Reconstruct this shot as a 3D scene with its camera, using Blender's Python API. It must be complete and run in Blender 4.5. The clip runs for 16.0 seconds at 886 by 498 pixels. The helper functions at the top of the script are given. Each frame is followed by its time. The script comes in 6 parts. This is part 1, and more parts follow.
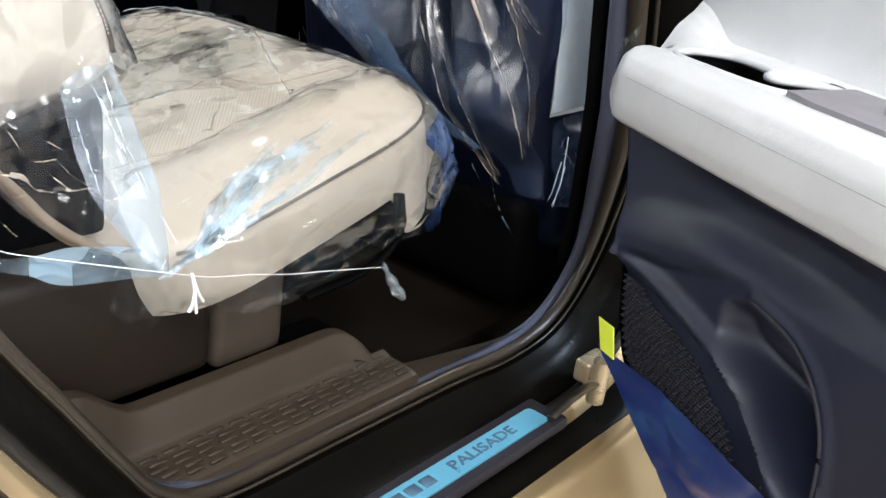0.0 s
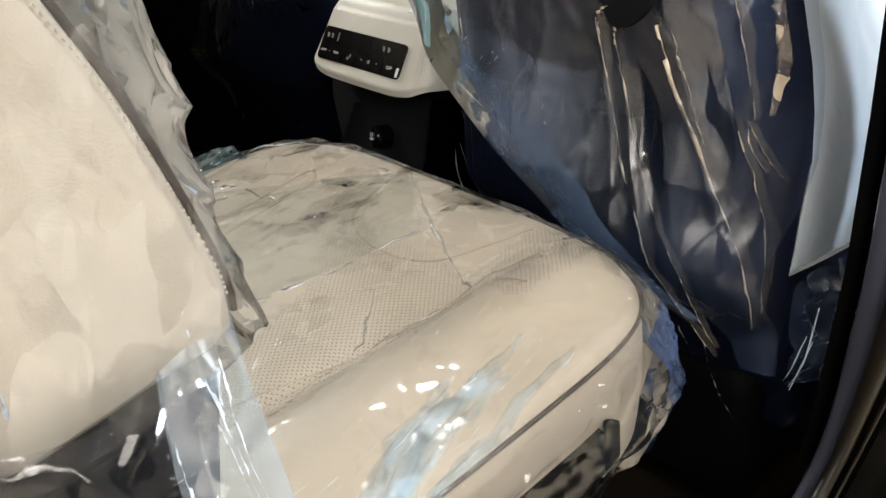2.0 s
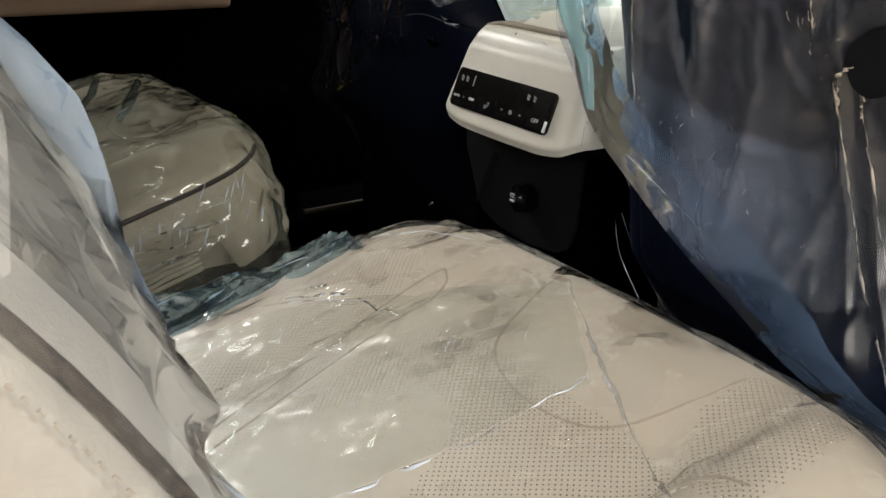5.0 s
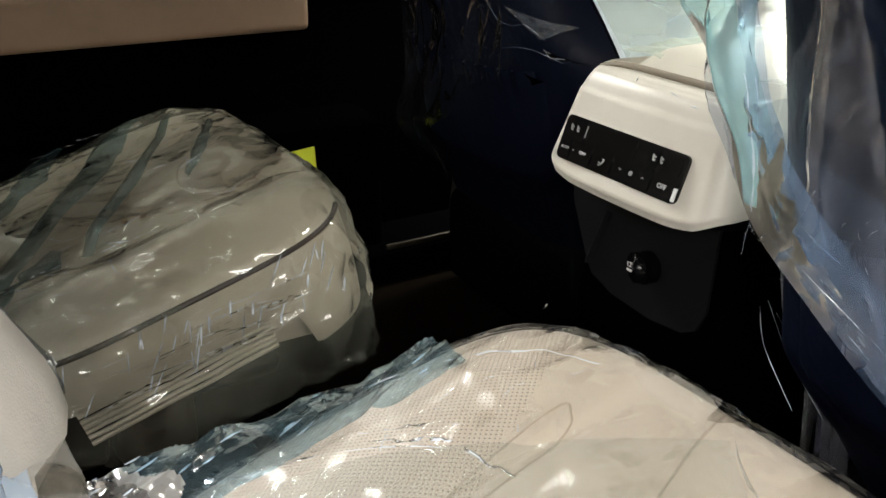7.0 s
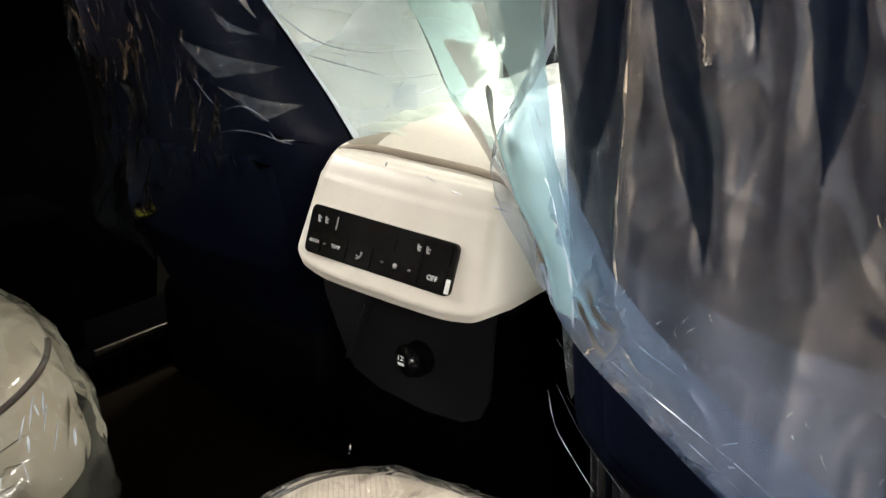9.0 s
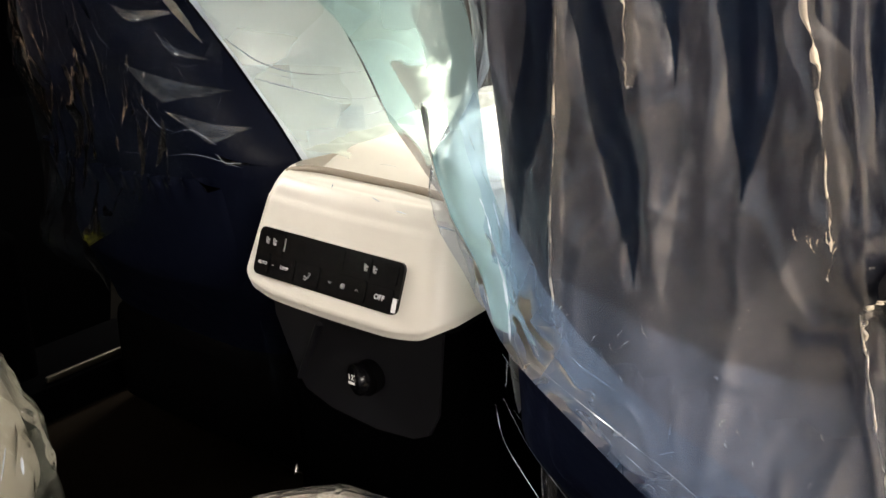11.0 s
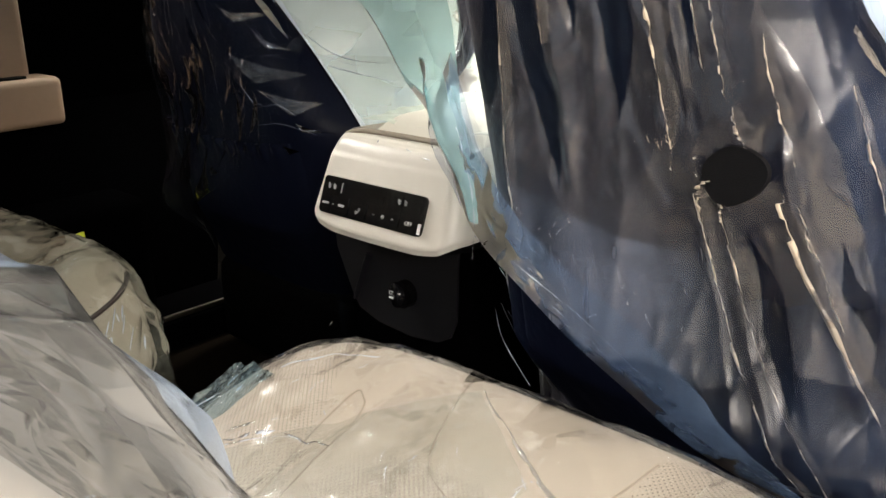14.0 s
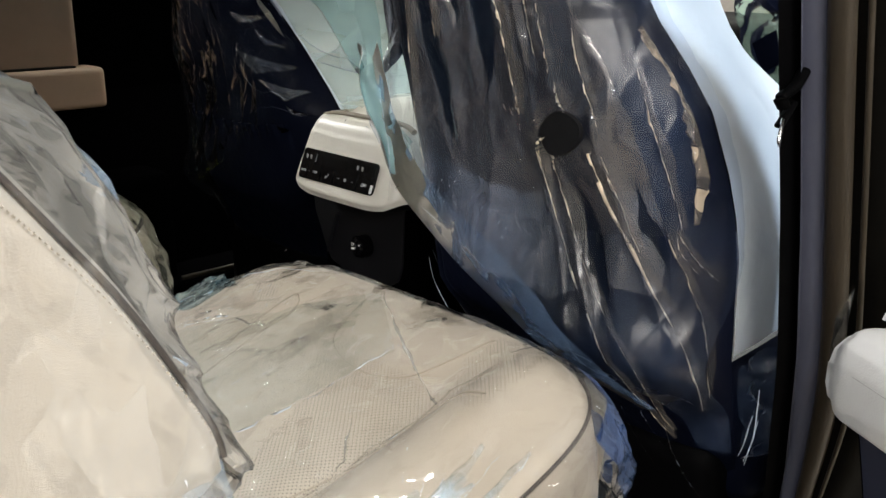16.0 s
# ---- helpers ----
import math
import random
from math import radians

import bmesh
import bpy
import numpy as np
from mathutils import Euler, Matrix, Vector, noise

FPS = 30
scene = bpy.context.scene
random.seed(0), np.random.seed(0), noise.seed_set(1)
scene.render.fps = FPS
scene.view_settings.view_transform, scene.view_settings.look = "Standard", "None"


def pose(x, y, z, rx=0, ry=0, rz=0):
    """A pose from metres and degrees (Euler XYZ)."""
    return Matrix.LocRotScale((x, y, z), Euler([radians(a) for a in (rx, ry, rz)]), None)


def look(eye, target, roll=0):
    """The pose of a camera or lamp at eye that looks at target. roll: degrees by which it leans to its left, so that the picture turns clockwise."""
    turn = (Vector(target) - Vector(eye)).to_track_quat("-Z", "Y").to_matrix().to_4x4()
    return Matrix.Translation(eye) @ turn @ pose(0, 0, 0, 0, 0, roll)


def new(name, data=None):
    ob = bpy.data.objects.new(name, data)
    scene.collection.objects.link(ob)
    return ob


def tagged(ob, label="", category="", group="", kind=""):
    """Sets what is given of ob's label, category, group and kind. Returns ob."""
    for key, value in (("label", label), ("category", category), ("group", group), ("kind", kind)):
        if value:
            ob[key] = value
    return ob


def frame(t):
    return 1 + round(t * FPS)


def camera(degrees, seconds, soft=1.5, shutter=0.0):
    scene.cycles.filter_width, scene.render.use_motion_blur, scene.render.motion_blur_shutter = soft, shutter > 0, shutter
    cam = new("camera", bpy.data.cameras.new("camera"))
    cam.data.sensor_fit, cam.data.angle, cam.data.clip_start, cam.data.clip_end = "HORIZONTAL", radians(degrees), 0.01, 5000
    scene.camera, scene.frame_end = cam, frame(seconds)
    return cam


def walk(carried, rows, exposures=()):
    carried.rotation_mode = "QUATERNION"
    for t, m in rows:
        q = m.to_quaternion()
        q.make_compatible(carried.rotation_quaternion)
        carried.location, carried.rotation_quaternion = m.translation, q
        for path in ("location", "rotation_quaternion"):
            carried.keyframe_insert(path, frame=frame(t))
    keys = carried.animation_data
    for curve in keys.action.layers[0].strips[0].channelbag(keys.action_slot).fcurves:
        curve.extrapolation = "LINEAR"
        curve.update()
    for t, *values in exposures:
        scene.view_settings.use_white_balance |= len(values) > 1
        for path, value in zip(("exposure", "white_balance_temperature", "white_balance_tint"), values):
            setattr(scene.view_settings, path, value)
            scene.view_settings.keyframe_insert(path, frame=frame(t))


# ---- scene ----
cam = camera(51.9, 16.0)
PATH = [
    (0, (-0.673, -0.554, 1.032), (0.803, 0.561, 0.27), 8.0),
    (0.1, (-0.65, -0.537, 1.032), (0.813, 0.605, 0.288), 7.3),
    (0.3, (-0.635, -0.483, 1.046), (0.839, 0.66, 0.324), 6.9),
    (0.5, (-0.617, -0.434, 1.069), (0.838, 0.723, 0.332), 6.6),
    (1, (-0.6, -0.365, 1.08), (0.812, 0.854, 0.359), 5.4),
    (1.5, (-0.57, -0.338, 1.081), (0.8, 0.93, 0.364), 4.9),
    (2, (-0.522, -0.321, 1.079), (0.781, 1.013, 0.357), 4.7),
    (2.5, (-0.488, -0.256, 1.084), (0.781, 1.107, 0.354), 5.3),
    (3, (-0.471, -0.188, 1.097), (0.802, 1.18, 0.383), 5.2),
    (3.5, (-0.474, -0.172, 1.107), (0.804, 1.194, 0.399), 4.8),
    (6, (-0.362, -0.109, 1.09), (0.568, 1.485, 0.318), 0.2),
    (6.5, (-0.365, -0.078, 1.107), (0.544, 1.519, 0.318), -0.0),
    (7, (-0.339, 0.002, 1.136), (0.601, 1.584, 0.353), 0.4),
    (7.5, (-0.311, 0.114, 1.145), (0.927, 1.498, 0.403), 3.2),
    (8, (-0.313, 0.143, 1.154), (1.079, 1.378, 0.42), 2.2),
    (8.5, (-0.319, 0.135, 1.159), (1.109, 1.326, 0.423), 1.0),
    (9, (-0.326, 0.125, 1.165), (1.146, 1.275, 0.451), 0.8),
    (11.5, (-0.324, 0.104, 1.172), (1.208, 1.198, 0.496), 0.3),
    (12, (-0.324, 0.101, 1.173), (1.216, 1.189, 0.506), 0.2),
    (12.5, (-0.325, 0.102, 1.175), (1.23, 1.173, 0.516), 0.2),
    (13, (-0.335, 0.077, 1.177), (1.217, 1.155, 0.523), -0.1),
    (13.5, (-0.377, -0.018, 1.183), (1.102, 1.159, 0.53), -1.5),
    (14, (-0.462, -0.119, 1.162), (0.932, 1.169, 0.531), -0.8),
    (14.5, (-0.519, -0.222, 1.164), (0.834, 1.115, 0.545), -0.9),
    (15, (-0.534, -0.339, 1.154), (0.802, 1.019, 0.544), -0.9),
    (15.5, (-0.553, -0.403, 1.154), (0.77, 0.964, 0.538), 0.2),
    (16, (-0.55, -0.393, 1.157), (0.778, 0.982, 0.569), 0.5),
]
walk(cam, [(t, look(eye, target, roll)) for t, eye, target, roll in PATH],
     exposures=[(0.0, 0.0, 5900, 10), (0.5, -0.14, 6300, 10), (1.0, -0.42, 6500, 10), (3.0, -0.48, 6600, 10), (6.0, -0.62, 6450, 10), (6.5, -0.56, 6450, 10), (7.0, -0.06, 6500, 10), (8.0, 0.2, 6550, 11), (9.0, 0.23, 6650, 12), (12.5, 0.32, 6850, 15), (13.5, 0.36, 6850, 15), (14.0, 0.0, 6700, 13), (14.5, -0.60, 6600, 10), (15.0, -0.52, 6450, 10), (16.0, -0.46, 6350, 10)])

# ---------------------------------------------------------------- light
world = bpy.data.worlds.new("hall_world")
scene.world = world
world.use_nodes = True
world.node_tree.nodes["Background"].inputs[0].default_value = (0.62, 0.72, 0.85, 1)
world.node_tree.nodes["Background"].inputs[1].default_value = 0.012


def area_lamp(name, eye, target, size_x, size_y, watts, color):
    data = bpy.data.lights.new(name, "AREA")
    data.shape, data.size, data.size_y, data.energy, data.color = "RECTANGLE", size_x, size_y, watts, color
    ob = new(name, data)
    ob.matrix_world = look(eye, target)
    return ob


# all lamps are out of view, assumed for the hall's light
area_lamp("unseen_hall_lamp", (-3.0, -3.8, 3.25), (-0.1, 0.3, 0.8), 2.4, 1.0, 245, (1.0, 0.95, 0.88))
area_lamp("unseen_hall_lamp", (-0.6, -4.4, 3.25), (0.0, 0.3, 0.7), 2.4, 1.0, 130, (1.0, 0.95, 0.88))
# next three added to brighten front bolster, sill and open door
area_lamp("unseen_hall_lamp", (1.6, -2.4, 3.25), (0.3, -0.3, 0.6), 0.6, 0.3, 170, (0.78, 0.89, 1.0))
area_lamp("unseen_hall_lamp", (-0.7, -1.6, 3.25), (-0.4, -0.5, 0.4), 0.6, 0.3, 80, (1.0, 0.95, 0.88))
area_lamp("unseen_hall_lamp", (-4.0, -1.0, 3.25), (0.0, -0.3, 0.8), 2.4, 1.0, 130, (0.96, 0.98, 1.0))
area_lamp("unseen_hall_lamp", (2.4, 0.8, 3.25), (0.9, 0.6, 0.6), 2.4, 1.0, 560, (1.0, 0.98, 0.86))
# added to light the hall behind the car for film reflections
area_lamp("unseen_hall_lamp", (-5.0, 1.6, 3.25), (-5.2, 1.4, 0.0), 2.4, 0.8, 260, (1.0, 0.88, 0.74))
# two added to brighten the seats from the far side
area_lamp("unseen_hall_lamp", (-0.6, 4.6, 3.25), (-0.1, 0.6, 0.85), 1.1, 0.35, 150, (1.0, 0.97, 0.91))
area_lamp("unseen_hall_lamp", (-0.6, 5.9, 2.2), (-0.1, 0.6, 0.85), 1.0, 0.35, 50, (1.0, 0.97, 0.91))
scene.view_settings.exposure = 0.0


# ---------------------------------------------------------------- materials
def nodes_of(name):
    m = bpy.data.materials.new(name)
    m.use_nodes = True
    nt = m.node_tree
    return m, nt, nt.nodes["Principled BSDF"]


def mixed(nt, fac, a, b):
    n = nt.nodes.new("ShaderNodeMix")
    n.data_type = "RGBA"
    nt.links.new(fac, n.inputs[0])
    n.inputs[6].default_value, n.inputs[7].default_value = (*a, 1), (*b, 1)
    return n.outputs[2]


def noise_tex(nt, scale, detail=4.0, rough=0.6, stretch=None):
    co = nt.nodes.new("ShaderNodeTexCoord")
    n = nt.nodes.new("ShaderNodeTexNoise")
    n.inputs["Scale"].default_value, n.inputs["Detail"].default_value, n.inputs["Roughness"].default_value = scale, detail, rough
    if stretch:
        mp = nt.nodes.new("ShaderNodeMapping")
        mp.inputs["Scale"].default_value = stretch
        nt.links.new(co.outputs["Object"], mp.inputs[0])
        nt.links.new(mp.outputs[0], n.inputs["Vector"])
    else:
        nt.links.new(co.outputs["Object"], n.inputs["Vector"])
    return n.outputs["Fac"]


def ramped(nt, fac, lo, hi):
    r = nt.nodes.new("ShaderNodeMapRange")
    r.inputs[1].default_value, r.inputs[2].default_value = lo, hi
    nt.links.new(fac, r.inputs[0])
    return r.outputs[0]


def bumped(nt, height, strength, distance, normal=None):
    b = nt.nodes.new("ShaderNodeBump")
    b.inputs["Strength"].default_value, b.inputs["Distance"].default_value = strength, distance
    nt.links.new(height, b.inputs["Height"])
    if normal:
        nt.links.new(normal, b.inputs["Normal"])
    return b.outputs[0]


def surface(name, color, dark=None, rough=0.5, metal=0.0, grain=300.0, grain_depth=0.0006, stain=9.0, stretch=None, coat=0.0, spec=0.5):
    """A plain surface with stains at one scale and a fine grain at another."""
    m, nt, p = nodes_of(name)
    dark = dark or tuple(0.82 * c for c in color)
    big = ramped(nt, noise_tex(nt, stain, 5.0, 0.65, stretch), 0.3, 0.72)
    nt.links.new(mixed(nt, big, dark, color), p.inputs["Base Color"])
    r = nt.nodes.new("ShaderNodeMapRange")
    r.inputs[3].default_value, r.inputs[4].default_value = max(0.02, rough - 0.08), min(1.0, rough + 0.1)
    nt.links.new(noise_tex(nt, stain * 6, 3.0), r.inputs[0])
    nt.links.new(r.outputs[0], p.inputs["Roughness"])
    nt.links.new(bumped(nt, noise_tex(nt, grain, 2.0), 0.5, grain_depth), p.inputs["Normal"])
    p.inputs["Metallic"].default_value = metal
    p.inputs["Coat Weight"].default_value = coat
    p.inputs["Specular IOR Level"].default_value = spec
    return m


def leather(name, color, perforated=False, spec=0.5, grain=1.0):
    m, nt, p = nodes_of(name)
    big = ramped(nt, noise_tex(nt, 7.0, 4.0), 0.3, 0.75)
    base = mixed(nt, big, tuple(0.86 * c for c in color), color)
    co = nt.nodes.new("ShaderNodeTexCoord")
    cells = nt.nodes.new("ShaderNodeTexVoronoi")
    cells.inputs["Scale"].default_value = 700.0
    nt.links.new(co.outputs["Object"], cells.inputs["Vector"])
    soft = bumped(nt, noise_tex(nt, 22.0, 3.0), 0.35, 0.006)
    normal = bumped(nt, cells.outputs["Distance"], 0.25 * grain, 0.0006, soft)
    if perforated:
        mp = nt.nodes.new("ShaderNodeMapping")
        mp.inputs["Rotation"].default_value = (0, 0, radians(45))
        nt.links.new(co.outputs["Object"], mp.inputs[0])
        holes = nt.nodes.new("ShaderNodeTexVoronoi")
        holes.voronoi_dimensions = "2D"
        holes.inputs["Scale"].default_value, holes.inputs["Randomness"].default_value = 300.0, 0.0
        nt.links.new(mp.outputs[0], holes.inputs["Vector"])
        hole = ramped(nt, holes.outputs["Distance"], 0.22, 0.13)
        mix = nt.nodes.new("ShaderNodeMix")
        mix.data_type = "RGBA"
        nt.links.new(hole, mix.inputs[0])
        nt.links.new(base, mix.inputs[6])
        mix.inputs[7].default_value = (0.085, 0.066, 0.05, 1)
        base = mix.outputs[2]
        normal = bumped(nt, holes.outputs["Distance"], 0.3, 0.001, normal)
    nt.links.new(base, p.inputs["Base Color"])
    nt.links.new(normal, p.inputs["Normal"])
    p.inputs["Roughness"].default_value = 0.42
    p.inputs["Specular IOR Level"].default_value = spec
    return m


def film(name, tint, haze, haze_color, crease_scale=16.0, crease=0.5, stretch=(1, 1, 1), rough=0.06, ior=1.55, glow=0.3, facet=0.18, patchy=1.0):
    """Thin clear sheet: transparent, glossy by Fresnel, with flat crumpled facets, soft folds and a little milky haze."""
    m = bpy.data.materials.new(name)
    m.use_nodes = True
    nt = m.node_tree
    nt.nodes.remove(nt.nodes["Principled BSDF"])
    out = nt.nodes["Material Output"]
    co = nt.nodes.new("ShaderNodeTexCoord")
    mp = nt.nodes.new("ShaderNodeMapping")
    mp.inputs["Scale"].default_value = stretch
    nt.links.new(co.outputs["Object"], mp.inputs[0])
    warp = nt.nodes.new("ShaderNodeTexNoise")
    warp.inputs["Scale"].default_value, warp.inputs["Detail"].default_value = crease_scale * 0.45, 2.0
    nt.links.new(mp.outputs[0], warp.inputs["Vector"])
    add = nt.nodes.new("ShaderNodeVectorMath")
    add.operation = "MULTIPLY_ADD"
    add.inputs[1].default_value = (1.6 / crease_scale,) * 3
    nt.links.new(warp.outputs["Color"], add.inputs[0])
    nt.links.new(mp.outputs[0], add.inputs[2])
    normal = bumped(nt, warp.outputs["Fac"], crease * 0.8, 0.10 / crease_scale)

    def facets(scale, strength, before):
        cell = nt.nodes.new("ShaderNodeTexVoronoi")
        cell.inputs["Scale"].default_value = scale
        nt.links.new(add.outputs[0], cell.inputs["Vector"])
        rel = nt.nodes.new("ShaderNodeVectorMath")
        rel.operation = "SUBTRACT"
        nt.links.new(add.outputs[0], rel.inputs[0])
        nt.links.new(cell.outputs["Position"], rel.inputs[1])
        tilt = nt.nodes.new("ShaderNodeVectorMath")
        tilt.operation = "SUBTRACT"
        tilt.inputs[1].default_value = (0.5, 0.5, 0.5)
        nt.links.new(cell.outputs["Color"], tilt.inputs[0])
        dot = nt.nodes.new("ShaderNodeVectorMath")
        dot.operation = "DOT_PRODUCT"
        nt.links.new(rel.outputs[0], dot.inputs[0])
        nt.links.new(tilt.outputs[0], dot.inputs[1])
        return bumped(nt, dot.outputs["Value"], strength, 1.0, before), cell

    normal, cell = facets(crease_scale, crease, normal)
    normal, _ = facets(crease_scale * 3.1, crease * 0.6, normal)
    clear = nt.nodes.new("ShaderNodeBsdfTransparent")
    clear.inputs[0].default_value = (*tint, 1)
    milk = nt.nodes.new("ShaderNodeBsdfDiffuse")
    milk.inputs[0].default_value = (*haze_color, 1)
    back = nt.nodes.new("ShaderNodeBsdfTranslucent")
    back.inputs[0].default_value = (*haze_color, 1)
    both = nt.nodes.new("ShaderNodeMixShader")
    both.inputs[0].default_value = glow
    nt.links.new(milk.outputs[0], both.inputs[1])
    nt.links.new(back.outputs[0], both.inputs[2])
    gloss = nt.nodes.new("ShaderNodeBsdfGlossy")
    gloss.inputs["Roughness"].default_value = rough
    nt.links.new(normal, gloss.inputs["Normal"])
    nt.links.new(normal, milk.inputs["Normal"])
    body = nt.nodes.new("ShaderNodeMixShader")
    patch = nt.nodes.new("ShaderNodeMapRange")
    patch.inputs[1].default_value, patch.inputs[2].default_value = 0.5 - 0.25 / patchy, 0.5 + 0.25 / patchy
    patch.inputs[3].default_value, patch.inputs[4].default_value = 0.3 / patchy * haze, (2.0 - 0.3 / patchy) * haze
    split = nt.nodes.new("ShaderNodeSeparateColor")
    nt.links.new(cell.outputs["Color"], split.inputs[0])
    half = nt.nodes.new("ShaderNodeMix")
    half.inputs[0].default_value = 1.0 - facet
    nt.links.new(split.outputs[1], half.inputs[2])
    nt.links.new(warp.outputs["Fac"], half.inputs[3])
    nt.links.new(half.outputs[0], patch.inputs[0])
    nt.links.new(patch.outputs[0], body.inputs[0])
    nt.links.new(clear.outputs[0], body.inputs[1])
    nt.links.new(both.outputs[0], body.inputs[2])
    fres = nt.nodes.new("ShaderNodeFresnel")
    fres.inputs[0].default_value = ior
    nt.links.new(normal, fres.inputs["Normal"])
    top = nt.nodes.new("ShaderNodeMixShader")
    nt.links.new(fres.outputs[0], top.inputs[0])
    nt.links.new(body.outputs[0], top.inputs[1])
    nt.links.new(gloss.outputs[0], top.inputs[2])
    nt.links.new(top.outputs[0], out.inputs[0])
    return m


CREAM = leather("cream_leather", (0.40, 0.357, 0.298))
CREAM_PERF = leather("perforated_cream_leather", (0.40, 0.357, 0.298), True)
CREAM_TRIM = surface("cream_plastic", (0.64, 0.615, 0.55), rough=0.38, grain=900, grain_depth=0.0003, stain=4)
WHITE_TRIM = leather("pale_door_leather", (0.54, 0.545, 0.55))
BOLSTER = leather("pale_bolster_leather", (0.66, 0.74, 0.82))
PILLAR_TRIM = surface("slate_pillar_trim", (0.052, 0.056, 0.082), rough=0.6, grain=1500, spec=0.3)
SEAL = surface("brown_rubber_seal", (0.030, 0.023, 0.015), rough=0.34, grain=500, spec=0.4)
PIPING = surface("dark_brown_piping", (0.03, 0.022, 0.018), rough=0.45)
STITCH = surface("pale_thread", (0.42, 0.37, 0.30), rough=0.8)
SEAM = surface("seam_thread", (0.30, 0.26, 0.21), rough=0.8)
NAVY = leather("navy_leather", (0.0035, 0.005, 0.013), spec=0.06, grain=0.01)
NAVY_PLASTIC = surface("navy_plastic", (0.012, 0.0145, 0.031), rough=0.42, grain=1400)
BLACK_PLASTIC = surface("black_plastic", (0.0012, 0.0012, 0.0014), rough=0.6, grain=1200, spec=0.03)
# darker copy of BLACK_PLASTIC: the shade on console and far trims is its colour
SHADED_BLACK = surface("shaded_black_trim", (0.0006, 0.0006, 0.0007), rough=0.9, grain=900, spec=0.0)
GLOSS_BLACK = surface("gloss_black_panel", (0.003, 0.003, 0.0035), rough=0.16, grain=50, grain_depth=0.0, spec=0.2)
SILL_PLASTIC = surface("brown_black_plastic", (0.036, 0.026, 0.017), rough=0.5, grain=900, spec=0.3)
RUBBER = surface("black_rubber", (0.011, 0.009, 0.007), rough=0.42, grain=500, spec=0.35)
# cream trim of the far door, browned to paint its shade
SHADED_CREAM = surface("cream_trim_in_shade", (0.26, 0.175, 0.115), rough=0.6, grain=900)
CARPET = surface("black_carpet", (0.0050, 0.0036, 0.0024), rough=0.95, grain=900, grain_depth=0.003, spec=0.02)
VALANCE = surface("brown_valance", (0.17, 0.125, 0.08), rough=0.6, grain=900)
GAP_TRIM = surface("gap_taupe", (0.22, 0.18, 0.13), rough=0.55, grain=1200)
DIM_PRINT = surface("grey_print", (0.30, 0.30, 0.30), rough=0.6)
DARK_TAUPE = surface("dark_brown_plastic", (0.012, 0.008, 0.005), rough=0.6, grain=1200, spec=0.2)
TAUPE = surface("taupe_plastic", (0.044, 0.033, 0.022), rough=0.55, grain=1200)
GREY_TRIM = surface("dark_grey_trim", (0.020, 0.019, 0.026), rough=0.6, grain=1500, spec=0.3)
HEADLINER = surface("grey_headliner", (0.35, 0.33, 0.31), rough=0.95, grain=800)
BODY_PAINT = surface("black_car_paint", (0.006, 0.0055, 0.005), rough=0.14, grain=30, grain_depth=0.0, coat=0.12, spec=0.2)
STEEL = surface("bare_steel", (0.25, 0.22, 0.18), rough=0.3, metal=1.0)
# dulled copy of BODY_PAINT with the jamb's shade put into the colour
JAMB_PAINT = surface("shaded_jamb_paint", (0.004, 0.0036, 0.003), rough=0.3, grain=200, spec=0.05)
BRONZE = surface("bronze_and_hall_reflection", (0.42, 0.31, 0.17), rough=0.2, metal=0.6, grain=30, grain_depth=0.0)
HINGE_PAINT = surface("bronze_hinge_paint", (0.46, 0.37, 0.24), rough=0.28, metal=0.45, grain=200)
CHROME = surface("chrome", (0.8, 0.8, 0.8), rough=0.12, metal=1.0, grain_depth=0.0)
BLUE_FILM = surface("light_blue_film", (0.11, 0.33, 0.48), rough=0.3, grain=60, grain_depth=0.001)
DEEP_BLUE_FILM = surface("deep_blue_film", (0.010, 0.018, 0.12), dark=(0.03, 0.05, 0.13), rough=0.16, grain=40, grain_depth=0.001, stain=5, stretch=(1, 1, 6))
YELLOW = surface("yellow_paper", (0.72, 0.82, 0.05), rough=0.8)
RED = surface("red_plastic", (0.65, 0.02, 0.02), rough=0.35)
PRINT = surface("white_print", (0.75, 0.75, 0.75), rough=0.6)
DARK_PRINT = surface("dark_print", (0.06, 0.12, 0.18), rough=0.6)
HALL_FLOOR = surface("beige_floor_tile", (0.50, 0.44, 0.36), rough=0.25, grain=30)
HALL_WALL = surface("pale_wall_paint", (0.62, 0.60, 0.57), rough=0.8)

FILM_SEAT = film("clear_film", (0.965, 0.965, 0.955), 0.065, (0.92, 0.91, 0.88), 20.0, 0.40, ior=1.6, rough=0.08, facet=0.4)
# haze that varies by facet paints in the hall's reflected patches
FILM_BACK = film("shiny_film", (0.97, 0.965, 0.955), 0.10, (0.94, 0.89, 0.80), 30.0, 0.42, (1.3, 1, 0.7), ior=1.75, rough=0.15, facet=0.6, patchy=1.4)
FILM_FRONT = film("wrinkled_blue_film", (0.80, 0.88, 0.96), 0.30, (0.56, 0.70, 0.88), 16.0, 0.30, ior=1.5, rough=0.2, facet=0.05, patchy=1.9)
FILM_SIDE = film("taut_clear_film", (0.96, 0.965, 0.97), 0.016, (0.75, 0.84, 0.95), 26.0, 0.4, ior=1.6, rough=0.07)
FILM_APRON = film("loose_blue_film", (0.46, 0.58, 0.86), 0.14, (0.12, 0.26, 0.70), 24.0, 0.6, ior=1.6)
FILM_CRUMPLE = film("crumpled_shiny_film", (0.90, 0.92, 0.88), 0.10, (0.74, 0.78, 0.66), 18.0, 0.55, ior=1.75)
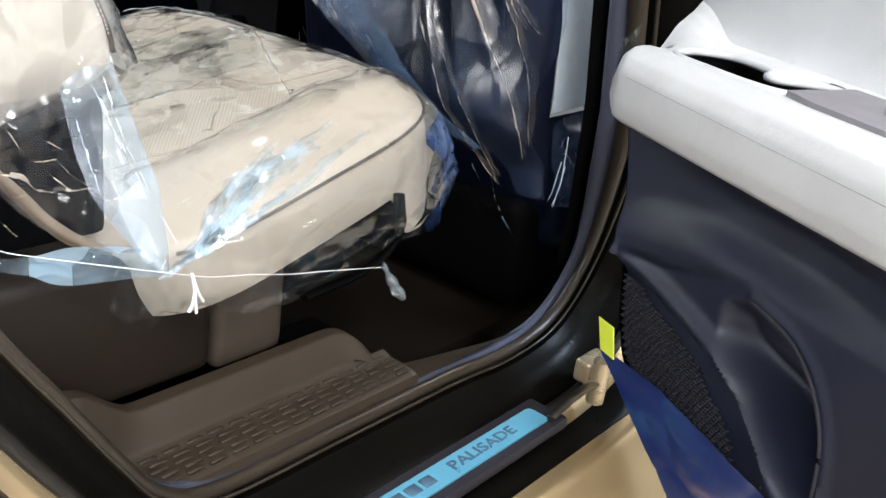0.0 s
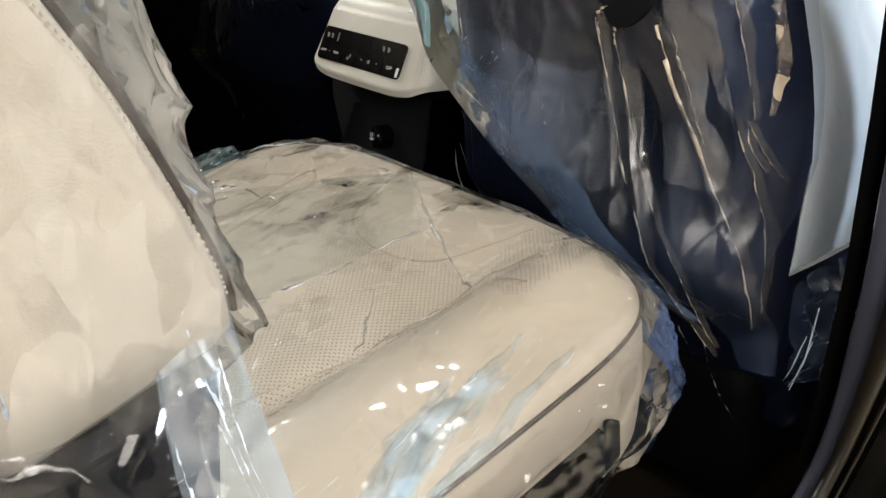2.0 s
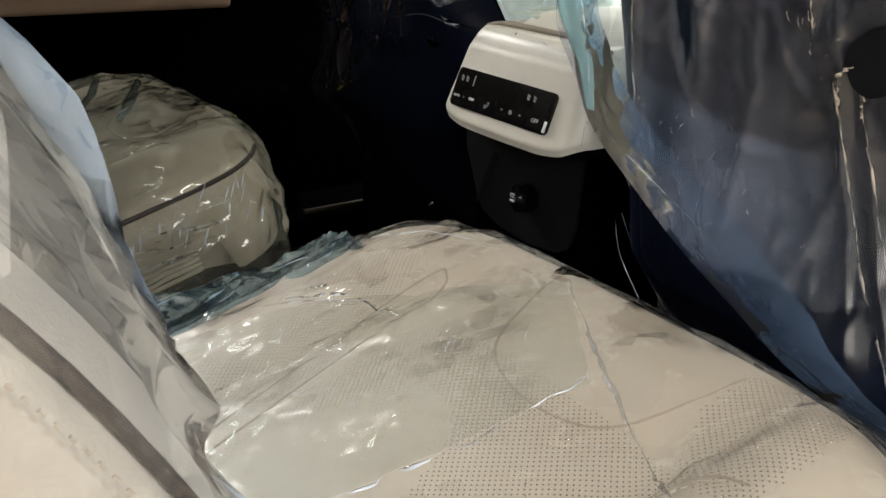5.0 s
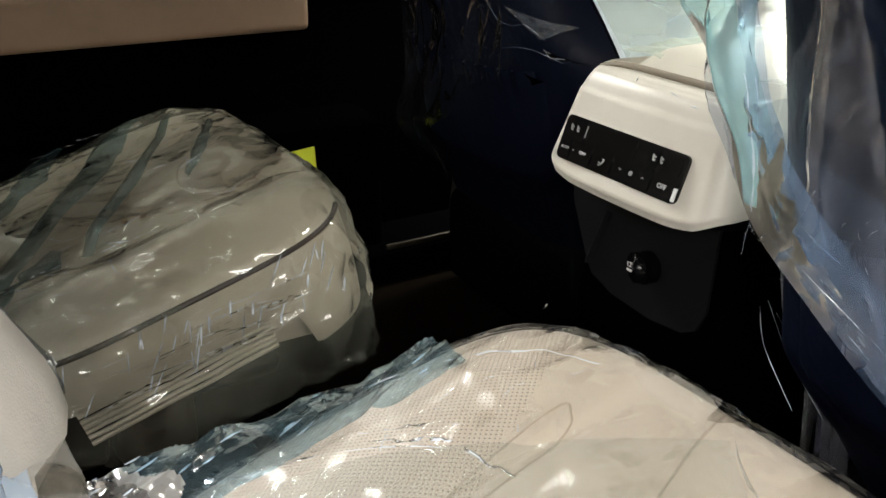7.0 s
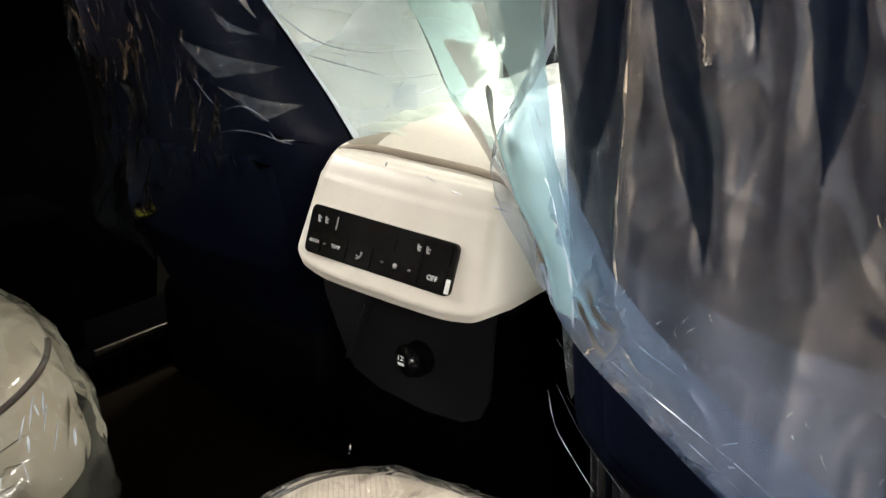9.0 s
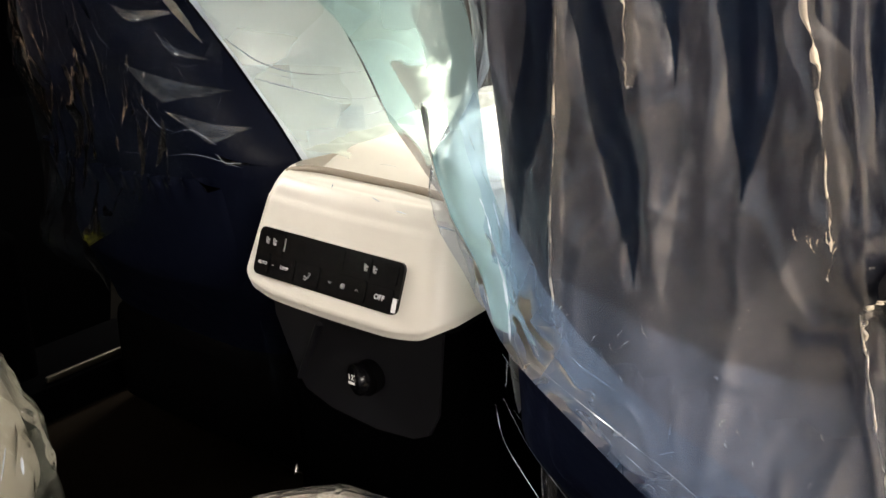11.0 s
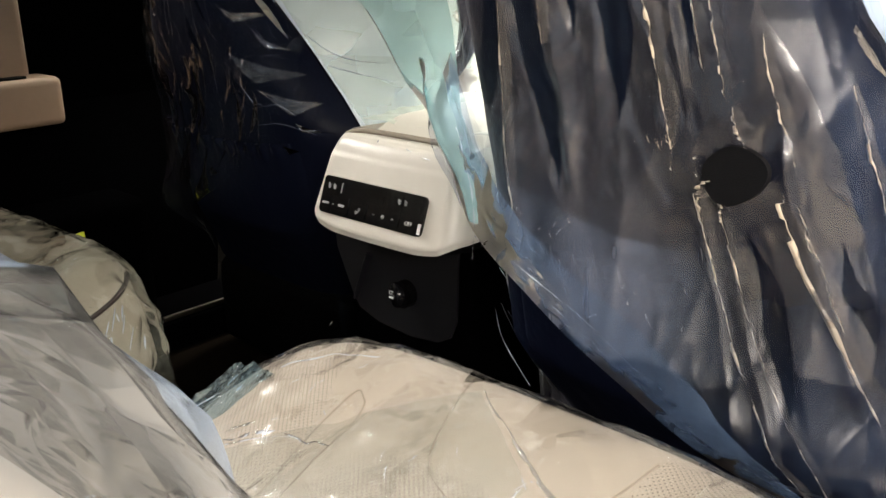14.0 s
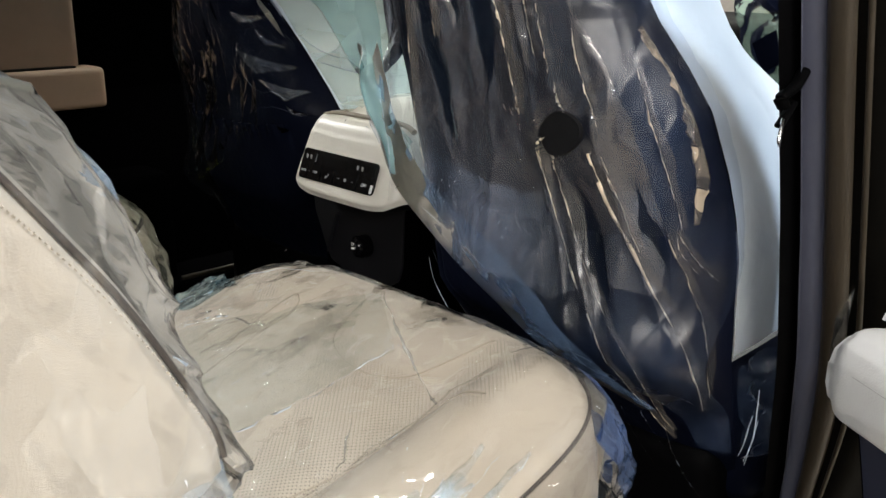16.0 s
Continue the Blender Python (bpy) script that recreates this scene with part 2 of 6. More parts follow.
FILM_OVERLAP = film("doubled_grey_film", (0.89, 0.91, 0.90), 0.05, (0.64, 0.69, 0.66), 24.0, 0.40, ior=1.45, rough=0.08)
# white haze adds shine to one end of the aisle band
FILM_SILVER = film("bunched_film_painted_shine", (0.50, 0.55, 0.60), 0.22, (0.85, 0.85, 0.84), 60.0, 0.8, ior=3.0, rough=0.12, facet=0.8, patchy=2.0)
FILM_AISLE = film("teal_bunched_film", (0.55, 0.70, 0.78), 0.10, (0.24, 0.42, 0.52), 34.0, 0.6, ior=2.2, rough=0.08)
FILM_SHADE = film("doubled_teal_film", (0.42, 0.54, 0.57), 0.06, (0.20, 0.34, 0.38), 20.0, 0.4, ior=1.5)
FILM_BUNCH = film("bunched_blue_film", (0.91, 0.95, 0.98), 0.10, (0.72, 0.85, 0.94), 40.0, 0.4, (1, 1, 1), ior=1.9, rough=0.12, facet=0.4, patchy=1.6)
FILM_FOLD = film("layered_film", (0.80, 0.87, 0.92), 0.24, (0.52, 0.62, 0.70), 26.0, 0.4, (1, 1, 0.5), ior=1.4, rough=0.22, facet=0.25, patchy=1.5)
FILM_POUCH = film("smoky_film", (0.80, 0.80, 0.82), 0.018, (0.45, 0.46, 0.52), 12.0, 0.4, ior=1.5)
# the grey haze also paints the veil reflected from seats and hall
FILM_DARK = film("hanging_film", (0.88, 0.92, 0.98), 0.110, (0.36, 0.36, 0.43), 26.0, 0.26, (1, 1, 0.16), 0.22, 1.85, facet=0.05, patchy=1.2)
FILM_THIN_HAZE = film("thin_haze_film", (0.88, 0.93, 0.98), 0.025, (0.16, 0.28, 0.46), 26.0, 0.2, (1, 1, 0.16), 0.10, 1.3, facet=0.05)
FILM_REFLECTION = film("crumpled_film_beige_reflection", (0.92, 0.91, 0.90), 0.40, (0.60, 0.50, 0.38), 50.0, 0.5, ior=1.6, rough=0.25, facet=0.7, patchy=1.3)
FILM_LOW = film("taut_hanging_film", (0.88, 0.92, 0.98), 0.060, (0.20, 0.32, 0.62), 26.0, 0.26, (1, 1, 0.16), 0.32, 1.5, facet=0.05, patchy=1.9)
FILM_POCKET = film("doubled_hanging_film", (0.86, 0.90, 0.96), 0.17, (0.31, 0.36, 0.50), 26.0, 0.26, (1, 1, 0.16), 0.32, 1.9, facet=0.05, patchy=1.6)
FILM_WEDGE = film("grey_folded_film", (0.90, 0.92, 0.95), 0.11, (0.46, 0.50, 0.52), 18.0, 0.45, ior=1.75, rough=0.1)
# copy of the hanging film for the far seat, dimmed to paint its shade
FILM_FAR = film("film_in_shade", (0.90, 0.92, 0.97), 0.008, (0.30, 0.40, 0.50), 24.0, 0.6, (1, 1, 0.6), 0.14, 1.06)
FILM_HEM = film("pale_blue_hem_film", (0.78, 0.88, 0.95), 0.28, (0.48, 0.66, 0.80), 34.0, 0.6, ior=1.5, rough=0.1, facet=0.4, patchy=1.6)
FILM_GREEN = film("green_tinted_film", (0.92, 0.97, 0.93), 0.18, (0.80, 0.86, 0.76), 10.0, 0.10, (1, 1, 2.2), ior=1.4, rough=0.28, glow=0.4, facet=0.3, patchy=1.4)
FILM_TEAL = film("teal_tinted_film", (0.76, 0.92, 0.94), 0.30, (0.50, 0.74, 0.77), 14.0, 0.10, (1, 1, 0.5), ior=1.03, rough=0.3, glow=0.5, facet=0.3, patchy=1.6)
FILM_STRIPE = film("folded_blue_film", (0.78, 0.87, 0.97), 0.16, (0.34, 0.53, 0.86), 12.0, 0.14, (1, 1, 0.5), ior=1.2, rough=0.28, glow=0.4, facet=0.0, patchy=2.0)
# creases with the hall's warm shine painted in as pale haze
FILM_CREASE_GLINT = film("film_crease_glint", (0.92, 0.91, 0.90), 0.52, (0.86, 0.74, 0.58), 60.0, 0.3, ior=1.6, rough=0.3, facet=0.4, patchy=1.2)
# tan haze imitates the soft sheen beside a fold
FILM_SLOPE = film("softly_lit_film", (0.95, 0.95, 0.95), 0.085, (0.48, 0.42, 0.36), 22.0, 0.2, (1, 1, 0.2), ior=1.2, rough=0.3, facet=0.05, patchy=1.8)
# creases whose lamp glints are a pale bluish haze colour
FILM_GLINT = film("bluish_crease_glint", (0.90, 0.92, 0.96), 0.55, (0.75, 0.84, 0.97), 40.0, 0.5, ior=1.9, rough=0.14)
FILM_FOLDLINE = film("grey_fold_line", (0.60, 0.62, 0.63), 0.10, (0.55, 0.58, 0.58), 30.0, 0.3, ior=1.4, rough=0.2)
FILM_SHOULDER = film("dense_green_film", (0.80, 0.94, 0.88), 0.42, (0.55, 0.78, 0.66), 16.0, 0.4, ior=1.7, rough=0.12, facet=0.4, patchy=1.5)
FILMS = (FILM_POCKET, FILM_SILVER, FILM_SHOULDER, FILM_FOLDLINE, FILM_OVERLAP, FILM_AISLE, FILM_THIN_HAZE, FILM_REFLECTION, FILM_WEDGE, FILM_TEAL, FILM_SEAT, FILM_BACK, FILM_FRONT, FILM_SIDE, FILM_APRON, FILM_BUNCH, FILM_FOLD, FILM_POUCH, FILM_SHADE, FILM_HEM, FILM_DARK, FILM_LOW, FILM_CRUMPLE, FILM_FAR, FILM_GREEN, FILM_STRIPE, FILM_CREASE_GLINT, FILM_GLINT)


# ---------------------------------------------------------------- mesh helpers
def to_mesh(bm, name, materials, smooth=True):
    bmesh.ops.recalc_face_normals(bm, faces=bm.faces)
    me = bpy.data.meshes.new(name)
    bm.to_mesh(me)
    bm.free()
    for m in materials if isinstance(materials, (list, tuple)) else [materials]:
        me.materials.append(m)
    if smooth:
        me.polygons.foreach_set("use_smooth", [True] * len(me.polygons))
        me.set_sharp_from_angle(angle=radians(50))
    return me


def part(name, bm, material, parent, label="", smooth=True):
    ob = new(name, to_mesh(bm, name, material, smooth))
    # films cast no shadow, so the lamps reach what they cover
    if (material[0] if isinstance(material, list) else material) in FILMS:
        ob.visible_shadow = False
    ob.parent = parent
    if label:
        ob["label"] = label
    return ob


def thing(name, label, category, group="", kind="", at=(0, 0, 0)):
    ob = new(name)
    ob.empty_display_size = 0.05
    return tagged(ob, label, category, group, kind)


def solid(name, bm, material, label, category, group="", kind="", smooth=True):
    return tagged(new(name, to_mesh(bm, name, material, smooth)), label, category, group, kind)


def grid(nu, nv, f, close_u=False, index=None):
    """A sheet of nu x nv points from f(u, v), u and v from 0 to 1. index(u, v): the material of a face."""
    bm = bmesh.new()
    rows = [[bm.verts.new(f(i / (nu if close_u else nu - 1), j / (nv - 1))) for j in range(nv)] for i in range(nu)]
    for i in range(nu if close_u else nu - 1):
        for j in range(nv - 1):
            k = (i + 1) % nu
            fc = bm.faces.new((rows[i][j], rows[k][j], rows[k][j + 1], rows[i][j + 1]))
            if index:
                fc.material_index = index((i + 0.5) / nu, (j + 0.5) / nv)
    return bm


def box(x0, x1, y0, y1, z0, z1, bevel=0.004, segments=2, m=None):
    bm = bmesh.new()
    bmesh.ops.create_cube(bm, size=1.0)
    for v in bm.verts:
        v.co = Vector(((x0 + x1) / 2 + v.co.x * (x1 - x0), (y0 + y1) / 2 + v.co.y * (y1 - y0), (z0 + z1) / 2 + v.co.z * (z1 - z0)))
    if bevel:
        bmesh.ops.bevel(bm, geom=bm.edges[:], offset=bevel, segments=segments, affect="EDGES", profile=0.6)
    if m:
        bmesh.ops.transform(bm, matrix=m, verts=bm.verts)
    return bm


def smooth_path(pts, n):
    """n points along a Catmull-Rom curve through pts."""
    pts = [Vector(p) for p in pts]
    ext = [2 * pts[0] - pts[1]] + pts + [2 * pts[-1] - pts[-2]]
    out = []
    for k in range(n):
        s = k / (n - 1) * (len(pts) - 1)
        i = min(int(s), len(pts) - 2)
        t = s - i
        a, b, c, d = ext[i:i + 4]
        out.append(0.5 * ((2 * b) + (c - a) * t + (2 * a - 5 * b + 4 * c - d) * t * t + (3 * b - a - 3 * c + d) * t ** 3))
    return out


def tube(pts, r, sides=8, caps=True, flat=1.0):
    bm = bmesh.new()
    rings = []
    up = Vector((0.13, 0.21, 0.97))
    for i, p in enumerate(pts):
        d = (pts[min(i + 1, len(pts) - 1)] - pts[max(i - 1, 0)]).normalized()
        a = d.cross(up).normalized()
        b = a.cross(d)
        rr = r(i / (len(pts) - 1)) if callable(r) else r
        rings.append([bm.verts.new(p + rr * (math.cos(2 * math.pi * k / sides) * a + flat * math.sin(2 * math.pi * k / sides) * b)) for k in range(sides)])
    for i in range(len(rings) - 1):
        for k in range(sides):
            bm.faces.new((rings[i][k], rings[i][(k + 1) % sides], rings[i + 1][(k + 1) % sides], rings[i + 1][k]))
    if caps:
        bm.faces.new(rings[0][::-1])
        bm.faces.new(rings[-1])
    return bm


def loft(rings, cap=True):
    bm = bmesh.new()
    vs = [[bm.verts.new(p) for p in ring] for ring in rings]
    n = len(vs[0])
    for a, b in zip(vs, vs[1:]):
        for k in range(n):
            bm.faces.new((a[k], a[(k + 1) % n], b[(k + 1) % n], b[k]))
    if cap:
        bm.faces.new(vs[0][::-1])
        bm.faces.new(vs[-1])
    return bm


def slab(outline, thickness, place):
    """A plate with that outline (2D points); place(u, v, w) sets it into the world, w is the height over the base."""
    return loft([[place(u, v, 0.0) for u, v in outline], [place(u, v, thickness) for u, v in outline]])


def rounded(u0, u1, v0, v1, r, n=5):
    pts = []
    for cu, cv, a0 in ((u1 - r, v1 - r, 0), (u0 + r, v1 - r, 90), (u0 + r, v0 + r, 180), (u1 - r, v0 + r, 270)):
        for k in range(n):
            a = radians(a0 + 90 * k / (n - 1))
            pts.append((cu + r * math.cos(a), cv + r * math.sin(a)))
    return pts


def ridge(p, scale, seed=0.0):
    """Sharp crests, 0 to 1, as in a crumpled sheet."""
    q = p * scale + Vector((seed, 1.7 * seed, -seed))
    q = q + 0.5 * noise.noise_vector(q * 0.7)
    return max(0.0, 1.0 - 2.2 * abs(noise.noise(q))) ** 2


def lerp(a, b, t):
    return a + (b - a) * t


def step(lo, hi, x):
    t = min(1.0, max(0.0, (x - lo) / (hi - lo)))
    return t * t * (3 - 2 * t)


def crinkle(pts, wide, across, seed, n=70, broken=0.25, lift=Vector((0, 0, 0))):
    """A narrow uneven fold of film along pts: it widens, pinches off and jumps sideways as a sharp crease in thin plastic does."""
    path = smooth_path(pts, n)
    across = Vector(across).normalized()

    def at(u, v):
        p = path[round(u * (n - 1))]
        block = noise.cell(Vector((u * 11 + seed, seed * 3.1, 0.5)))
        w = wide * math.sin(math.pi * (0.03 + 0.94 * u)) ** 0.6 * (0.30 + 0.55 * block + 0.9 * abs(noise.noise(Vector((u * 13, seed * 5.3, 1)))))
        w *= 0.10 + 0.90 * step(-broken - 0.12, -broken + 0.12, noise.noise(Vector((u * 8, seed * 7.7, 3))) + 0.35 - broken)
        slip = 0.5 * wide * noise.noise(Vector((u * 10, seed * 2.3, 6))) + 0.35 * wide * (block - 0.5)
        return p + across * ((v - 0.5) * w + slip) + lift * (1 - abs(2 * v - 1)) * w
    return grid(n, 4, at)


# ---------------------------------------------------------------- the hall round the car
solid("ground", box(-7, 7, -6, 7, -0.05, 0.0, 0), HALL_FLOOR, "pale beige tiled showroom floor", "floor", kind="structure")
# walls and ceiling are unseen, added for the film to reflect
solid("wall_south", box(-7, 7, -6.1, -6.0, 0, 3.6, 0), HALL_WALL, "unseen pale hall wall, added for reflections", "wall", kind="structure")
solid("wall_north", box(-7, 7, 7.0, 7.1, 0, 3.6, 0), HALL_WALL, "unseen pale hall wall, added for reflections", "wall", kind="structure")
solid("wall_west", box(-7.1, -7.0, -6, 7, 0, 3.6, 0), HALL_WALL, "unseen pale hall wall, added for reflections", "wall", kind="structure")
solid("wall_east", box(7.0, 7.1, -6, 7, 0, 3.6, 0), HALL_WALL, "unseen pale hall wall, added for reflections", "wall", kind="structure")
solid("ceiling", box(-7.1, 7.1, -6.1, 7.1, 3.6, 3.7, 0), HALL_WALL, "unseen pale ceiling added over the hall", "ceiling", kind="structure")

# ---------------------------------------------------------------- the car's shell
solid("floor", box(-1.4, 1.9, 0.035, 1.235, 0.44, 0.49, 0.005), CARPET, "black carpet on the car floor", "floor", kind="structure")
# unseen roof, so that lamp light comes in by the open sides
solid("headliner", grid(24, 24, lambda u, v: Vector((-1.6 + 2.45 * u, -0.05 + 1.36 * v, 1.60 - 0.10 * (2 * v - 1) ** 4 - 0.08 * (2 * u - 1) ** 4))), HEADLINER,
      "grey fabric headliner under the car roof", "headliner", kind="structure")
solid("roof", grid(24, 24, lambda u, v: Vector((-1.7 + 2.6 * u, -0.12 + 1.5 * v, 1.68 - 0.12 * (2 * v - 1) ** 4 - 0.08 * (2 * u - 1) ** 4))), BODY_PAINT,
      "black painted steel car roof", "roof", kind="structure")
# bulkhead, rear quarter and far side are unseen and block hall light
solid("rear_bulkhead", box(-1.72, -1.62, -0.1, 1.38, 0.3, 1.02, 0.02), BLACK_PLASTIC, "unseen black panel closing the car behind the seats", "panel", kind="structure")
solid("dashboard", box(1.45, 1.9, 0.0, 1.26, 0.5, 1.05, 0.06, 4), BLACK_PLASTIC, "black plastic dashboard below the windscreen", "dashboard", kind="structure")
solid("underbody", box(-1.6, 1.9, -0.12, 1.38, 0.28, 0.43, 0.02), BLACK_PLASTIC, "black underside of the car", "panel", kind="structure")
solid("rear_quarter", box(-1.7, -0.66, -0.22, -0.08, 0.3, 1.6, 0.03, 3), BODY_PAINT, "black painted rear quarter panel", "panel", kind="structure")
solid("far_body_side", box(-1.7, 1.9, 1.45, 1.55, 0.3, 1.06, 0.02), BODY_PAINT, "black painted far side of the car", "panel", kind="structure")
solid("front_quarter", box(0.46, 1.9, -0.22, -0.10, 0.3, 1.0, 0.03, 3), BODY_PAINT, "black painted front door, shut", "door", kind="structure")

def table(rows, z):
    for (a, p), (b, q) in zip(rows, rows[1:]):
        if z <= b:
            return lerp(p, q, max(0.0, (z - a) / (b - a)))
    return rows[-1][1]


# door opening: every strip follows the opening's edge
OPENING = [(-0.80, 1.55), (-0.62, 1.10), (-0.50, 0.83), (-0.446, 0.737), (-0.411, 0.683), (-0.371, 0.62), (-0.335, 0.572), (-0.285, 0.549), (-0.15, 0.546),
           (0.014, 0.544), (0.117, 0.538), (0.200, 0.551), (0.254, 0.598), (0.274, 0.664), (0.268, 0.802), (0.236, 0.945), (0.190, 1.12), (0.13, 1.35), (0.06, 1.55)]
EDGE = smooth_path([(x, 0, z) for x, z in OPENING], 150)


def opening_strip(profile):
    """profile: (y, distance outwards from the opening's edge)."""
    bm = bmesh.new()
    rows = []
    for i, p in enumerate(EDGE):
        d = (EDGE[min(i + 1, 149)] - EDGE[max(i - 1, 0)]).normalized()
        out = Vector((d.z, 0, -d.x))
        wide = 0.8 * step(0.58, 0.80, p.z) * (p.x > 0.1)
        rows.append([bm.verts.new(p + out * h + Vector((0, y - wide * min(0.044, max(0.0, -0.046 - y)), 0))) for y, h in profile])
    for a, b in zip(rows, rows[1:]):
        for k in range(len(profile) - 1):
            bm.faces.new((a[k], a[k + 1], b[k + 1], b[k]))
    return bm


def ring_profile(cy, ch, r, n=12):
    return [(cy + r * math.cos(2 * math.pi * k / n), ch + r * math.sin(2 * math.pi * k / n)) for k in range(n + 1)]


frame_thing = thing("door_frame", "black steel door opening with rubber seals round it", "door frame", kind="structure")
part("inner_trim", opening_strip([(-0.040, 0.05), (-0.041, 0.008), (-0.044, 0.002), (-0.050, 0.002), (-0.055, 0.008), (-0.057, 0.02)]), PILLAR_TRIM, frame_thing, "dark grey moulded trim")
part("weatherstrip", opening_strip(ring_profile(-0.0625, 0.006, 0.0068)), SEAL, frame_thing, "shiny black rubber seal")
part("seal_lip", opening_strip(ring_profile(-0.0748, 0.008, 0.0016, 8)), SEAL, frame_thing)
part("door_jamb", opening_strip([(-0.062, 0.018), (-0.080, 0.012), (-0.092, 0.022), (-0.100, 0.034), (-0.128, 0.038), (-0.133, 0.05)]), JAMB_PAINT, frame_thing, "black painted steel jamb, darkened for shade")
part("jamb_edge", opening_strip([(-0.142, 0.046), (-0.147, 0.048), (-0.153, 0.053), (-0.156, 0.060)]), BRONZE, frame_thing, "bronze coloured body edge")
part("body_flange", opening_strip([(-0.156, 0.060), (-0.184, 0.062), (-0.196, 0.07), (-0.205, 0.10)]), JAMB_PAINT, frame_thing, "black painted flange, darkened for shade")
part("outer_seal", opening_strip(ring_profile(-0.137, 0.043, 0.006, 8)), RUBBER, frame_thing)

# sill inside the opening
sill = thing("door_sill", "brown-black moulded plastic sill with a ribbed tread", "door sill", kind="structure")
SILL_SECTION = [(-0.053, 0.540), (-0.050, 0.549), (-0.040, 0.552), (-0.012, 0.552), (0.0, 0.556), (0.012, 0.574), (0.020, 0.583), (0.035, 0.583), (0.044, 0.572), (0.050, 0.49)]


def sill_point(u, v):
    s = v * (len(SILL_SECTION) - 1)
    i = min(int(s), len(SILL_SECTION) - 2)
    y, z = lerp(Vector(SILL_SECTION[i]), Vector(SILL_SECTION[i + 1]), s - i)
    x = -0.62 + 0.60 * u
    end = step(-0.09, -0.02, x)
    back = step(-0.30, -0.36, x)
    if y > 0.0:
        z = lerp(z, 0.535, end ** 3)
        z += 0.035 * back * step(0.0, 0.02, y)
        y -= 0.03 * end ** 2
    return Vector((x, y, z))


part("sill_plate", grid(70, 46, sill_point), SILL_PLASTIC, sill, "brown-black moulded plate")
part("sill_end", grid(24, 8, lambda u, v: Vector((-0.02 + 0.21 * u, -0.053 + v * (0.05 - 0.02 * u), 0.545 - 0.012 * v - 0.02 * u * v))), SILL_PLASTIC, sill)
bar = None
for i in range(14):
    for j in range(5):
        x = -0.335 + i * 0.023 + (j % 2) * 0.004
        y = -0.043 + j * 0.0088
        if bar is None:
            bm = box(-0.0085, 0.0085, -0.0022, 0.0022, 0, 0.0022, 0.0008, 1)
            bar_mesh = to_mesh(bm, "tread_bar", SILL_PLASTIC)
            bar = True
        ob = new("tread_bar", bar_mesh)
        ob.parent = sill
        ob.matrix_basis = pose(x, y, 0.5525, 0, 0, 0)

# outer scuff plate with its blue film and raised letters
scuff = thing("scuff_plate", "dark sill plate with light blue film and raised lettering", "scuff plate")
part("plate", box(-0.46, 0.085, -0.178, -0.128, 0.505, 0.519, 0.004), GREY_TRIM, scuff)
part("blue_film", slab(rounded(-0.40, 0.062, -0.168, -0.141, 0.006), 0.002, lambda u, v, w: Vector((u, v, 0.5195 + w))), BLUE_FILM, scuff, "light blue protective film")


def lettering(name, text, size, m, material, parent, extrude=0.0006, align="CENTER"):
    cu = bpy.data.curves.new(name, "FONT")
    cu.body, cu.size, cu.extrude, cu.align_x, cu.align_y, cu.resolution_u = text, size, extrude, align, "CENTER", 3
    tmp = bpy.data.objects.new(name, cu)
    me = bpy.data.meshes.new_from_object(tmp)
    me.transform(m)
    bpy.data.objects.remove(tmp)
    me.materials.append(material)
    ob = new(name, me)
    ob.parent = parent
    return ob


lettering("lettering", "PALISADE", 0.0175, Matrix.Translation((-0.035, -0.1545, 0.5222)) @ Matrix.Diagonal((1.35, 1, 1, 1)), DARK_PRINT, scuff)
for k in range(3):
    part("raised_mark", box(-0.165 + 0.02 * k, -0.150 + 0.02 * k, -0.160, -0.148, 0.5215, 0.5228, 0.0004, 1), DARK_PRINT, scuff)
# the tan hall reflected in black paint is put into this step's colour
solid("rocker_step", grid(40, 10, lambda u, v: Vector((-0.75 + 1.20 * u, -0.200 - 0.085 * v, 0.492 - 0.020 * v - 0.020 * v ** 3 + 0.004 * math.sin(7 * v)))), BRONZE,
      "black rocker step, the hall's tan reflection in its colour", "panel", kind="structure")
solid("rocker_panel", grid(40, 14, lambda u, v: Vector((-0.75 + 1.25 * u, -0.284 - 0.020 * math.sin(v * 2.2), 0.452 - 0.17 * v + 0.012 * math.sin(9 * v)))), BODY_PAINT,
      "glossy black painted rocker below the door", "panel", kind="structure")
hinge = thing("door_hinge", "painted steel door hinge and check strap", "hinge")
part("leaf", box(0.150, 0.195, -0.160, -0.138, 0.522, 0.550, 0.006, 3), HINGE_PAINT, hinge, "bronze painted leaf")
part("pin", tube([Vector((0.150, -0.172, 0.510)), Vector((0.150, -0.172, 0.562))], 0.010, 12), HINGE_PAINT, hinge)
part("strap", tube(smooth_path([(0.06, -0.170, 0.524), (0.10, -0.172, 0.536), (0.14, -0.172, 0.536), (0.158, -0.176, 0.528)], 24), 0.006, 10, flat=0.5), STEEL, hinge, "bare metal check strap")
for x, y in ((0.155, -0.166), (0.182, -0.166)):
    part("bolt", tube([Vector((x, y, 0.540)), Vector((x, y - 0.006, 0.540))], 0.006, 6), BRONZE, hinge)

# B-pillar trim and belt
pillar = thing("pillar_trim", "dark grey pillar trim beside the front seat", "pillar trim", kind="structure")


def pillar_x(z):
    return table([(0.50, 0.262), (0.664, 0.276), (0.802, 0.268), (0.945, 0.238), (1.12, 0.192), (1.35, 0.132), (1.6, 0.05)], z)


def on_pillar(u, v):
    z = 0.56 + 1.0 * v
    return Vector((pillar_x(z) - 0.009 + 0.13 * u, -0.034 - 0.014 * (1 - u) ** 3, z))


part("panel", grid(14, 26, on_pillar), PILLAR_TRIM, pillar)
belt = thing("seat_belt", "black seat belt with a chromed buckle tongue", "seat belt")
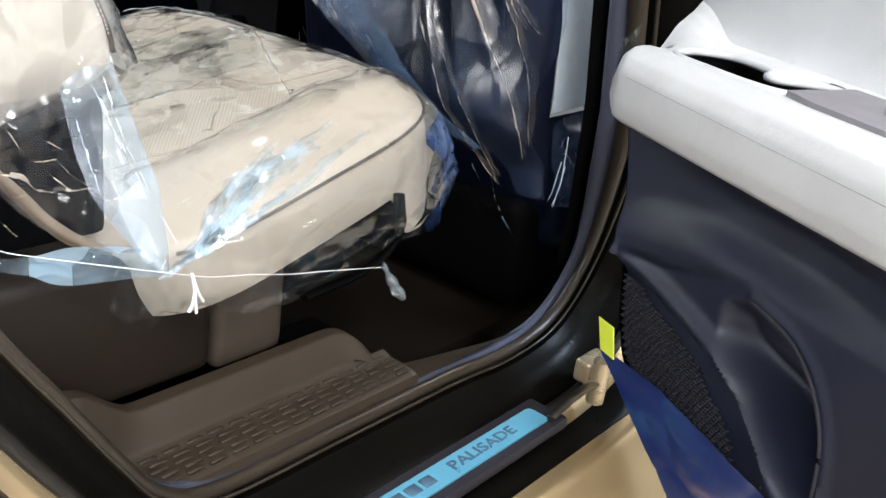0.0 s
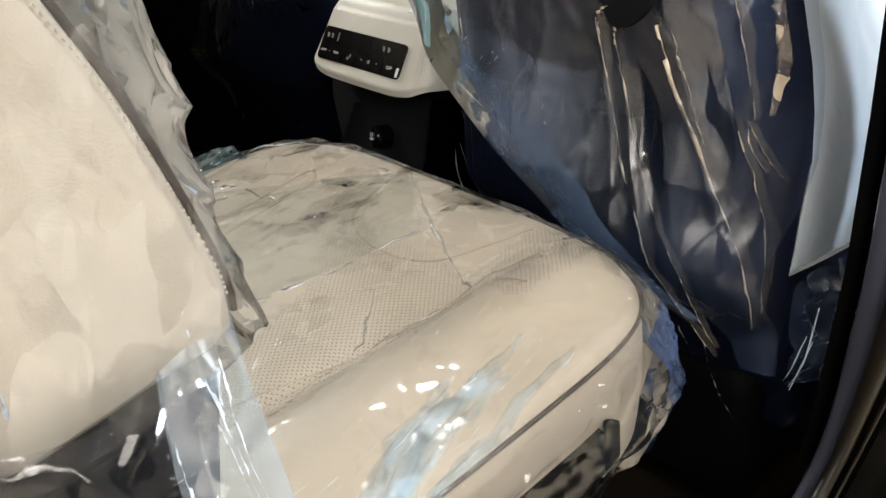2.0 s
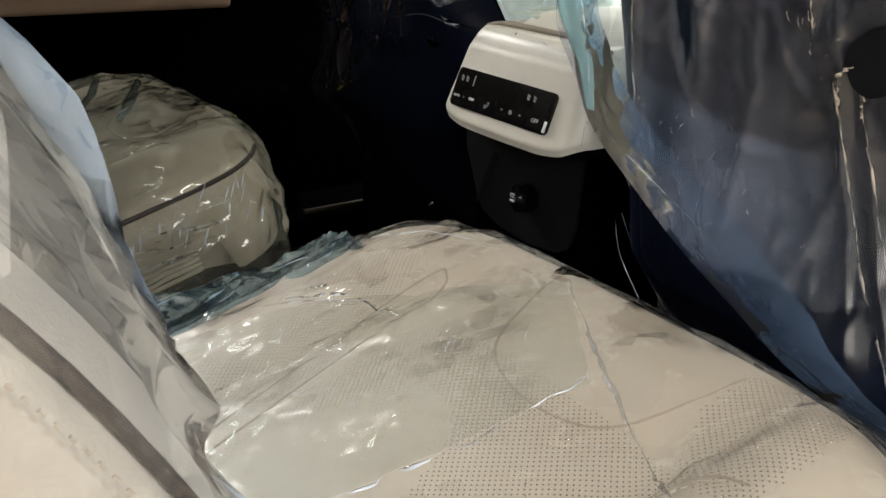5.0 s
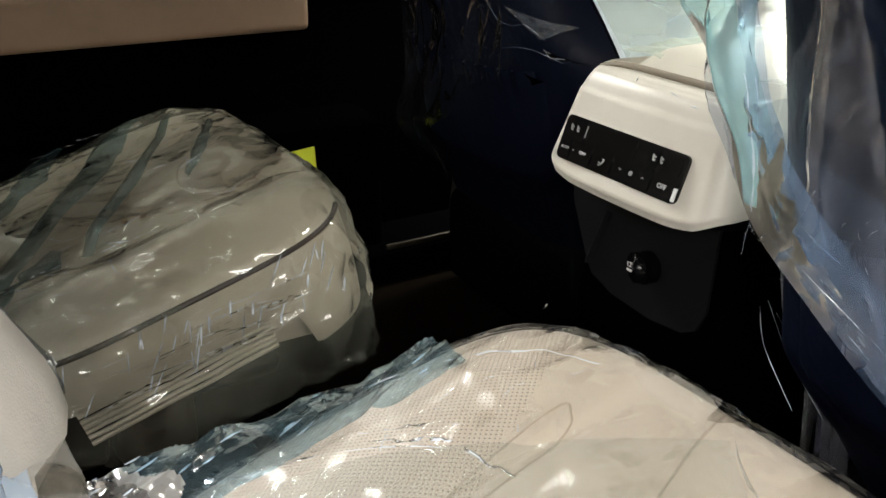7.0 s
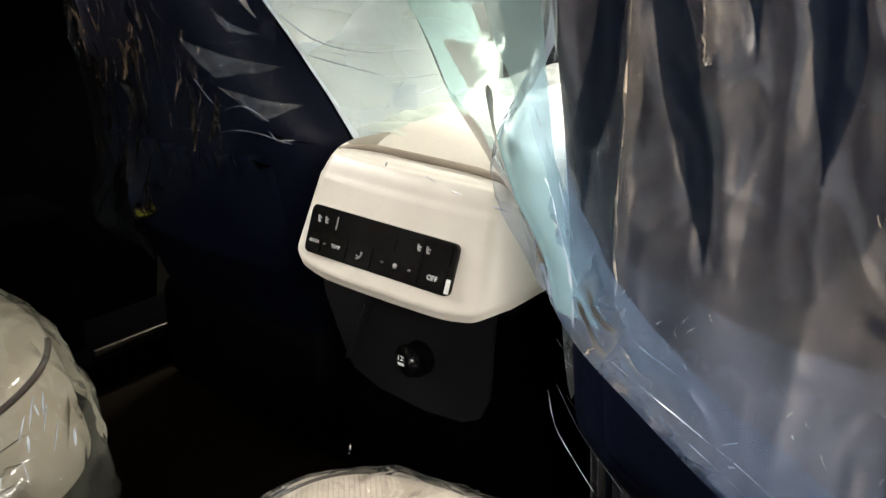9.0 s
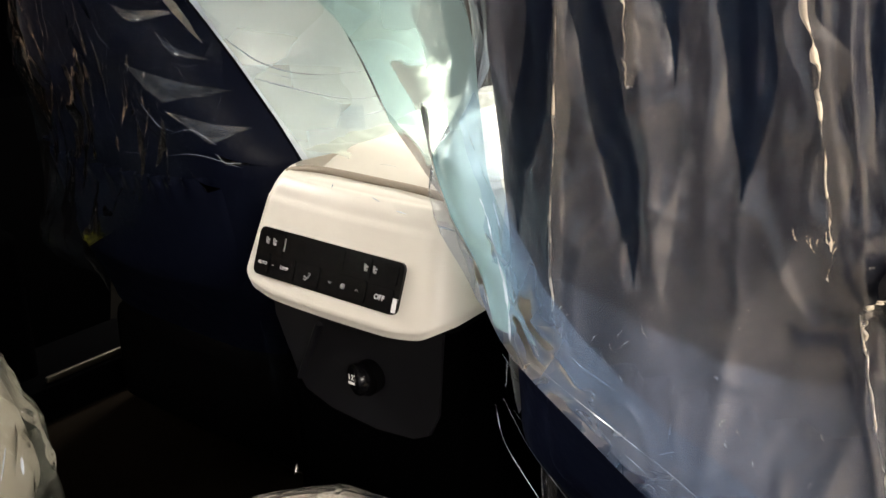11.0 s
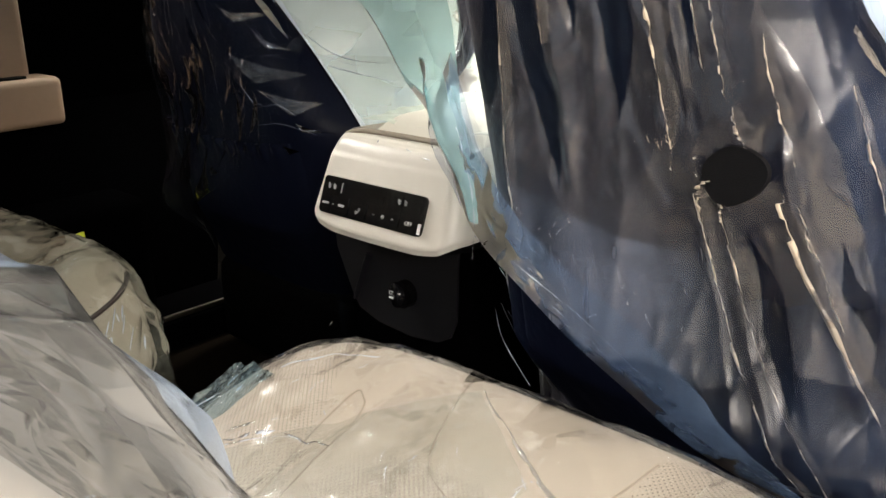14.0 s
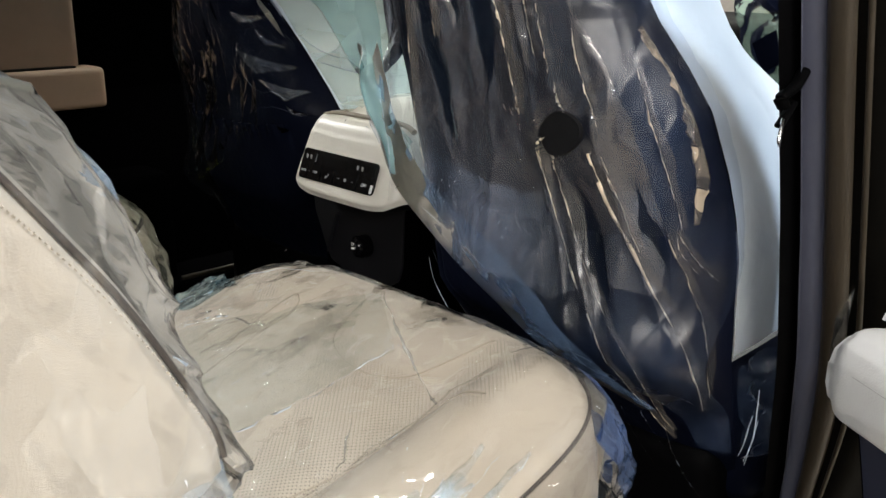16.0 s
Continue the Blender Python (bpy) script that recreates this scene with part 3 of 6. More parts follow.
part("webbing", grid(3, 30, lambda u, v: Vector((pillar_x(0.60 + 0.9 * v) - 0.024 + 0.030 * u, -0.036 - 0.006 * u, 0.60 + 0.9 * v))), BLACK_PLASTIC, belt)
part("tongue_grip", tube(smooth_path([(0.205, -0.046, 1.078), (0.180, -0.050, 1.066), (0.160, -0.050, 1.060), (0.166, -0.050, 1.052)], 20), 0.006, 10, flat=0.7), BLACK_PLASTIC, belt)
part("tongue_arm", tube(smooth_path([(0.190, -0.046, 1.052), (0.178, -0.048, 1.046), (0.166, -0.048, 1.036)], 12), 0.005, 8, flat=0.6), BLACK_PLASTIC, belt)
part("tongue", box(-0.0055, 0.0055, -0.0015, 0.0015, -0.022, 0.0, 0.001, 1, pose(0.170, -0.049, 1.040, 0, 38, 20)), CHROME, belt)

# ---------------------------------------------------------------- seats
TILT_S = radians(16)
BACKWARD = Vector((-math.cos(TILT_S), 0, -math.sin(TILT_S)))
UPWARD = Vector((-math.sin(TILT_S), 0, math.cos(TILT_S)))


def seat_point(a, b, c, y0=0.0):
    """a: back from the front piping corner, b: across from the side piping, c: up from the piping's plane."""
    return Vector((0, y0, 0.80)) + a * BACKWARD + Vector((0, b, 0)) + c * UPWARD


CA, CB, HA, HB = 0.135, 0.260, 0.200, 0.262


def rim(phi, p=4.6):
    c, s = math.cos(phi), math.sin(phi)
    e = 2 / p
    return Vector((math.copysign(abs(c) ** e, c) * HA, math.copysign(abs(s) ** e, s) * HB))


def cushion_top(a, b, w):
    """Height of the leather: low crown, a bolster along either side, a valley between the near bolster and the seat."""
    c = 0.018 * (1 - w ** 7) ** 0.5
    c += (0.020 * math.exp(-((b - 0.070) / 0.045) ** 2) + 0.007 * math.exp(-((b - 0.440) / 0.05) ** 2)) * (1 - w ** 5)
    c -= 0.006 * math.exp(-((b - 0.125) / 0.020) ** 2) * (1 - w ** 4)
    c += 0.006 * math.exp(-((b - 0.27) / 0.09) ** 2) * (1 - w ** 4)
    for sb in (0.375, 0.118):
        c -= 0.004 * math.exp(-((b - sb - 0.12 * (a - 0.1)) / 0.006) ** 2) * (1 - w ** 9)
    return c


def perforated(a, b):
    if b > 0.352 + 0.55 * max(0.0, 0.13 - a) and a < 0.40:
        return True
    edge = 0.115 + 0.12 * (a - 0.1)
    front = 0.045 + 0.9 * (b - 0.20) ** 2
    if edge < b < 0.345 - 0.05 * a and a > front and ((b - 0.262) / 0.062) ** 2 + ((a - 0.25) / 0.15) ** 2 > 1:
        return True
    return 0.068 < b < 0.140 - 0.5 * max(0.0, a) and -0.050 < a < 0.060


def dome(top, drop, flare, y0=0.0, nphi=150, ntop=46, nside=14, index=None, lift=0.0, wrinkle=None, side=0):
    """A cover over the cushion: from its middle out to the rim, then down the sides."""
    n = ntop + nside
    bm = bmesh.new()
    rows = []
    for i in range(nphi):
        phi = 2 * math.pi * i / nphi
        e = rim(phi)
        row = []
        for j in range(n):
            if j < ntop:
                w = (j + 0.4) / (ntop - 0.6)
                a, b = CA + e.x * w, CB + e.y * w
                c, q = top(a, b, w) + lift, 0.0
            else:
                q = (j - ntop + 1) / nside
                k = 1 + flare(phi, q)
                a, b, c = CA + e.x * k, CB + e.y * k, lift * (1 - q) - drop(phi) * q
                w = 1 + q
            p = seat_point(a, b, c, y0)
            if wrinkle:
                p = wrinkle(p, w, phi, e)
            row.append(bm.verts.new(p))
        rows.append(row)
    middle = bm.faces.new([row[0] for row in rows])
    for i in range(nphi):
        k = (i + 1) % nphi
        for j in range(n - 1):
            f = bm.faces.new((rows[i][j], rows[k][j], rows[k][j + 1], rows[i][j + 1]))
            if side:
                w = (j + 0.9) / (ntop - 0.6)
                e = rim(2 * math.pi * (i + 0.5) / nphi)
                a, b = CA + e.x * w, CB + e.y * w
                ahead = math.cos(2 * math.pi * (i + 0.5) / nphi)
                if j > ntop:
                    f.material_index = 2 if ahead < -0.35 else side
            if index:
                w = (j + 0.9) / (ntop - 0.6)
                e = rim(2 * math.pi * (i + 0.5) / nphi)
                f.material_index = 1 if j < ntop - 2 and index(CA + e.x * w, CB + e.y * w) else 0
    return bm


def seam(points, r, y0, material, parent, name="seam", lift=0.0):
    """A sewn line on the cushion top through (a, b) points."""
    pts = []
    for p in smooth_path([(a, b, 0) for a, b in points], 40):
        d = Vector((p.x - CA, p.y - CB))
        w = min(0.999, max(abs(d.x) / HA, abs(d.y) / HB))
        pts.append(seat_point(p.x, p.y, cushion_top(p.x, p.y, w) + lift, y0))
    return part(name, tube(pts, r, 6), material, parent)


def stitches(points, y0, material, parent, lift=0.001, pitch=0.0055):
    """A row of short stitches, joined."""
    path = smooth_path([(a, b, 0) for a, b in points], 160)
    bm = bmesh.new()
    run = 0.0
    for p, q in zip(path, path[1:]):
        run += (q - p).length
        if run > pitch:
            run = 0.0
            d = (q - p).normalized() * 0.0016
            ends = []
            for s in (p - d, p + d):
                w = min(0.999, max(abs(s.x - CA) / HA, abs(s.y - CB) / HB))
                ends.append(seat_point(s.x, s.y, cushion_top(s.x, s.y, w) + lift, y0))
            t = tube(ends, 0.0006, 4)
            me = bpy.data.meshes.new("tmp")
            t.to_mesh(me)
            t.free()
            bm.from_mesh(me)
            bpy.data.meshes.remove(me)
    return part("stitching", bm, material, parent)


# backrest outline seen from the side, front edge then rear edge
BACK_FRONT = [(-0.312, 0.872), (-0.318, 0.900), (-0.340, 0.945), (-0.366, 0.992), (-0.392, 1.030), (-0.416, 1.064), (-0.460, 1.125), (-0.505, 1.20), (-0.55, 1.30), (-0.585, 1.40), (-0.62, 1.44)]
BACK_REAR = [(-0.70, 1.43), (-0.705, 1.35), (-0.66, 1.23), (-0.60, 1.10), (-0.535, 0.99), (-0.475, 0.905), (-0.440, 0.852), (-0.428, 0.830), (-0.395, 0.836), (-0.355, 0.852), (-0.325, 0.862)]


def back_ring(n=60):
    front = smooth_path([(x, 0, z) for x, z in BACK_FRONT], n // 2)
    rear = smooth_path([(x, 0, z) for x, z in BACK_REAR], n // 2)
    return front + rear


BACK = back_ring()
BACK_MID = sum(BACK, Vector()) / len(BACK)


def back_rings(y0, grow=0.0, bolster=True):
    """Closed rings of the backrest from its outer side to its inner side."""
    rings = []
    sides = [(0.030, 0.25), (0.026, 0.6), (0.026, 0.85), (0.030, 0.96), (0.040, 1.0)]
    mid = [(0.040 + 0.44 * k / 16, 1.0) for k in range(1, 16)]
    other = [(0.48, 1.0), (0.490, 0.96), (0.494, 0.85), (0.494, 0.6), (0.490, 0.25)]
    for y, k in sides + mid + other:
        ring = []
        v = (y - 0.04) / 0.44
        for i, p in enumerate(BACK):
            q = BACK_MID + (p - BACK_MID) * k
            if i < len(BACK) // 2 and 0 < v < 1 and bolster:
                s = min(v, 1 - v)
                q.x += 0.013 * math.sin(min(1.0, s / 0.16) * math.pi) * (s < 0.16) - 0.03 * step(0.10, 0.3, s)
            if grow:
                q += (q - BACK_MID).normalized() * grow
            ring.append(q + Vector((0, y0 + y + (grow if y > 0.26 else -grow), 0)))
        rings.append(ring)
    return rings


def captain_seat(y0, near):
    label = "cream leather captain's chair wrapped in clear plastic film" if near else "cream leather captain's chair in crumpled film beyond the aisle"
    seat = thing("captain_seat", label, "car seat", "second row seats")
    part("cushion", dome(cushion_top, lambda f: 0.062 + 0.053 * step(-0.16, -0.24, math.cos(f)), lambda f, q: 0.012 * math.sin(q * 3.1) - 0.02 * q, y0, index=perforated), [CREAM, CREAM_PERF], seat,
         "cream leather cushion with perforated panels")
    # side piping: along both sides, round the front corner
    for lo, hi in ((182, 300), (60, 178)):
        pts = [seat_point(CA + rim(radians(f)).x * 1.002, CB + rim(radians(f)).y * 1.004, 0.001, y0) for f in [lo + (hi - lo) * k / 60 for k in range(61)]]
        pts = [p for p in pts if not (0.05 < p.y - y0 < 0.47)]
        part("piping", tube(pts, 0.0017 if near else 0.0030, 8), PIPING, seat, "dark brown piping")
    nose = [(0.36, 0.335), (0.21, 0.361), (0.10, 0.381), (0.018, 0.391), (0.014, 0.381), (0.030, 0.370), (0.10, 0.360), (0.219, 0.341), (0.36, 0.318)]
    seam(nose, 0.0008, y0, SEAM, seat)
    seam([(-0.055, 0.319), (0.0, 0.300), (0.047, 0.277), (0.066, 0.235), (0.064, 0.195), (0.045, 0.165), (-0.005, 0.148), (-0.04, 0.142)], 0.0009, y0, SEAM, seat)
    seam([(0.37, 0.175), (0.25, 0.150), (0.145, 0.124), (0.079, 0.113), (0.049, 0.098), (0.040, 0.075)], 0.0008, y0, SEAM, seat)
    stitches([(0.37, 0.169), (0.25, 0.144), (0.145, 0.118), (0.079, 0.107), (0.053, 0.094), (0.045, 0.073)], y0, STITCH, seat)
    stitches([(0.36, 0.341), (0.21, 0.367), (0.10, 0.387), (0.03, 0.395)], y0, STITCH, seat)
    # front apron under the front edge
    part("front_apron", grid(40, 10, lambda u, v: seat_point(-0.058 + 0.016 * (2 * u - 1) ** 4 * 2 + 0.03 * v, 0.012 + 0.496 * u, -0.045 - 0.055 * v, y0)), CREAM, seat)
    # side skirts: pale leather strip over a dark shield
    for b, s in ((0.0, 1), (0.52, -1)):
        part("side_shield", grid(30, 8, lambda u, v: seat_point(0.02 + 0.20 * u, b + s * (0.020 + 0.012 * v), -0.045 - 0.075 * v * (1 - 0.75 * u), y0)), BLACK_PLASTIC if near else CREAM, seat,
             "black plastic shield" if near else "")
    if near:
        part("recline_lever", tube(smooth_path([seat_point(a, -0.004, c, y0) for a, c in ((0.045, -0.055), (0.052, -0.10), (0.10, -0.115), (0.18, -0.10))], 24), 0.006, 8, flat=0.6), BLACK_PLASTIC, seat)
    else:
        bm = bmesh.new()
        for k in range(11):
            pts = smooth_path([seat_point(a, 0.010, -0.03 - 0.0065 * k + 0.002 * noise.noise(Vector((a * 40, k * 3.1, 2))), y0) for a in [0.07 + 0.022 * i for i in range(10)]], 36)
            t = tube(pts, 0.0026, 6)
            me = bpy.data.meshes.new("tmp")
            t.to_mesh(me)
            t.free()
            bm.from_mesh(me)
            bpy.data.meshes.remove(me)
        part("side_pleats", bm, CREAM, seat, "fine gathered pleats")
    part("backrest", loft(back_rings(y0)), CREAM, seat, "cream leather backrest")
    for y, s in ((0.038, -1), (0.482, 1)):
        pts = [p + Vector((0, y0 + y, 0)) + Vector((0.002, 0, 0.001)) for p in BACK[1:29]]
        part("backrest_piping", tube(pts, 0.0021, 8), PIPING, seat, "dark brown piping")
        bm = bmesh.new()
        edge = smooth_path([p + (BACK_MID - p).normalized() * 0.011 + Vector((0, y0 + y + s * 0.0130, 0)) for p in BACK[2:28]], 190)
        for p, q in zip(edge[::2], edge[1::2]):
            t = tube([p, p + (q - p) * 0.8], 0.0007, 4)
            me = bpy.data.meshes.new("tmp")
            t.to_mesh(me)
            t.free()
            bm.from_mesh(me)
            bpy.data.meshes.remove(me)
        part("stitching", bm, STITCH, seat)
    # base
    part("base_cover", box(-0.50, -0.212, y0 + 0.040, y0 + 0.44, 0.582, 0.715, 0.014, 3), DARK_TAUPE, seat, "dark brown plastic cover")
    part("rail_cover", box(-0.205, -0.122, y0 + 0.045, y0 + 0.10, 0.572, 0.665, 0.012, 3), TAUPE, seat)
    for y in (0.075, 0.42):
        part("rail", box(-0.52, -0.02, y0 + y - 0.018, y0 + y + 0.018, 0.488, 0.512, 0.004), BLACK_PLASTIC, seat)
        part("rail_foot", box(-0.10, -0.03, y0 + y - 0.025, y0 + y + 0.025, 0.488, 0.56, 0.01, 3), BLACK_PLASTIC, seat)
    part("hinge_cover", box(-0.455, -0.315, y0 + 0.042, y0 + 0.06, 0.74, 0.865, 0.008, 2), BLACK_PLASTIC, seat, "black hinge cover")
    part("seat_pan", box(-0.40, -0.02, y0 + 0.06, y0 + 0.47, 0.62, 0.655, 0.02, 3), BLACK_PLASTIC, seat)
    return seat


near_seat = captain_seat(0.0, True)
far_seat = captain_seat(0.78, False)

# flat dark plate paints the shade inside the buckle recess
part("recess_shade", slab([(0.247 + 0.006 * math.cos(f), 0.392 + 0.009 * math.sin(f)) for f in [2 * math.pi * k / 28 for k in range(28)]], 0.002, lambda u, v, w: seat_point(u, v, cushion_top(u, v, 0.7) + 0.0005 + w)), PIPING, near_seat, "dark plate painting the shade of the buckle recess")
buckle = thing("belt_buckle", "red and black belt buckle between cushion and backrest", "belt buckle")
part("stalk", box(-0.012, 0.012, -0.017, 0.017, -0.03, 0.02, 0.004, 2, Matrix.Translation(seat_point(0.276, 0.398, 0.008)) @ pose(0, 0, 0, 0, -30, 0)), BLACK_PLASTIC, buckle)
part("release_button", box(-0.010, 0.010, -0.014, 0.014, 0.016, 0.026, 0.003, 2, Matrix.Translation(seat_point(0.276, 0.398, 0.008)) @ pose(0, 0, 0, 0, -30, 0)), RED, buckle, "red release button")


# ---------------------------------------------------------------- film over the seats
def film_on_cushion(y0, near):
    def wrinkle(p, w, phi, e):
        side = step(0.96, 1.15, w)
        q = Vector((p.x, p.y * 1.6, p.z))
        if near:
            r = 0.55 * ridge(q, 9.0, 3.0 + y0) + 0.3 * ridge(q, 21.0, 8.0 + y0)
        else:
            fan = Vector((p.x * 0.5 + p.y, p.y * 0.45 - p.x, p.z))
            r = 0.8 * ridge(fan, 7.0, 2.0) + 0.35 * ridge(fan, 15.0, 8.0)
        out = Vector((math.cos(phi) * -0.7, math.sin(phi), 0.0))
        p = p + UPWARD * ((0.0055 if near else 0.011) * r * (1 - side) + 0.002 * noise.noise(p * 40))
        pleat = math.sin(phi * 46 + 3 * noise.noise(p * 9)) * 0.5 + 0.5
        p += out * side * (0.010 * ridge(q, 16.0, 5.0) + 0.004 * pleat * (w - 1) + 0.005 * noise.noise(p * 25))
        return p

    def drop(f):
        base = 0.115 + 0.025 * math.sin(3 * f + 1) + 0.008 * noise.noise(Vector((f * 5, y0, 1)))
        near_side = step(-0.55, -0.9, math.sin(f))
        return lerp(base, (0.130 if near else 0.165) - (0.095 if near else 0.07) * step(-0.6, 0.95, math.cos(f)), near_side)

    return dome(cushion_top, drop, lambda f, q: (0.02 + 0.095 * math.sin(min(1.0, q * 1.1) * 2.6) * (0.6 + 0.4 * max(0.0, -math.cos(f))) - 0.06 * q * q) * (1.0 if near else 0.45), y0,
                nphi=260, ntop=70, nside=26, lift=0.0035, wrinkle=wrinkle, side=1)


cover = thing("cushion_film", "crumpled clear plastic film over the seat cushion", "plastic film", "seat films")
bm = film_on_cushion(0.0, True)
part("sheet", bm, [FILM_SEAT, FILM_SIDE, FILM_APRON], cover)


def crease(points, r, material, parent, lift=0.012, y0=0.0, flat=0.5, broken=0.2):
    """A standing fold of the film along (a, b) points on the cushion."""
    pts = []
    for p in smooth_path([(a, b, 0) for a, b in points], 36):
        w = min(0.99, max(abs(p.x - CA) / HA, abs(p.y - CB) / HB))
        pts.append(seat_point(p.x, p.y, cushion_top(p.x, p.y, w) + lift + 0.002 * noise.noise(Vector((p.x * 60, p.y * 60, 3))), y0))
    way = pts[-1] - pts[0]
    return part("crease", crinkle(pts, 2.4 * r, way.cross(UPWARD), 91 * points[0][0] + 57 * points[0][1], 60, broken, UPWARD * flat), material, parent)


# folds with painted glints, except the grey fold lines
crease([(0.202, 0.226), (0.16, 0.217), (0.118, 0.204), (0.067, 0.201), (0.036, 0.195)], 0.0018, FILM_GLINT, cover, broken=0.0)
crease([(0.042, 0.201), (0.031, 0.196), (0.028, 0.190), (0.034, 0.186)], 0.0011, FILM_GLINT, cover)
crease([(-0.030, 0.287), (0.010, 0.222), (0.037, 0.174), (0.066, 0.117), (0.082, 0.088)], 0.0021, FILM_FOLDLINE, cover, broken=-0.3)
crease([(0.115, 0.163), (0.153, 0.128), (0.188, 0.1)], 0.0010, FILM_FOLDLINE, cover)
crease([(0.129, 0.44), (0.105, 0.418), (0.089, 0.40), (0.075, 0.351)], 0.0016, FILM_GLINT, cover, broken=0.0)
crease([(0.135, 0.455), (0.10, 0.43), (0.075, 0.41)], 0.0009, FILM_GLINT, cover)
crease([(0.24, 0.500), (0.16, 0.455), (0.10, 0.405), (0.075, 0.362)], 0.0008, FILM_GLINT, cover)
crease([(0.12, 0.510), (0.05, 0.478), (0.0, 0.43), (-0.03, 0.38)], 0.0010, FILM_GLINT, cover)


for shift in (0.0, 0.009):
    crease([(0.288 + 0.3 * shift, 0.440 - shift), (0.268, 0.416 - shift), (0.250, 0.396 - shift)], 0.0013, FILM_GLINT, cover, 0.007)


def overlap(u, v):
    """A second layer of film folded over the far half of the cushion, from the long crease to the far edge."""
    a = lerp(lerp(0.325, 0.035, u), lerp(0.30, -0.030, u), v)
    b = lerp(lerp(0.255, 0.195, u), lerp(0.47, 0.290, u) + 0.05 * math.sin(math.pi * u), v)
    w = min(0.97, max(abs(a - CA) / HA, abs(b - CB) / HB))
    q = Vector((a, b, 0.2))
    return seat_point(a, b, cushion_top(a, b, w) + 0.010 + 0.003 * ridge(q, 17.0, 4.0) * math.sin(math.pi * min(1.0, v + 0.1)))


part("overlap", grid(70, 60, overlap), FILM_OVERLAP, cover, "doubled grey film layer")
# scattered glints painted onto the cushion film
rng = random.Random(11)
for k in range(28):
    at = ((0.06, 0.42), (0.045, 0.275), (-0.01, 0.385), (0.11, 0.07), (0.15, 0.30))[k % 5]
    a, b = at[0] + rng.gauss(0, 0.022), min(0.49, at[1] + rng.gauss(0, 0.028))
    d, n = rng.uniform(-0.9, 0.4), rng.uniform(0.003, 0.010)
    bend = rng.uniform(-0.6, 0.6)
    mid = (a + n * math.cos(d), b + n * math.sin(d))
    crease([(a, b), mid, (mid[0] + n * math.cos(d + bend), mid[1] + n * math.sin(d + bend))], rng.uniform(0.0003, 0.0005), FILM_GLINT, cover, 0.011)


def gathered(start, end, shift, wide):
    """One narrow pleat of the film bunched along the bolster, from the tie forwards."""
    def at(u, v):
        a = lerp(start, end, u)
        fan = step(0.0, 0.6, u)
        b = lerp(-0.016, 0.010, u) + shift * fan + 0.006 * noise.noise(Vector((u * 5, shift * 300, 1)))
        b += (v - 0.5) * wide * (0.35 + 0.65 * math.sin(math.pi * min(1.0, 0.1 + 0.85 * u))) * (1 + 0.6 * noise.noise(Vector((u * 9, shift * 200, 4))))
        w = min(0.99, max(abs(a - CA) / HA, abs(b - CB) / HB))
        crest = (1 - abs(2 * v - 1)) * (0.5 + 0.5 * math.sin(math.pi * min(1.0, 0.15 + 0.8 * u)))
        return seat_point(a, max(-0.03, b), cushion_top(a, max(0.0, b), w) + 0.005 + 0.45 * wide * crest + 0.003 * noise.noise(Vector((a * 50, b * 50, 2))))
    return at


for k in range(17):
    start, end = rng.uniform(0.27, 0.325), rng.uniform(0.06, 0.20)
    part("gathered_pleat", grid(46, 5, gathered(start, end, rng.uniform(-0.012, 0.034), rng.uniform(0.004, 0.012))), FILM_BUNCH, cover)
for k in range(16):
    a, b, n = rng.uniform(0.08, 0.29), rng.uniform(0.002, 0.036), rng.uniform(0.010, 0.034)
    crease([(a, b), (a - n * 0.5, b + n * rng.uniform(0.0, 0.08)), (a - n, b + n * rng.uniform(0.02, 0.16))], rng.uniform(0.0003, 0.0007), FILM_GLINT, cover, 0.013)
far_cover = thing("cushion_film", "crumpled clear plastic film over the far cushion", "plastic film", "seat films")
part("sheet", film_on_cushion(0.78, False), [FILM_CRUMPLE, FILM_CRUMPLE, FILM_CRUMPLE], far_cover)


for pts, r in (([(0.06, 0.47), (0.13, 0.36), (0.21, 0.24), (0.31, 0.12)], 0.012), ([(0.02, 0.42), (0.10, 0.27), (0.16, 0.19), (0.20, 0.12)], 0.005), ([(0.16, 0.49), (0.22, 0.38), (0.31, 0.28)], 0.010), ([(-0.02, 0.36), (0.02, 0.27), (0.06, 0.2)], 0.004),
               ([(0.22, 0.16), (0.26, 0.11), (0.32, 0.05)], 0.010)):
    line = smooth_path([(a, b, 0) for a, b in pts], 36)

    def doubled(u, v):
        p, q = line[round(u * 35)], line[min(35, round(u * 35) + 1)] - line[max(0, round(u * 35) - 1)]
        w = (v - 0.5) * r * 5.0 * math.sin(math.pi * min(1.0, 0.1 + 0.85 * u)) ** 0.6 * (0.8 + 0.5 * noise.noise(Vector((u * 6, r * 800, v * 2))))
        x, y = p.x - q.y / q.length * w, p.y + q.x / q.length * w
        edge = min(0.99, max(abs(x - CA) / HA, abs(y - CB) / HB))
        return seat_point(x, y, cushion_top(x, y, edge) + 0.015 + 0.004 * math.sin(math.pi * v), 0.78)
    part("fold", grid(36, 8, doubled), FILM_SHADE, far_cover)
# painted glints on the far cushion's film
for k in range(40):
    a, b = rng.uniform(-0.03, 0.30), rng.uniform(0.01, 0.46)
    d, n = rng.uniform(-0.6, 1.2), rng.uniform(0.008, 0.03)
    crease([(a, b), (a + n * math.cos(d), b + n * math.sin(d)), (a + 2 * n * math.cos(d + 0.2), b + 2 * n * math.sin(d + 0.2))], rng.uniform(0.0004, 0.0010), FILM_GLINT, far_cover, 0.018, 0.78)
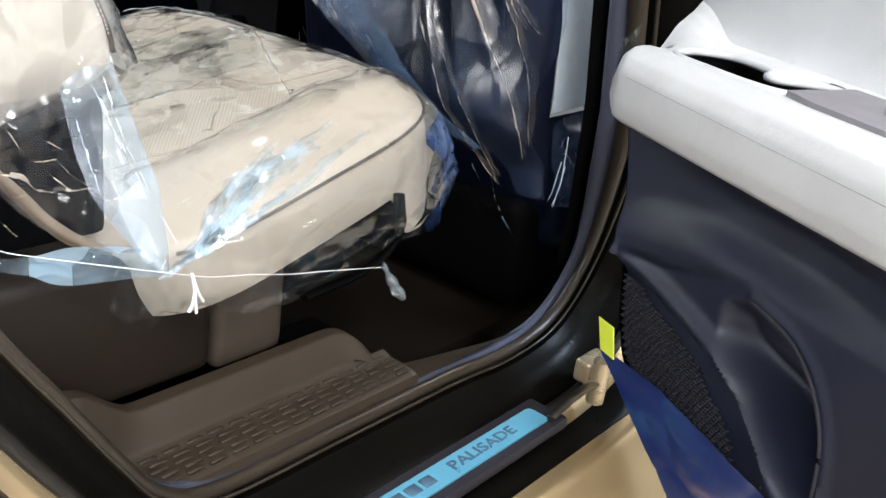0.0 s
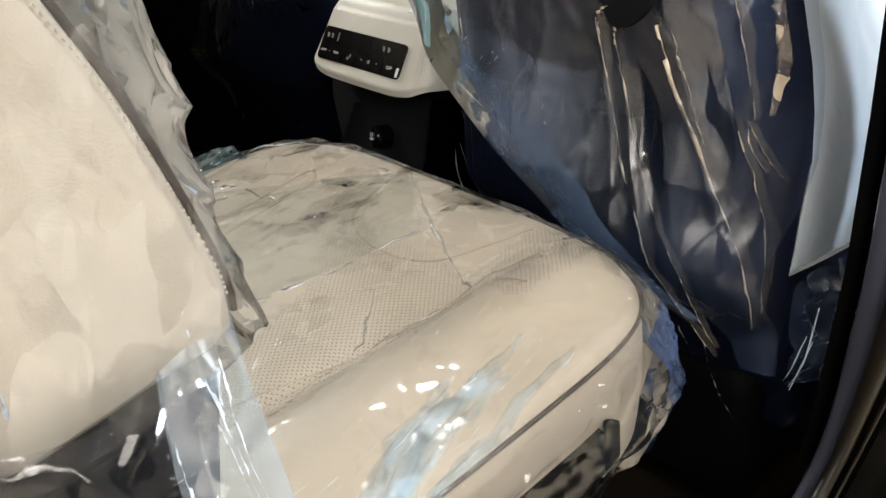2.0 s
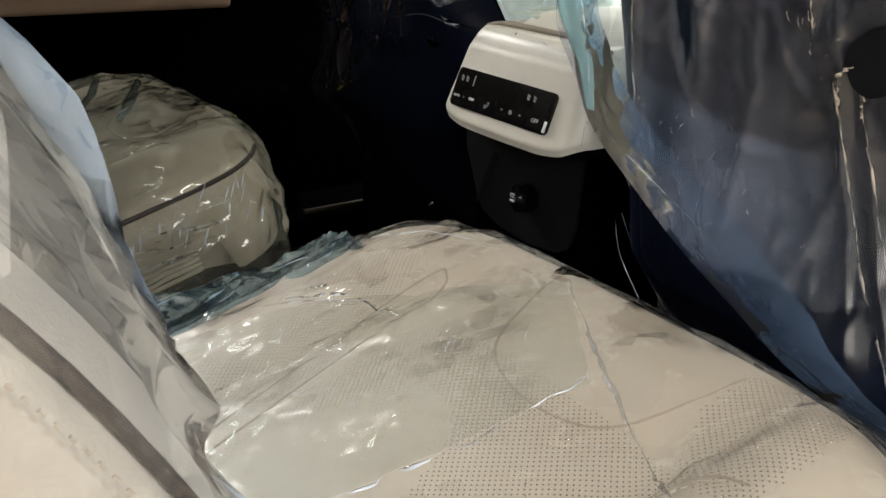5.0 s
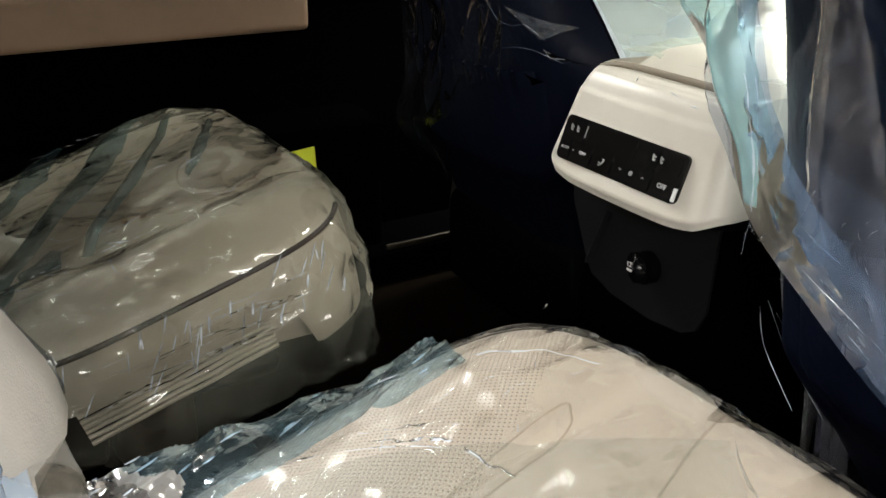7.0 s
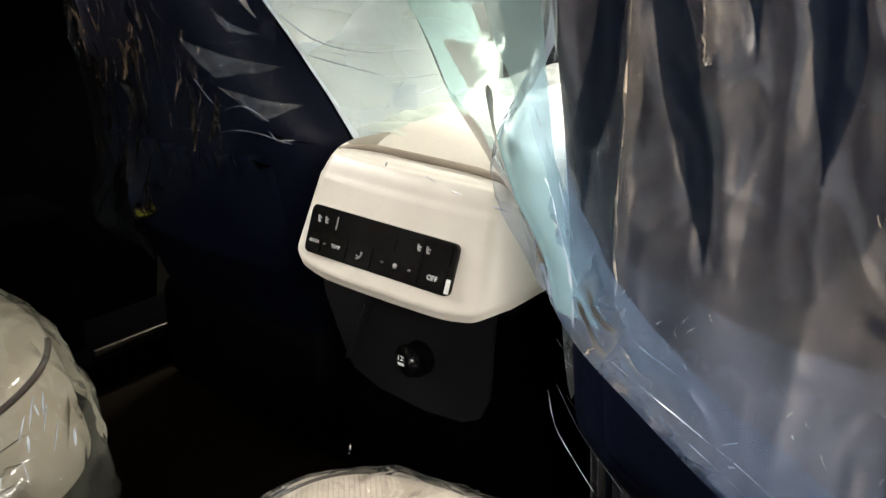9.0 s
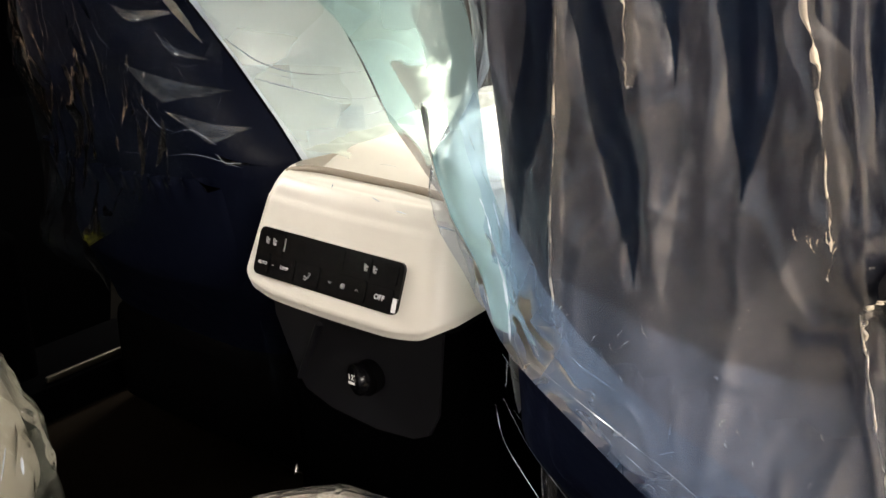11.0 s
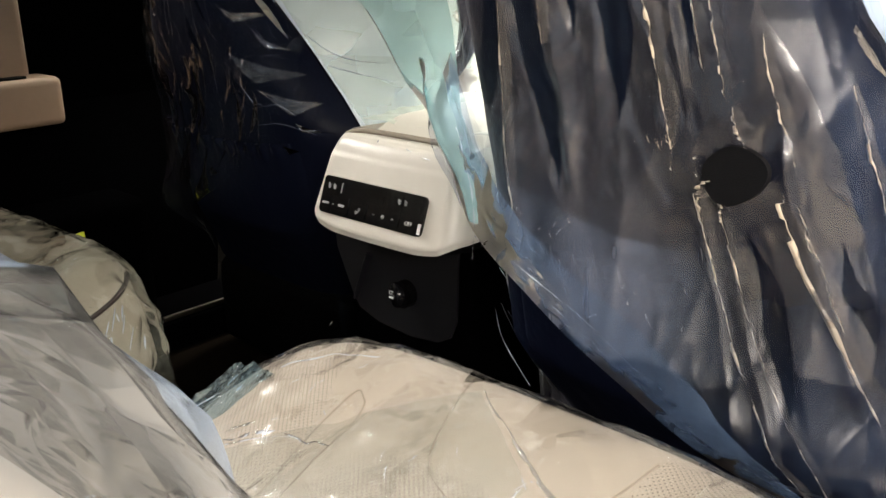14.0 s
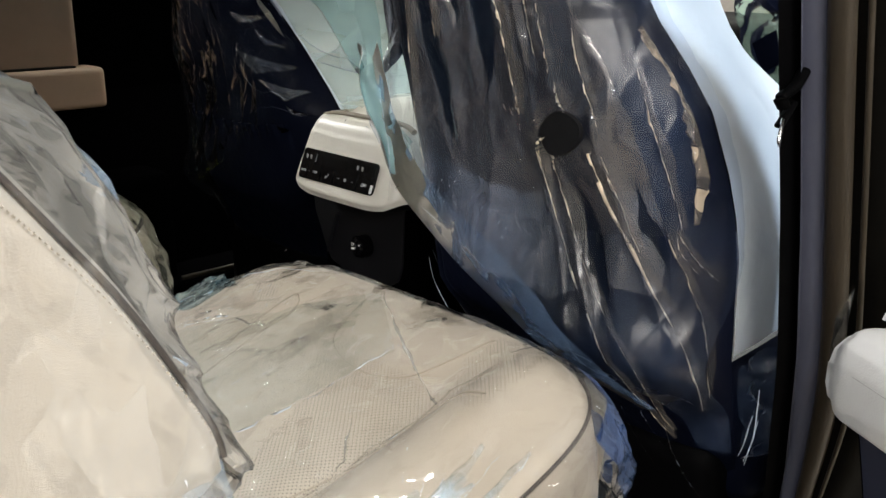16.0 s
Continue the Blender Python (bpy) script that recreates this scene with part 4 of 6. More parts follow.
for k in range(34):
    a, c = rng.uniform(-0.02, 0.26), rng.uniform(-0.055, 0.0)
    n, lean = rng.uniform(0.006, 0.020), rng.uniform(0.2, 1.1)
    pts = smooth_path([seat_point(a + n * lean * s, -0.016 - 0.004 * s, c - n * s, 0.78) for s in (-0.6, 0.0, 0.6)], 12)
    part("crease", tube(pts, lambda t: 0.0010 * math.sin(math.pi * min(1.0, 0.1 + 0.85 * t)) + 0.0002, 6, flat=0.5), FILM_GLINT, far_cover)


def aisle_band(u, v):
    """Bunched film hanging over the cushion's aisle side."""
    a = 0.345 - 0.31 * u
    b = 0.470 + 0.085 * v + 0.008 * noise.noise(Vector((u * 8, 3, 1)))
    crest = 0.018 + 0.038 * step(0.85, 0.05, u)
    c = lerp(0.026, crest, math.sin(min(1.0, v / 0.45) * math.pi / 2)) - 0.11 * max(0.0, v - 0.45) ** 1.3
    p = seat_point(a, b, c)
    q = Vector((a * 0.6 + b * 0.7, b * 1.5 + a * 0.4, 0.7))
    return p + UPWARD * (0.012 * ridge(q, 15.0, 3.0) + 0.004 * ridge(q, 38.0, 6.0)) * math.sin(math.pi * min(1.0, 0.12 + 0.85 * v)) ** 0.6


part("aisle_band", grid(160, 44, aisle_band, index=lambda u, v: 1 if u < 0.30 + 0.05 * math.sin(v * 9) and v < 0.8 else 0), [FILM_AISLE, FILM_SILVER], cover, "teal bunched film band")
for k in range(18):
    a, b, n = rng.uniform(0.05, 0.33), rng.uniform(0.485, 0.522), rng.uniform(0.005, 0.016)
    lift = 0.034 + 0.038 * step(0.85, 0.05, (0.345 - a) / 0.31)
    pts = smooth_path([seat_point(a - n * s, b + n * s * rng.uniform(-0.2, 0.5), lift - 0.012) for s in (-0.6, 0.0, 0.6)], 12)
    part("crease", tube(pts, lambda t: 0.0010 * math.sin(math.pi * min(1.0, 0.1 + 0.85 * t)) + 0.0002, 6, flat=0.5), FILM_GLINT, cover)


def film_on_back(y0):
    def place(u, v):
        rings = FILM_RINGS
        i = u * len(BACK)
        s = v * (len(rings) - 1)
        a, b = int(s), min(int(s) + 1, len(rings) - 1)
        k = int(i) % len(BACK)
        n = (k + 1) % len(BACK)
        p = lerp(lerp(rings[a][k], rings[a][n], i - int(i)), lerp(rings[b][k], rings[b][n], i - int(i)), s - a)
        out = (p - BACK_MID)
        out.y = 0
        out.normalize()
        edge = 1 - abs(2 * v - 1)
        front = step(0.0, 0.05, u) * step(0.52, 0.42, u)
        q = Vector((p.x, p.y * 1.3, p.z * 0.8))
        puff = 0.052 * front * math.sin(min(1, edge * 3.5) * math.pi / 2) * (0.6 + 0.7 * noise.noise(q * 9 + Vector((0, 0, 5))))
        puff *= 0.24 + 0.50 * math.exp(-((p.z - 1.045) / 0.040) ** 2)
        p.x -= 0.030 * front * step(1.02, 0.90, p.z) * step(0.42, 0.62, edge)
        p = p + out * (puff + (0.006 + 0.008 * front) * ridge(q, 13.0, 2.0) + 0.005 * front * ridge(q, 29.0, 6.0))
        p.y += (-1 if v < 0.5 else 1) * (0.005 * ridge(q, 11.0, 7.0) + 0.002) * step(0.4, 0.1, edge)
        return p
    return place


FILM_RINGS = back_rings(0.0, 0.009, False)
back_cover = thing("backrest_film", "creased clear plastic film over the backrest", "plastic film", "seat films")
part("sheet", grid(150, 90, film_on_back(0.0), True, lambda u, v: 1 if 0.03 < u < 0.47 and v > 0.19 else 0), [FILM_BACK, FILM_FRONT], back_cover)
# painted glints on the backrest film
wild = random.Random(23)
for k in range(9):
    z = wild.uniform(0.87, 1.12)
    lo, hi = -0.42 - 0.72 * (z - 0.85), -0.322 - 0.62 * (z - 0.88)
    x, d, n = wild.uniform(lo, hi), wild.uniform(0.3, 2.2), wild.uniform(0.003, 0.010)
    bend = wild.uniform(-0.5, 0.5)
    pts = smooth_path([(x, 0.0095, z), (x + n * math.cos(d), 0.008, z + n * math.sin(d)), (x + n * (math.cos(d) + math.cos(d + bend)), 0.0095, z + n * (math.sin(d) + math.sin(d + bend)))], 14)
    wide = wild.uniform(0.0006, 0.0013)
    part("crease", tube(pts, lambda t: wide * math.sin(math.pi * min(1.0, 0.1 + 0.85 * t)) + 0.0001, 6, flat=0.4), FILM_GLINT, back_cover)
for k in range(22):
    z = wild.uniform(0.98, 1.22)
    x = -0.318 - 0.62 * (z - 0.89) + wild.uniform(-0.01, 0.03)
    y, d, n = wild.uniform(0.08, 0.42), wild.uniform(0, 6.3), wild.uniform(0.006, 0.022)
    pts = smooth_path([(x + 0.5 * n * math.cos(k) * s, y + n * math.cos(d) * s, z + n * math.sin(d) * s) for s in (-0.7, 0.0, 0.7)], 12)
    part("crease", tube(pts, lambda t: 0.0011 * math.sin(math.pi * min(1.0, 0.1 + 0.85 * t)) + 0.0001, 6, flat=0.4), FILM_GLINT, back_cover)
FILM_RINGS = back_rings(0.78, 0.010, False)
far_back_cover = thing("backrest_film", "creased clear plastic film over the far backrest", "plastic film", "seat films")
part("sheet", grid(110, 60, film_on_back(0.78), True), FILM_SEAT, far_back_cover)
for k in range(26):
    a, c = rng.uniform(0.05, 0.22), -0.012 - 0.0018 * k
    n = rng.uniform(0.02, 0.05)
    pts = [seat_point(a + n * q, -0.019, c + 0.004 * q + 0.002 * rng.uniform(-1, 1), 0.78) for q in (-1.0, 0.0, 1.0)]
    part("crease", crinkle(pts, rng.uniform(0.0006, 0.0014), (0, 0, 1), 2.9 * k, 40, 0.15), FILM_GLINT, far_cover)
FAR_SHIFT = -0.024
for ob in (far_seat, far_cover):
    ob.location.x, ob.location.z = FAR_SHIFT, -0.008
# its backrest leans back further
far_back_cover.location.x = -0.064
for ob in far_seat.children:
    if ob.name.startswith("backrest") or (ob.name.startswith("stitching") and max(v.co.z for v in ob.data.vertices) > 1.0):
        ob.location.x = -0.04


def sheet(corners, nu, nv, amp, scale, seed, sag=Vector((0, 0, 0)), pleats=0.0, count=6.0):
    """A crumpled sheet between four corners: (0,0), (1,0), (1,1), (0,1)."""
    c = [Vector(p) for p in corners]
    nrm = (c[1] - c[0]).cross(c[3] - c[0]).normalized()

    def f(u, v):
        p = lerp(lerp(c[0], c[1], u), lerp(c[3], c[2], u), v)
        r = ridge(p, scale, seed) + 0.5 * ridge(p, scale * 2.3, seed + 4)
        return p + nrm * (amp * r + pleats * math.sin(count * 2 * math.pi * (u + 0.06 * noise.noise(p * 12)))) + sag * math.sin(math.pi * u) * math.sin(math.pi * v)
    return grid(nu, nv, f)


def ribbon(left, right, y, nu, nv, amp, scale, seed, bow=0.0):
    """A crumpled strip between two edges of (x, z) points; y(t): how far out it hangs."""
    a = smooth_path([(x, 0, z) for x, z in left], nv)
    b = smooth_path([(x, 0, z) for x, z in right], nv)

    def f(u, v):
        k = round(v * (nv - 1))
        p = lerp(a[k], b[k], u)
        p.y = y(v) - bow * math.sin(math.pi * u)
        return p + Vector((0.3, -1, 0.2)) * (amp * (ridge(p, scale, seed) + 0.5 * ridge(p, scale * 2.4, seed + 3)))
    return grid(nu, nv, f)


part("side_valance", ribbon([(-0.436, 0.842), (-0.420, 0.826), (-0.398, 0.802), (-0.382, 0.782), (-0.362, 0.764), (-0.335, 0.747)], [(-0.440, 0.838), (-0.430, 0.826), (-0.407, 0.798), (-0.389, 0.776), (-0.368, 0.756), (-0.338, 0.742)],
                            lambda v: 0.004, 8, 50, 0.001, 9, 2.0, 0.004), VALANCE, near_seat, "brown valance")
strip = thing("film_strip", "pale blue gathered film strip tied below the backrest", "plastic film")
STRIP_EDGE = [(-0.350, 0.905), (-0.357, 0.865), (-0.361, 0.830), (-0.358, 0.795), (-0.343, 0.766), (-0.333, 0.745)]
part("fold", ribbon(STRIP_EDGE, [(-0.312, 0.900), (-0.314, 0.868), (-0.312, 0.835), (-0.308, 0.800), (-0.311, 0.765), (-0.320, 0.742)],
                    lambda v: 0.055 - 0.120 * v + 0.021 * v * v, 30, 70, 0.0025, 11, 1.0, 0.008), FILM_FOLD, strip, "smooth pale film strip")
part("hem", ribbon([(-0.437, 0.775), (-0.413, 0.772), (-0.386, 0.773), (-0.342, 0.763), (-0.320, 0.748)], [(-0.440, 0.768), (-0.416, 0.759), (-0.393, 0.747), (-0.345, 0.740), (-0.318, 0.736)],
                   lambda v: -0.030 - 0.008 * v, 26, 80, 0.0018, 26, 2.0), FILM_HEM, strip)
part("pouch", ribbon([(-0.455, 0.862), (-0.440, 0.835), (-0.415, 0.800), (-0.39, 0.775)], [(-0.345, 0.868), (-0.352, 0.84), (-0.345, 0.80), (-0.325, 0.755)],
                     lambda v: 0.012 - 0.04 * v, 60, 50, 0.004, 13, 3.0, 0.012), FILM_POUCH, strip, "clear sagging film pouch")
part("pouch_hem", crinkle([(-0.421, -0.003, 0.822), (-0.403, -0.003, 0.814), (-0.389, -0.003, 0.804), (-0.372, -0.003, 0.8015), (-0.352, -0.003, 0.799)], 0.0034, (0, 0, 1), 3.3, 70, -0.3), FILM_CREASE_GLINT, strip)
part("strip_edge", crinkle([(x, 0.052 - 0.62 * (0.905 - z), z) for x, z in STRIP_EDGE[:4]], 0.0016, (1, 0, 0), 5.3, 60, -0.2), FILM_SHADE, strip)
for k, pts in enumerate((((-0.372, 0.865), (-0.366, 0.83), (-0.360, 0.80)), ((-0.352, 0.862), (-0.345, 0.845), (-0.338, 0.82)), ((-0.344, 0.90), (-0.340, 0.86), (-0.334, 0.82), (-0.322, 0.77)), ((-0.330, 0.88), (-0.333, 0.84), (-0.328, 0.80)))):
    part("fold_line", crinkle([(x, 0.04 - 0.75 * (0.90 - z) if k > 1 else -0.012 - 0.25 * (0.86 - z), z) for x, z in pts], 0.0016, (1, 0, 0.2), 7.0 + 2.1 * k, 60, 0.3), FILM_GLINT, strip)
# warm glints painted along the pouch's crumples
for k in range(14):
    x, z, n, d = wild.uniform(-0.44, -0.35), wild.uniform(0.79, 0.85), wild.uniform(0.004, 0.016), wild.uniform(-1.1, 0.3)
    part("pouch_glint", crinkle([(x + n * s * math.cos(d), -0.026, z + n * s * math.sin(d)) for s in (-0.7, 0.1, 0.7)], wild.uniform(0.0006, 0.0018), (0, 0, 1), k * 1.9, 14, 0.3), FILM_CREASE_GLINT, strip)
part("string", tube(smooth_path([(-0.455, -0.045, 0.797), (-0.436, -0.047, 0.786), (-0.418, -0.048, 0.779), (-0.375, -0.049, 0.763), (-0.32, -0.050, 0.743), (-0.284, -0.046, 0.729), (-0.244, -0.045, 0.720), (-0.2, -0.045, 0.709), (-0.163, -0.045, 0.702), (-0.086, -0.042, 0.685)], 60),
                    0.00035, 6), PRINT, strip, "white elastic string")
for pts in (((-0.304, 0.739), (-0.301, 0.723), (-0.299, 0.705)), ((-0.304, 0.739), (-0.298, 0.722), (-0.293, 0.713)), ((-0.301, 0.723), (-0.303, 0.713), (-0.306, 0.708))):
    part("string_end", tube(smooth_path([(x, -0.051, z) for x, z in pts], 12), 0.0012, 6), PRINT, strip)
tail = thing("film_tail", "knotted blue tail of the seat film", "plastic film")
part("knot", tube(smooth_path([(-0.078, -0.036, 0.685), (-0.070, -0.042, 0.668), (-0.058, -0.044, 0.650), (-0.052, -0.045, 0.644)], 36), lambda t: 0.003 + 0.004 * math.sin(3.0 * t) ** 2 + 0.0014 * math.sin(23 * t), 14, flat=0.7), FILM_BUNCH, tail)


# ---------------------------------------------------------------- centre console
console = thing("centre_console", "cream and black centre console with rear climate controls", "console")


def console_half(z):
    return table([(0.82, 0.118), (0.86, 0.1195), (0.925, 0.111), (0.952, 0.101)], z)


TOP_CURVE = smooth_path([(0.2433, 0, 0.928), (0.2490, 0, 0.9400), (0.2580, 0, 0.9480), (0.2700, 0, 0.9510)], 12)


def housing(u, v):
    """u: round the plan from the far side over the face to the near side, v: from the lower edge up to the gap."""
    cy, r, back = 0.619, 0.021, 0.36
    k = abs(2 * u - 1)
    if v < 0.72:
        rise = v / 0.72
        lift = 0.014 * step(0.25, 0.66, k)
        z = lerp(0.838 + lift, 0.928, rise)
        x = 0.2250 + 0.365 * (z - 0.8805)
        x += 0.006 * step(0.10, 0.0, rise)
    else:
        p = TOP_CURVE[round((v - 0.72) / 0.28 * 11)]
        x, z = p.x, p.z - 0.004 * k ** 4
    half = console_half(z)
    side = 1 if u < 0.5 else -1
    if k < 0.40:
        return Vector((x + 0.004 * (k / 0.4) ** 2, cy + side * (half - r) * k / 0.40, z))
    if k < 0.72:
        a = (k - 0.40) / 0.32 * math.pi / 2
        return Vector((x + 0.004 + r * (1 - math.cos(a)) * 1.15, cy + side * (half - r + r * math.sin(a)), z))
    return Vector((lerp(x + 0.004 + 1.15 * r, back, (k - 0.72) / 0.28), cy + side * half, z))


part("housing", grid(90, 44, housing), CREAM_TRIM, console, "cream plastic housing")
part("housing_base", slab([(0.228 if abs(y) < 0.085 else 0.255, 0.616 + y) for y in (-0.108, -0.084, 0.084, 0.108)] + [(0.36, 0.724), (0.36, 0.508)], 0.006, lambda u, v, w: Vector((u, v, 0.840 + w))), BLACK_PLASTIC, console)
part("gap_trim", tube([Vector((0.2745 - 0.006 * abs(2 * v - 1) ** 4, 0.612 + 0.100 * (2 * v - 1), 0.9525 - 0.007 * abs(2 * v - 1) ** 6)) for v in [k / 30 for k in range(31)]], 0.0042, 10), GAP_TRIM, console, "taupe gap trim")
part("armrest_lid", grid(40, 30, lambda u, v: Vector((lerp(0.2785 - 0.006 * abs(2 * v - 1) ** 4, 0.80, u), 0.612 + 0.108 * (2 * v - 1), 0.9545 + 0.014 * step(0.0, 0.12, u) - 0.045 * abs(2 * v - 1) ** 6 - 0.012 * (1 - u) ** 40))), CREAM_TRIM, console, "cream leather armrest lid")
part("side_wall", box(0.33, 0.80, 0.505, 0.717, 0.49, 0.925, 0.01, 2), SHADED_BLACK, console)
part("lower_body", box(0.262, 0.345, 0.507, 0.716, 0.49, 0.842, 0.016, 3), SHADED_BLACK, console, "black plastic lower body")
SOCKET_PLASTIC = surface("charcoal_plastic", (0.006, 0.006, 0.0075), rough=0.45, grain=1400, spec=0.16)
PLATE = [(0.734, 0.838), (0.730, 0.80), (0.703, 0.742), (0.692, 0.727), (0.658, 0.716), (0.601, 0.712), (0.556, 0.717), (0.538, 0.727), (0.528, 0.75), (0.524, 0.838)]
part("socket_plate", slab(PLATE, 0.030, lambda u, v, w: Vector((0.2885 - w, u, v))), SOCKET_PLASTIC, console, "dark grey recessed plate")
part("plate_fin", tube(smooth_path([(0.2575, 0.668, 0.805), (0.2570, 0.678, 0.782), (0.2575, 0.698, 0.738)], 16), lambda t: 0.0065 - 0.002 * t, 10, flat=0.5), SOCKET_PLASTIC, console)
socket = part("socket", tube([Vector((0.262, 0.606, 0.768)), Vector((0.247, 0.606, 0.768))], 0.0165, 28), BLACK_PLASTIC, console, "black socket with a cap")
part("cap", tube([Vector((0.247, 0.610, 0.768)), Vector((0.242, 0.611, 0.768)), Vector((0.240, 0.612, 0.768))], lambda t: 0.0155 - 0.003 * (t > 0.9), 28), GLOSS_BLACK, socket)
FACE = Matrix(((0, 0.343, -0.939, 0.2265), (-1, 0, 0, 0.628), (0, 0.939, 0.343, 0.8805), (0, 0, 0, 1)))
CAP_FACE = Matrix(((0, 0.0, -1, 0.2395), (-1, 0, 0, 0.613), (0, 1, 0, 0.771), (0, 0, 0, 1)))
lettering("cap_print", "12V", 0.0075, CAP_FACE, PRINT, socket, 0.0002)
part("cap_mark", slab([(-0.005, -0.007), (0.005, -0.007), (0.005, -0.0045), (-0.005, -0.0045)], 0.0003, lambda u, v, w: CAP_FACE @ Vector((u, v, w))), PRINT, socket)


def face(u, v, w):
    return FACE @ Vector((u, v, w))


panel = part("control_panel", slab(rounded(-0.085, 0.085, -0.0225, 0.0225, 0.006), 0.004, lambda u, v, w: face(u, v, w - 0.0015)), GLOSS_BLACK, console, "gloss black control panel")
for u0, u1, v0, v1 in ((0.024, 0.051, 0.002, 0.0195), (0.052, 0.080, 0.002, 0.0195), (0.053, 0.079, -0.0205, -0.0015), (-0.081, -0.052, 0.001, 0.0195), (-0.081, -0.066, -0.020, -0.001),
                       (-0.064, -0.034, -0.020, -0.001), (-0.03, -0.004, -0.020, -0.001), (0.0, 0.050, -0.020, -0.001)):
    part("button", slab(rounded(u0, u1, v0, v1, 0.002, 3), 0.0012, lambda u, v, w: face(u, v, 0.0025 + w)), GLOSS_BLACK, panel)
part("display", slab(rounded(-0.045, 0.020, 0.002, 0.0195, 0.002, 3), 0.0006, lambda u, v, w: face(u, v, 0.0025 + w)), GLOSS_BLACK, panel)
for text, u, v, size in (("OFF", 0.066, -0.011, 0.0065), ("AUTO", -0.0735, -0.0105, 0.0042), ("TEMP", -0.046, -0.0105, 0.0045)):
    lettering("print", text, size, FACE @ Matrix.Translation((u, v, 0.0041)), PRINT, panel, 0.0002)


def icon(strokes, u, v, size):
    bm = bmesh.new()
    for (a, b), (c, d) in strokes:
        t = tube([face(u + size * a, v + size * b, 0.0042), face(u + size * c, v + size * d, 0.0042)], size * 0.11, 4)
        me = bpy.data.meshes.new("tmp")
        t.to_mesh(me)
        t.free()
        bm.from_mesh(me)
        bpy.data.meshes.remove(me)
    part("icon", bm, DIM_PRINT, panel)


SEAT_ICON = [((-0.4, 0.7), (-0.25, -0.3)), ((-0.15, 0.7), (-0.05, -0.25)), ((-0.25, -0.3), (0.45, -0.25)), ((-0.2, -0.5), (0.4, -0.5)), ((0.1, 0.4), (0.2, 0.1)), ((0.35, 0.4), (0.45, 0.1))]
for u in (0.034, 0.044, -0.072, -0.063):
    icon(SEAT_ICON, u + (0.012 if u > 0 else 0), 0.0105, 0.0048)
icon([((-0.5, 0.0), (0.1, -0.3)), ((0.1, -0.3), (0.5, 0.4)), ((-0.5, -0.4), (-0.1, -0.5)), ((0.2, 0.5), (0.5, 0.5))], -0.017, -0.0115, 0.0065)
icon([((-0.4, 0.0), (0.4, 0.0)), ((0.0, -0.4), (0.0, 0.4)), ((-0.3, -0.3), (0.3, 0.3)), ((-0.3, 0.3), (0.3, -0.3))], 0.025, -0.0105, 0.006)
icon([((-0.4, 0.2), (0.0, -0.2)), ((0.0, -0.2), (0.4, 0.2))], 0.010, -0.0105, 0.004)
icon([((-0.4, -0.2), (0.0, 0.2)), ((0.0, 0.2), (0.4, -0.2))], 0.041, -0.0105, 0.004)
icon([((-0.4, 0.2), (0.0, -0.2)), ((0.0, -0.2), (0.4, 0.2))], -0.060, -0.0105, 0.003)
icon([((0, -1.0), (0, 1.0))], -0.050, 0.0105, 0.006)
part("tag", slab([(0.0805, -0.020), (0.0845, -0.020), (0.0845, -0.008), (0.0805, -0.008)], 0.001, lambda u, v, w: face(u, v, 0.003 + w)), PRINT, panel)

lid_film = thing("armrest_film", "pale green tinted film over the armrest lid", "plastic film")
part("sheet", sheet([(0.305, 0.505, 0.962), (0.305, 0.725, 0.962), (0.80, 0.735, 0.985), (0.80, 0.495, 0.985)], 60, 60, 0.006, 9, 1.5), FILM_GREEN, lid_film)


# ---------------------------------------------------------------- front seats and their film
BACK_X = [(0.60, 0.30), (0.66, 0.265), (0.72, 0.232), (0.77, 0.200), (0.85, 0.184), (0.93, 0.168), (1.0, 0.148), (1.08, 0.132), (1.2, 0.115), (1.45, 0.12)]
EDGE_X = [(0.60, 0.30), (0.75, 0.265), (0.80, 0.261), (0.90, 0.243), (0.97, 0.235), (1.03, 0.223), (1.07, 0.212), (1.114, 0.198), (1.25, 0.16), (1.45, 0.15)]
EDGE_Y = [(0.60, 0.03), (0.66, 0.016), (0.78, 0.020), (0.83, 0.019), (0.89, 0.016), (0.93, 0.021), (0.97, 0.030), (1.03, 0.047), (1.07, 0.069), (1.114, 0.098), (1.25, 0.155), (1.45, 0.20)]


def back_panel(u, z, pinch=0.0):
    y0, y1 = table(EDGE_Y, z), 0.445 - pinch * max(0.0, z - 0.93) - 0.5 * max(0.0, z - 1.2) - 0.7 * max(0.0, 0.78 - z)
    xc, xe = table(BACK_X, z), table(EDGE_X, z)
    return Vector((xc + max(0.02, xe - xc) * abs(2 * u - 1) ** 6.0, lerp(y0, y1, u), z))


FILM_Y = [(0.60, 0.03), (0.70, 0.05), (0.745, 0.085), (0.764, 0.115), (0.797, 0.166), (0.826, 0.213), (0.858, 0.265), (0.887, 0.305), (0.922, 0.349), (0.952, 0.375), (0.992, 0.403), (1.05, 0.430), (1.15, 0.446), (1.5, 0.452)]


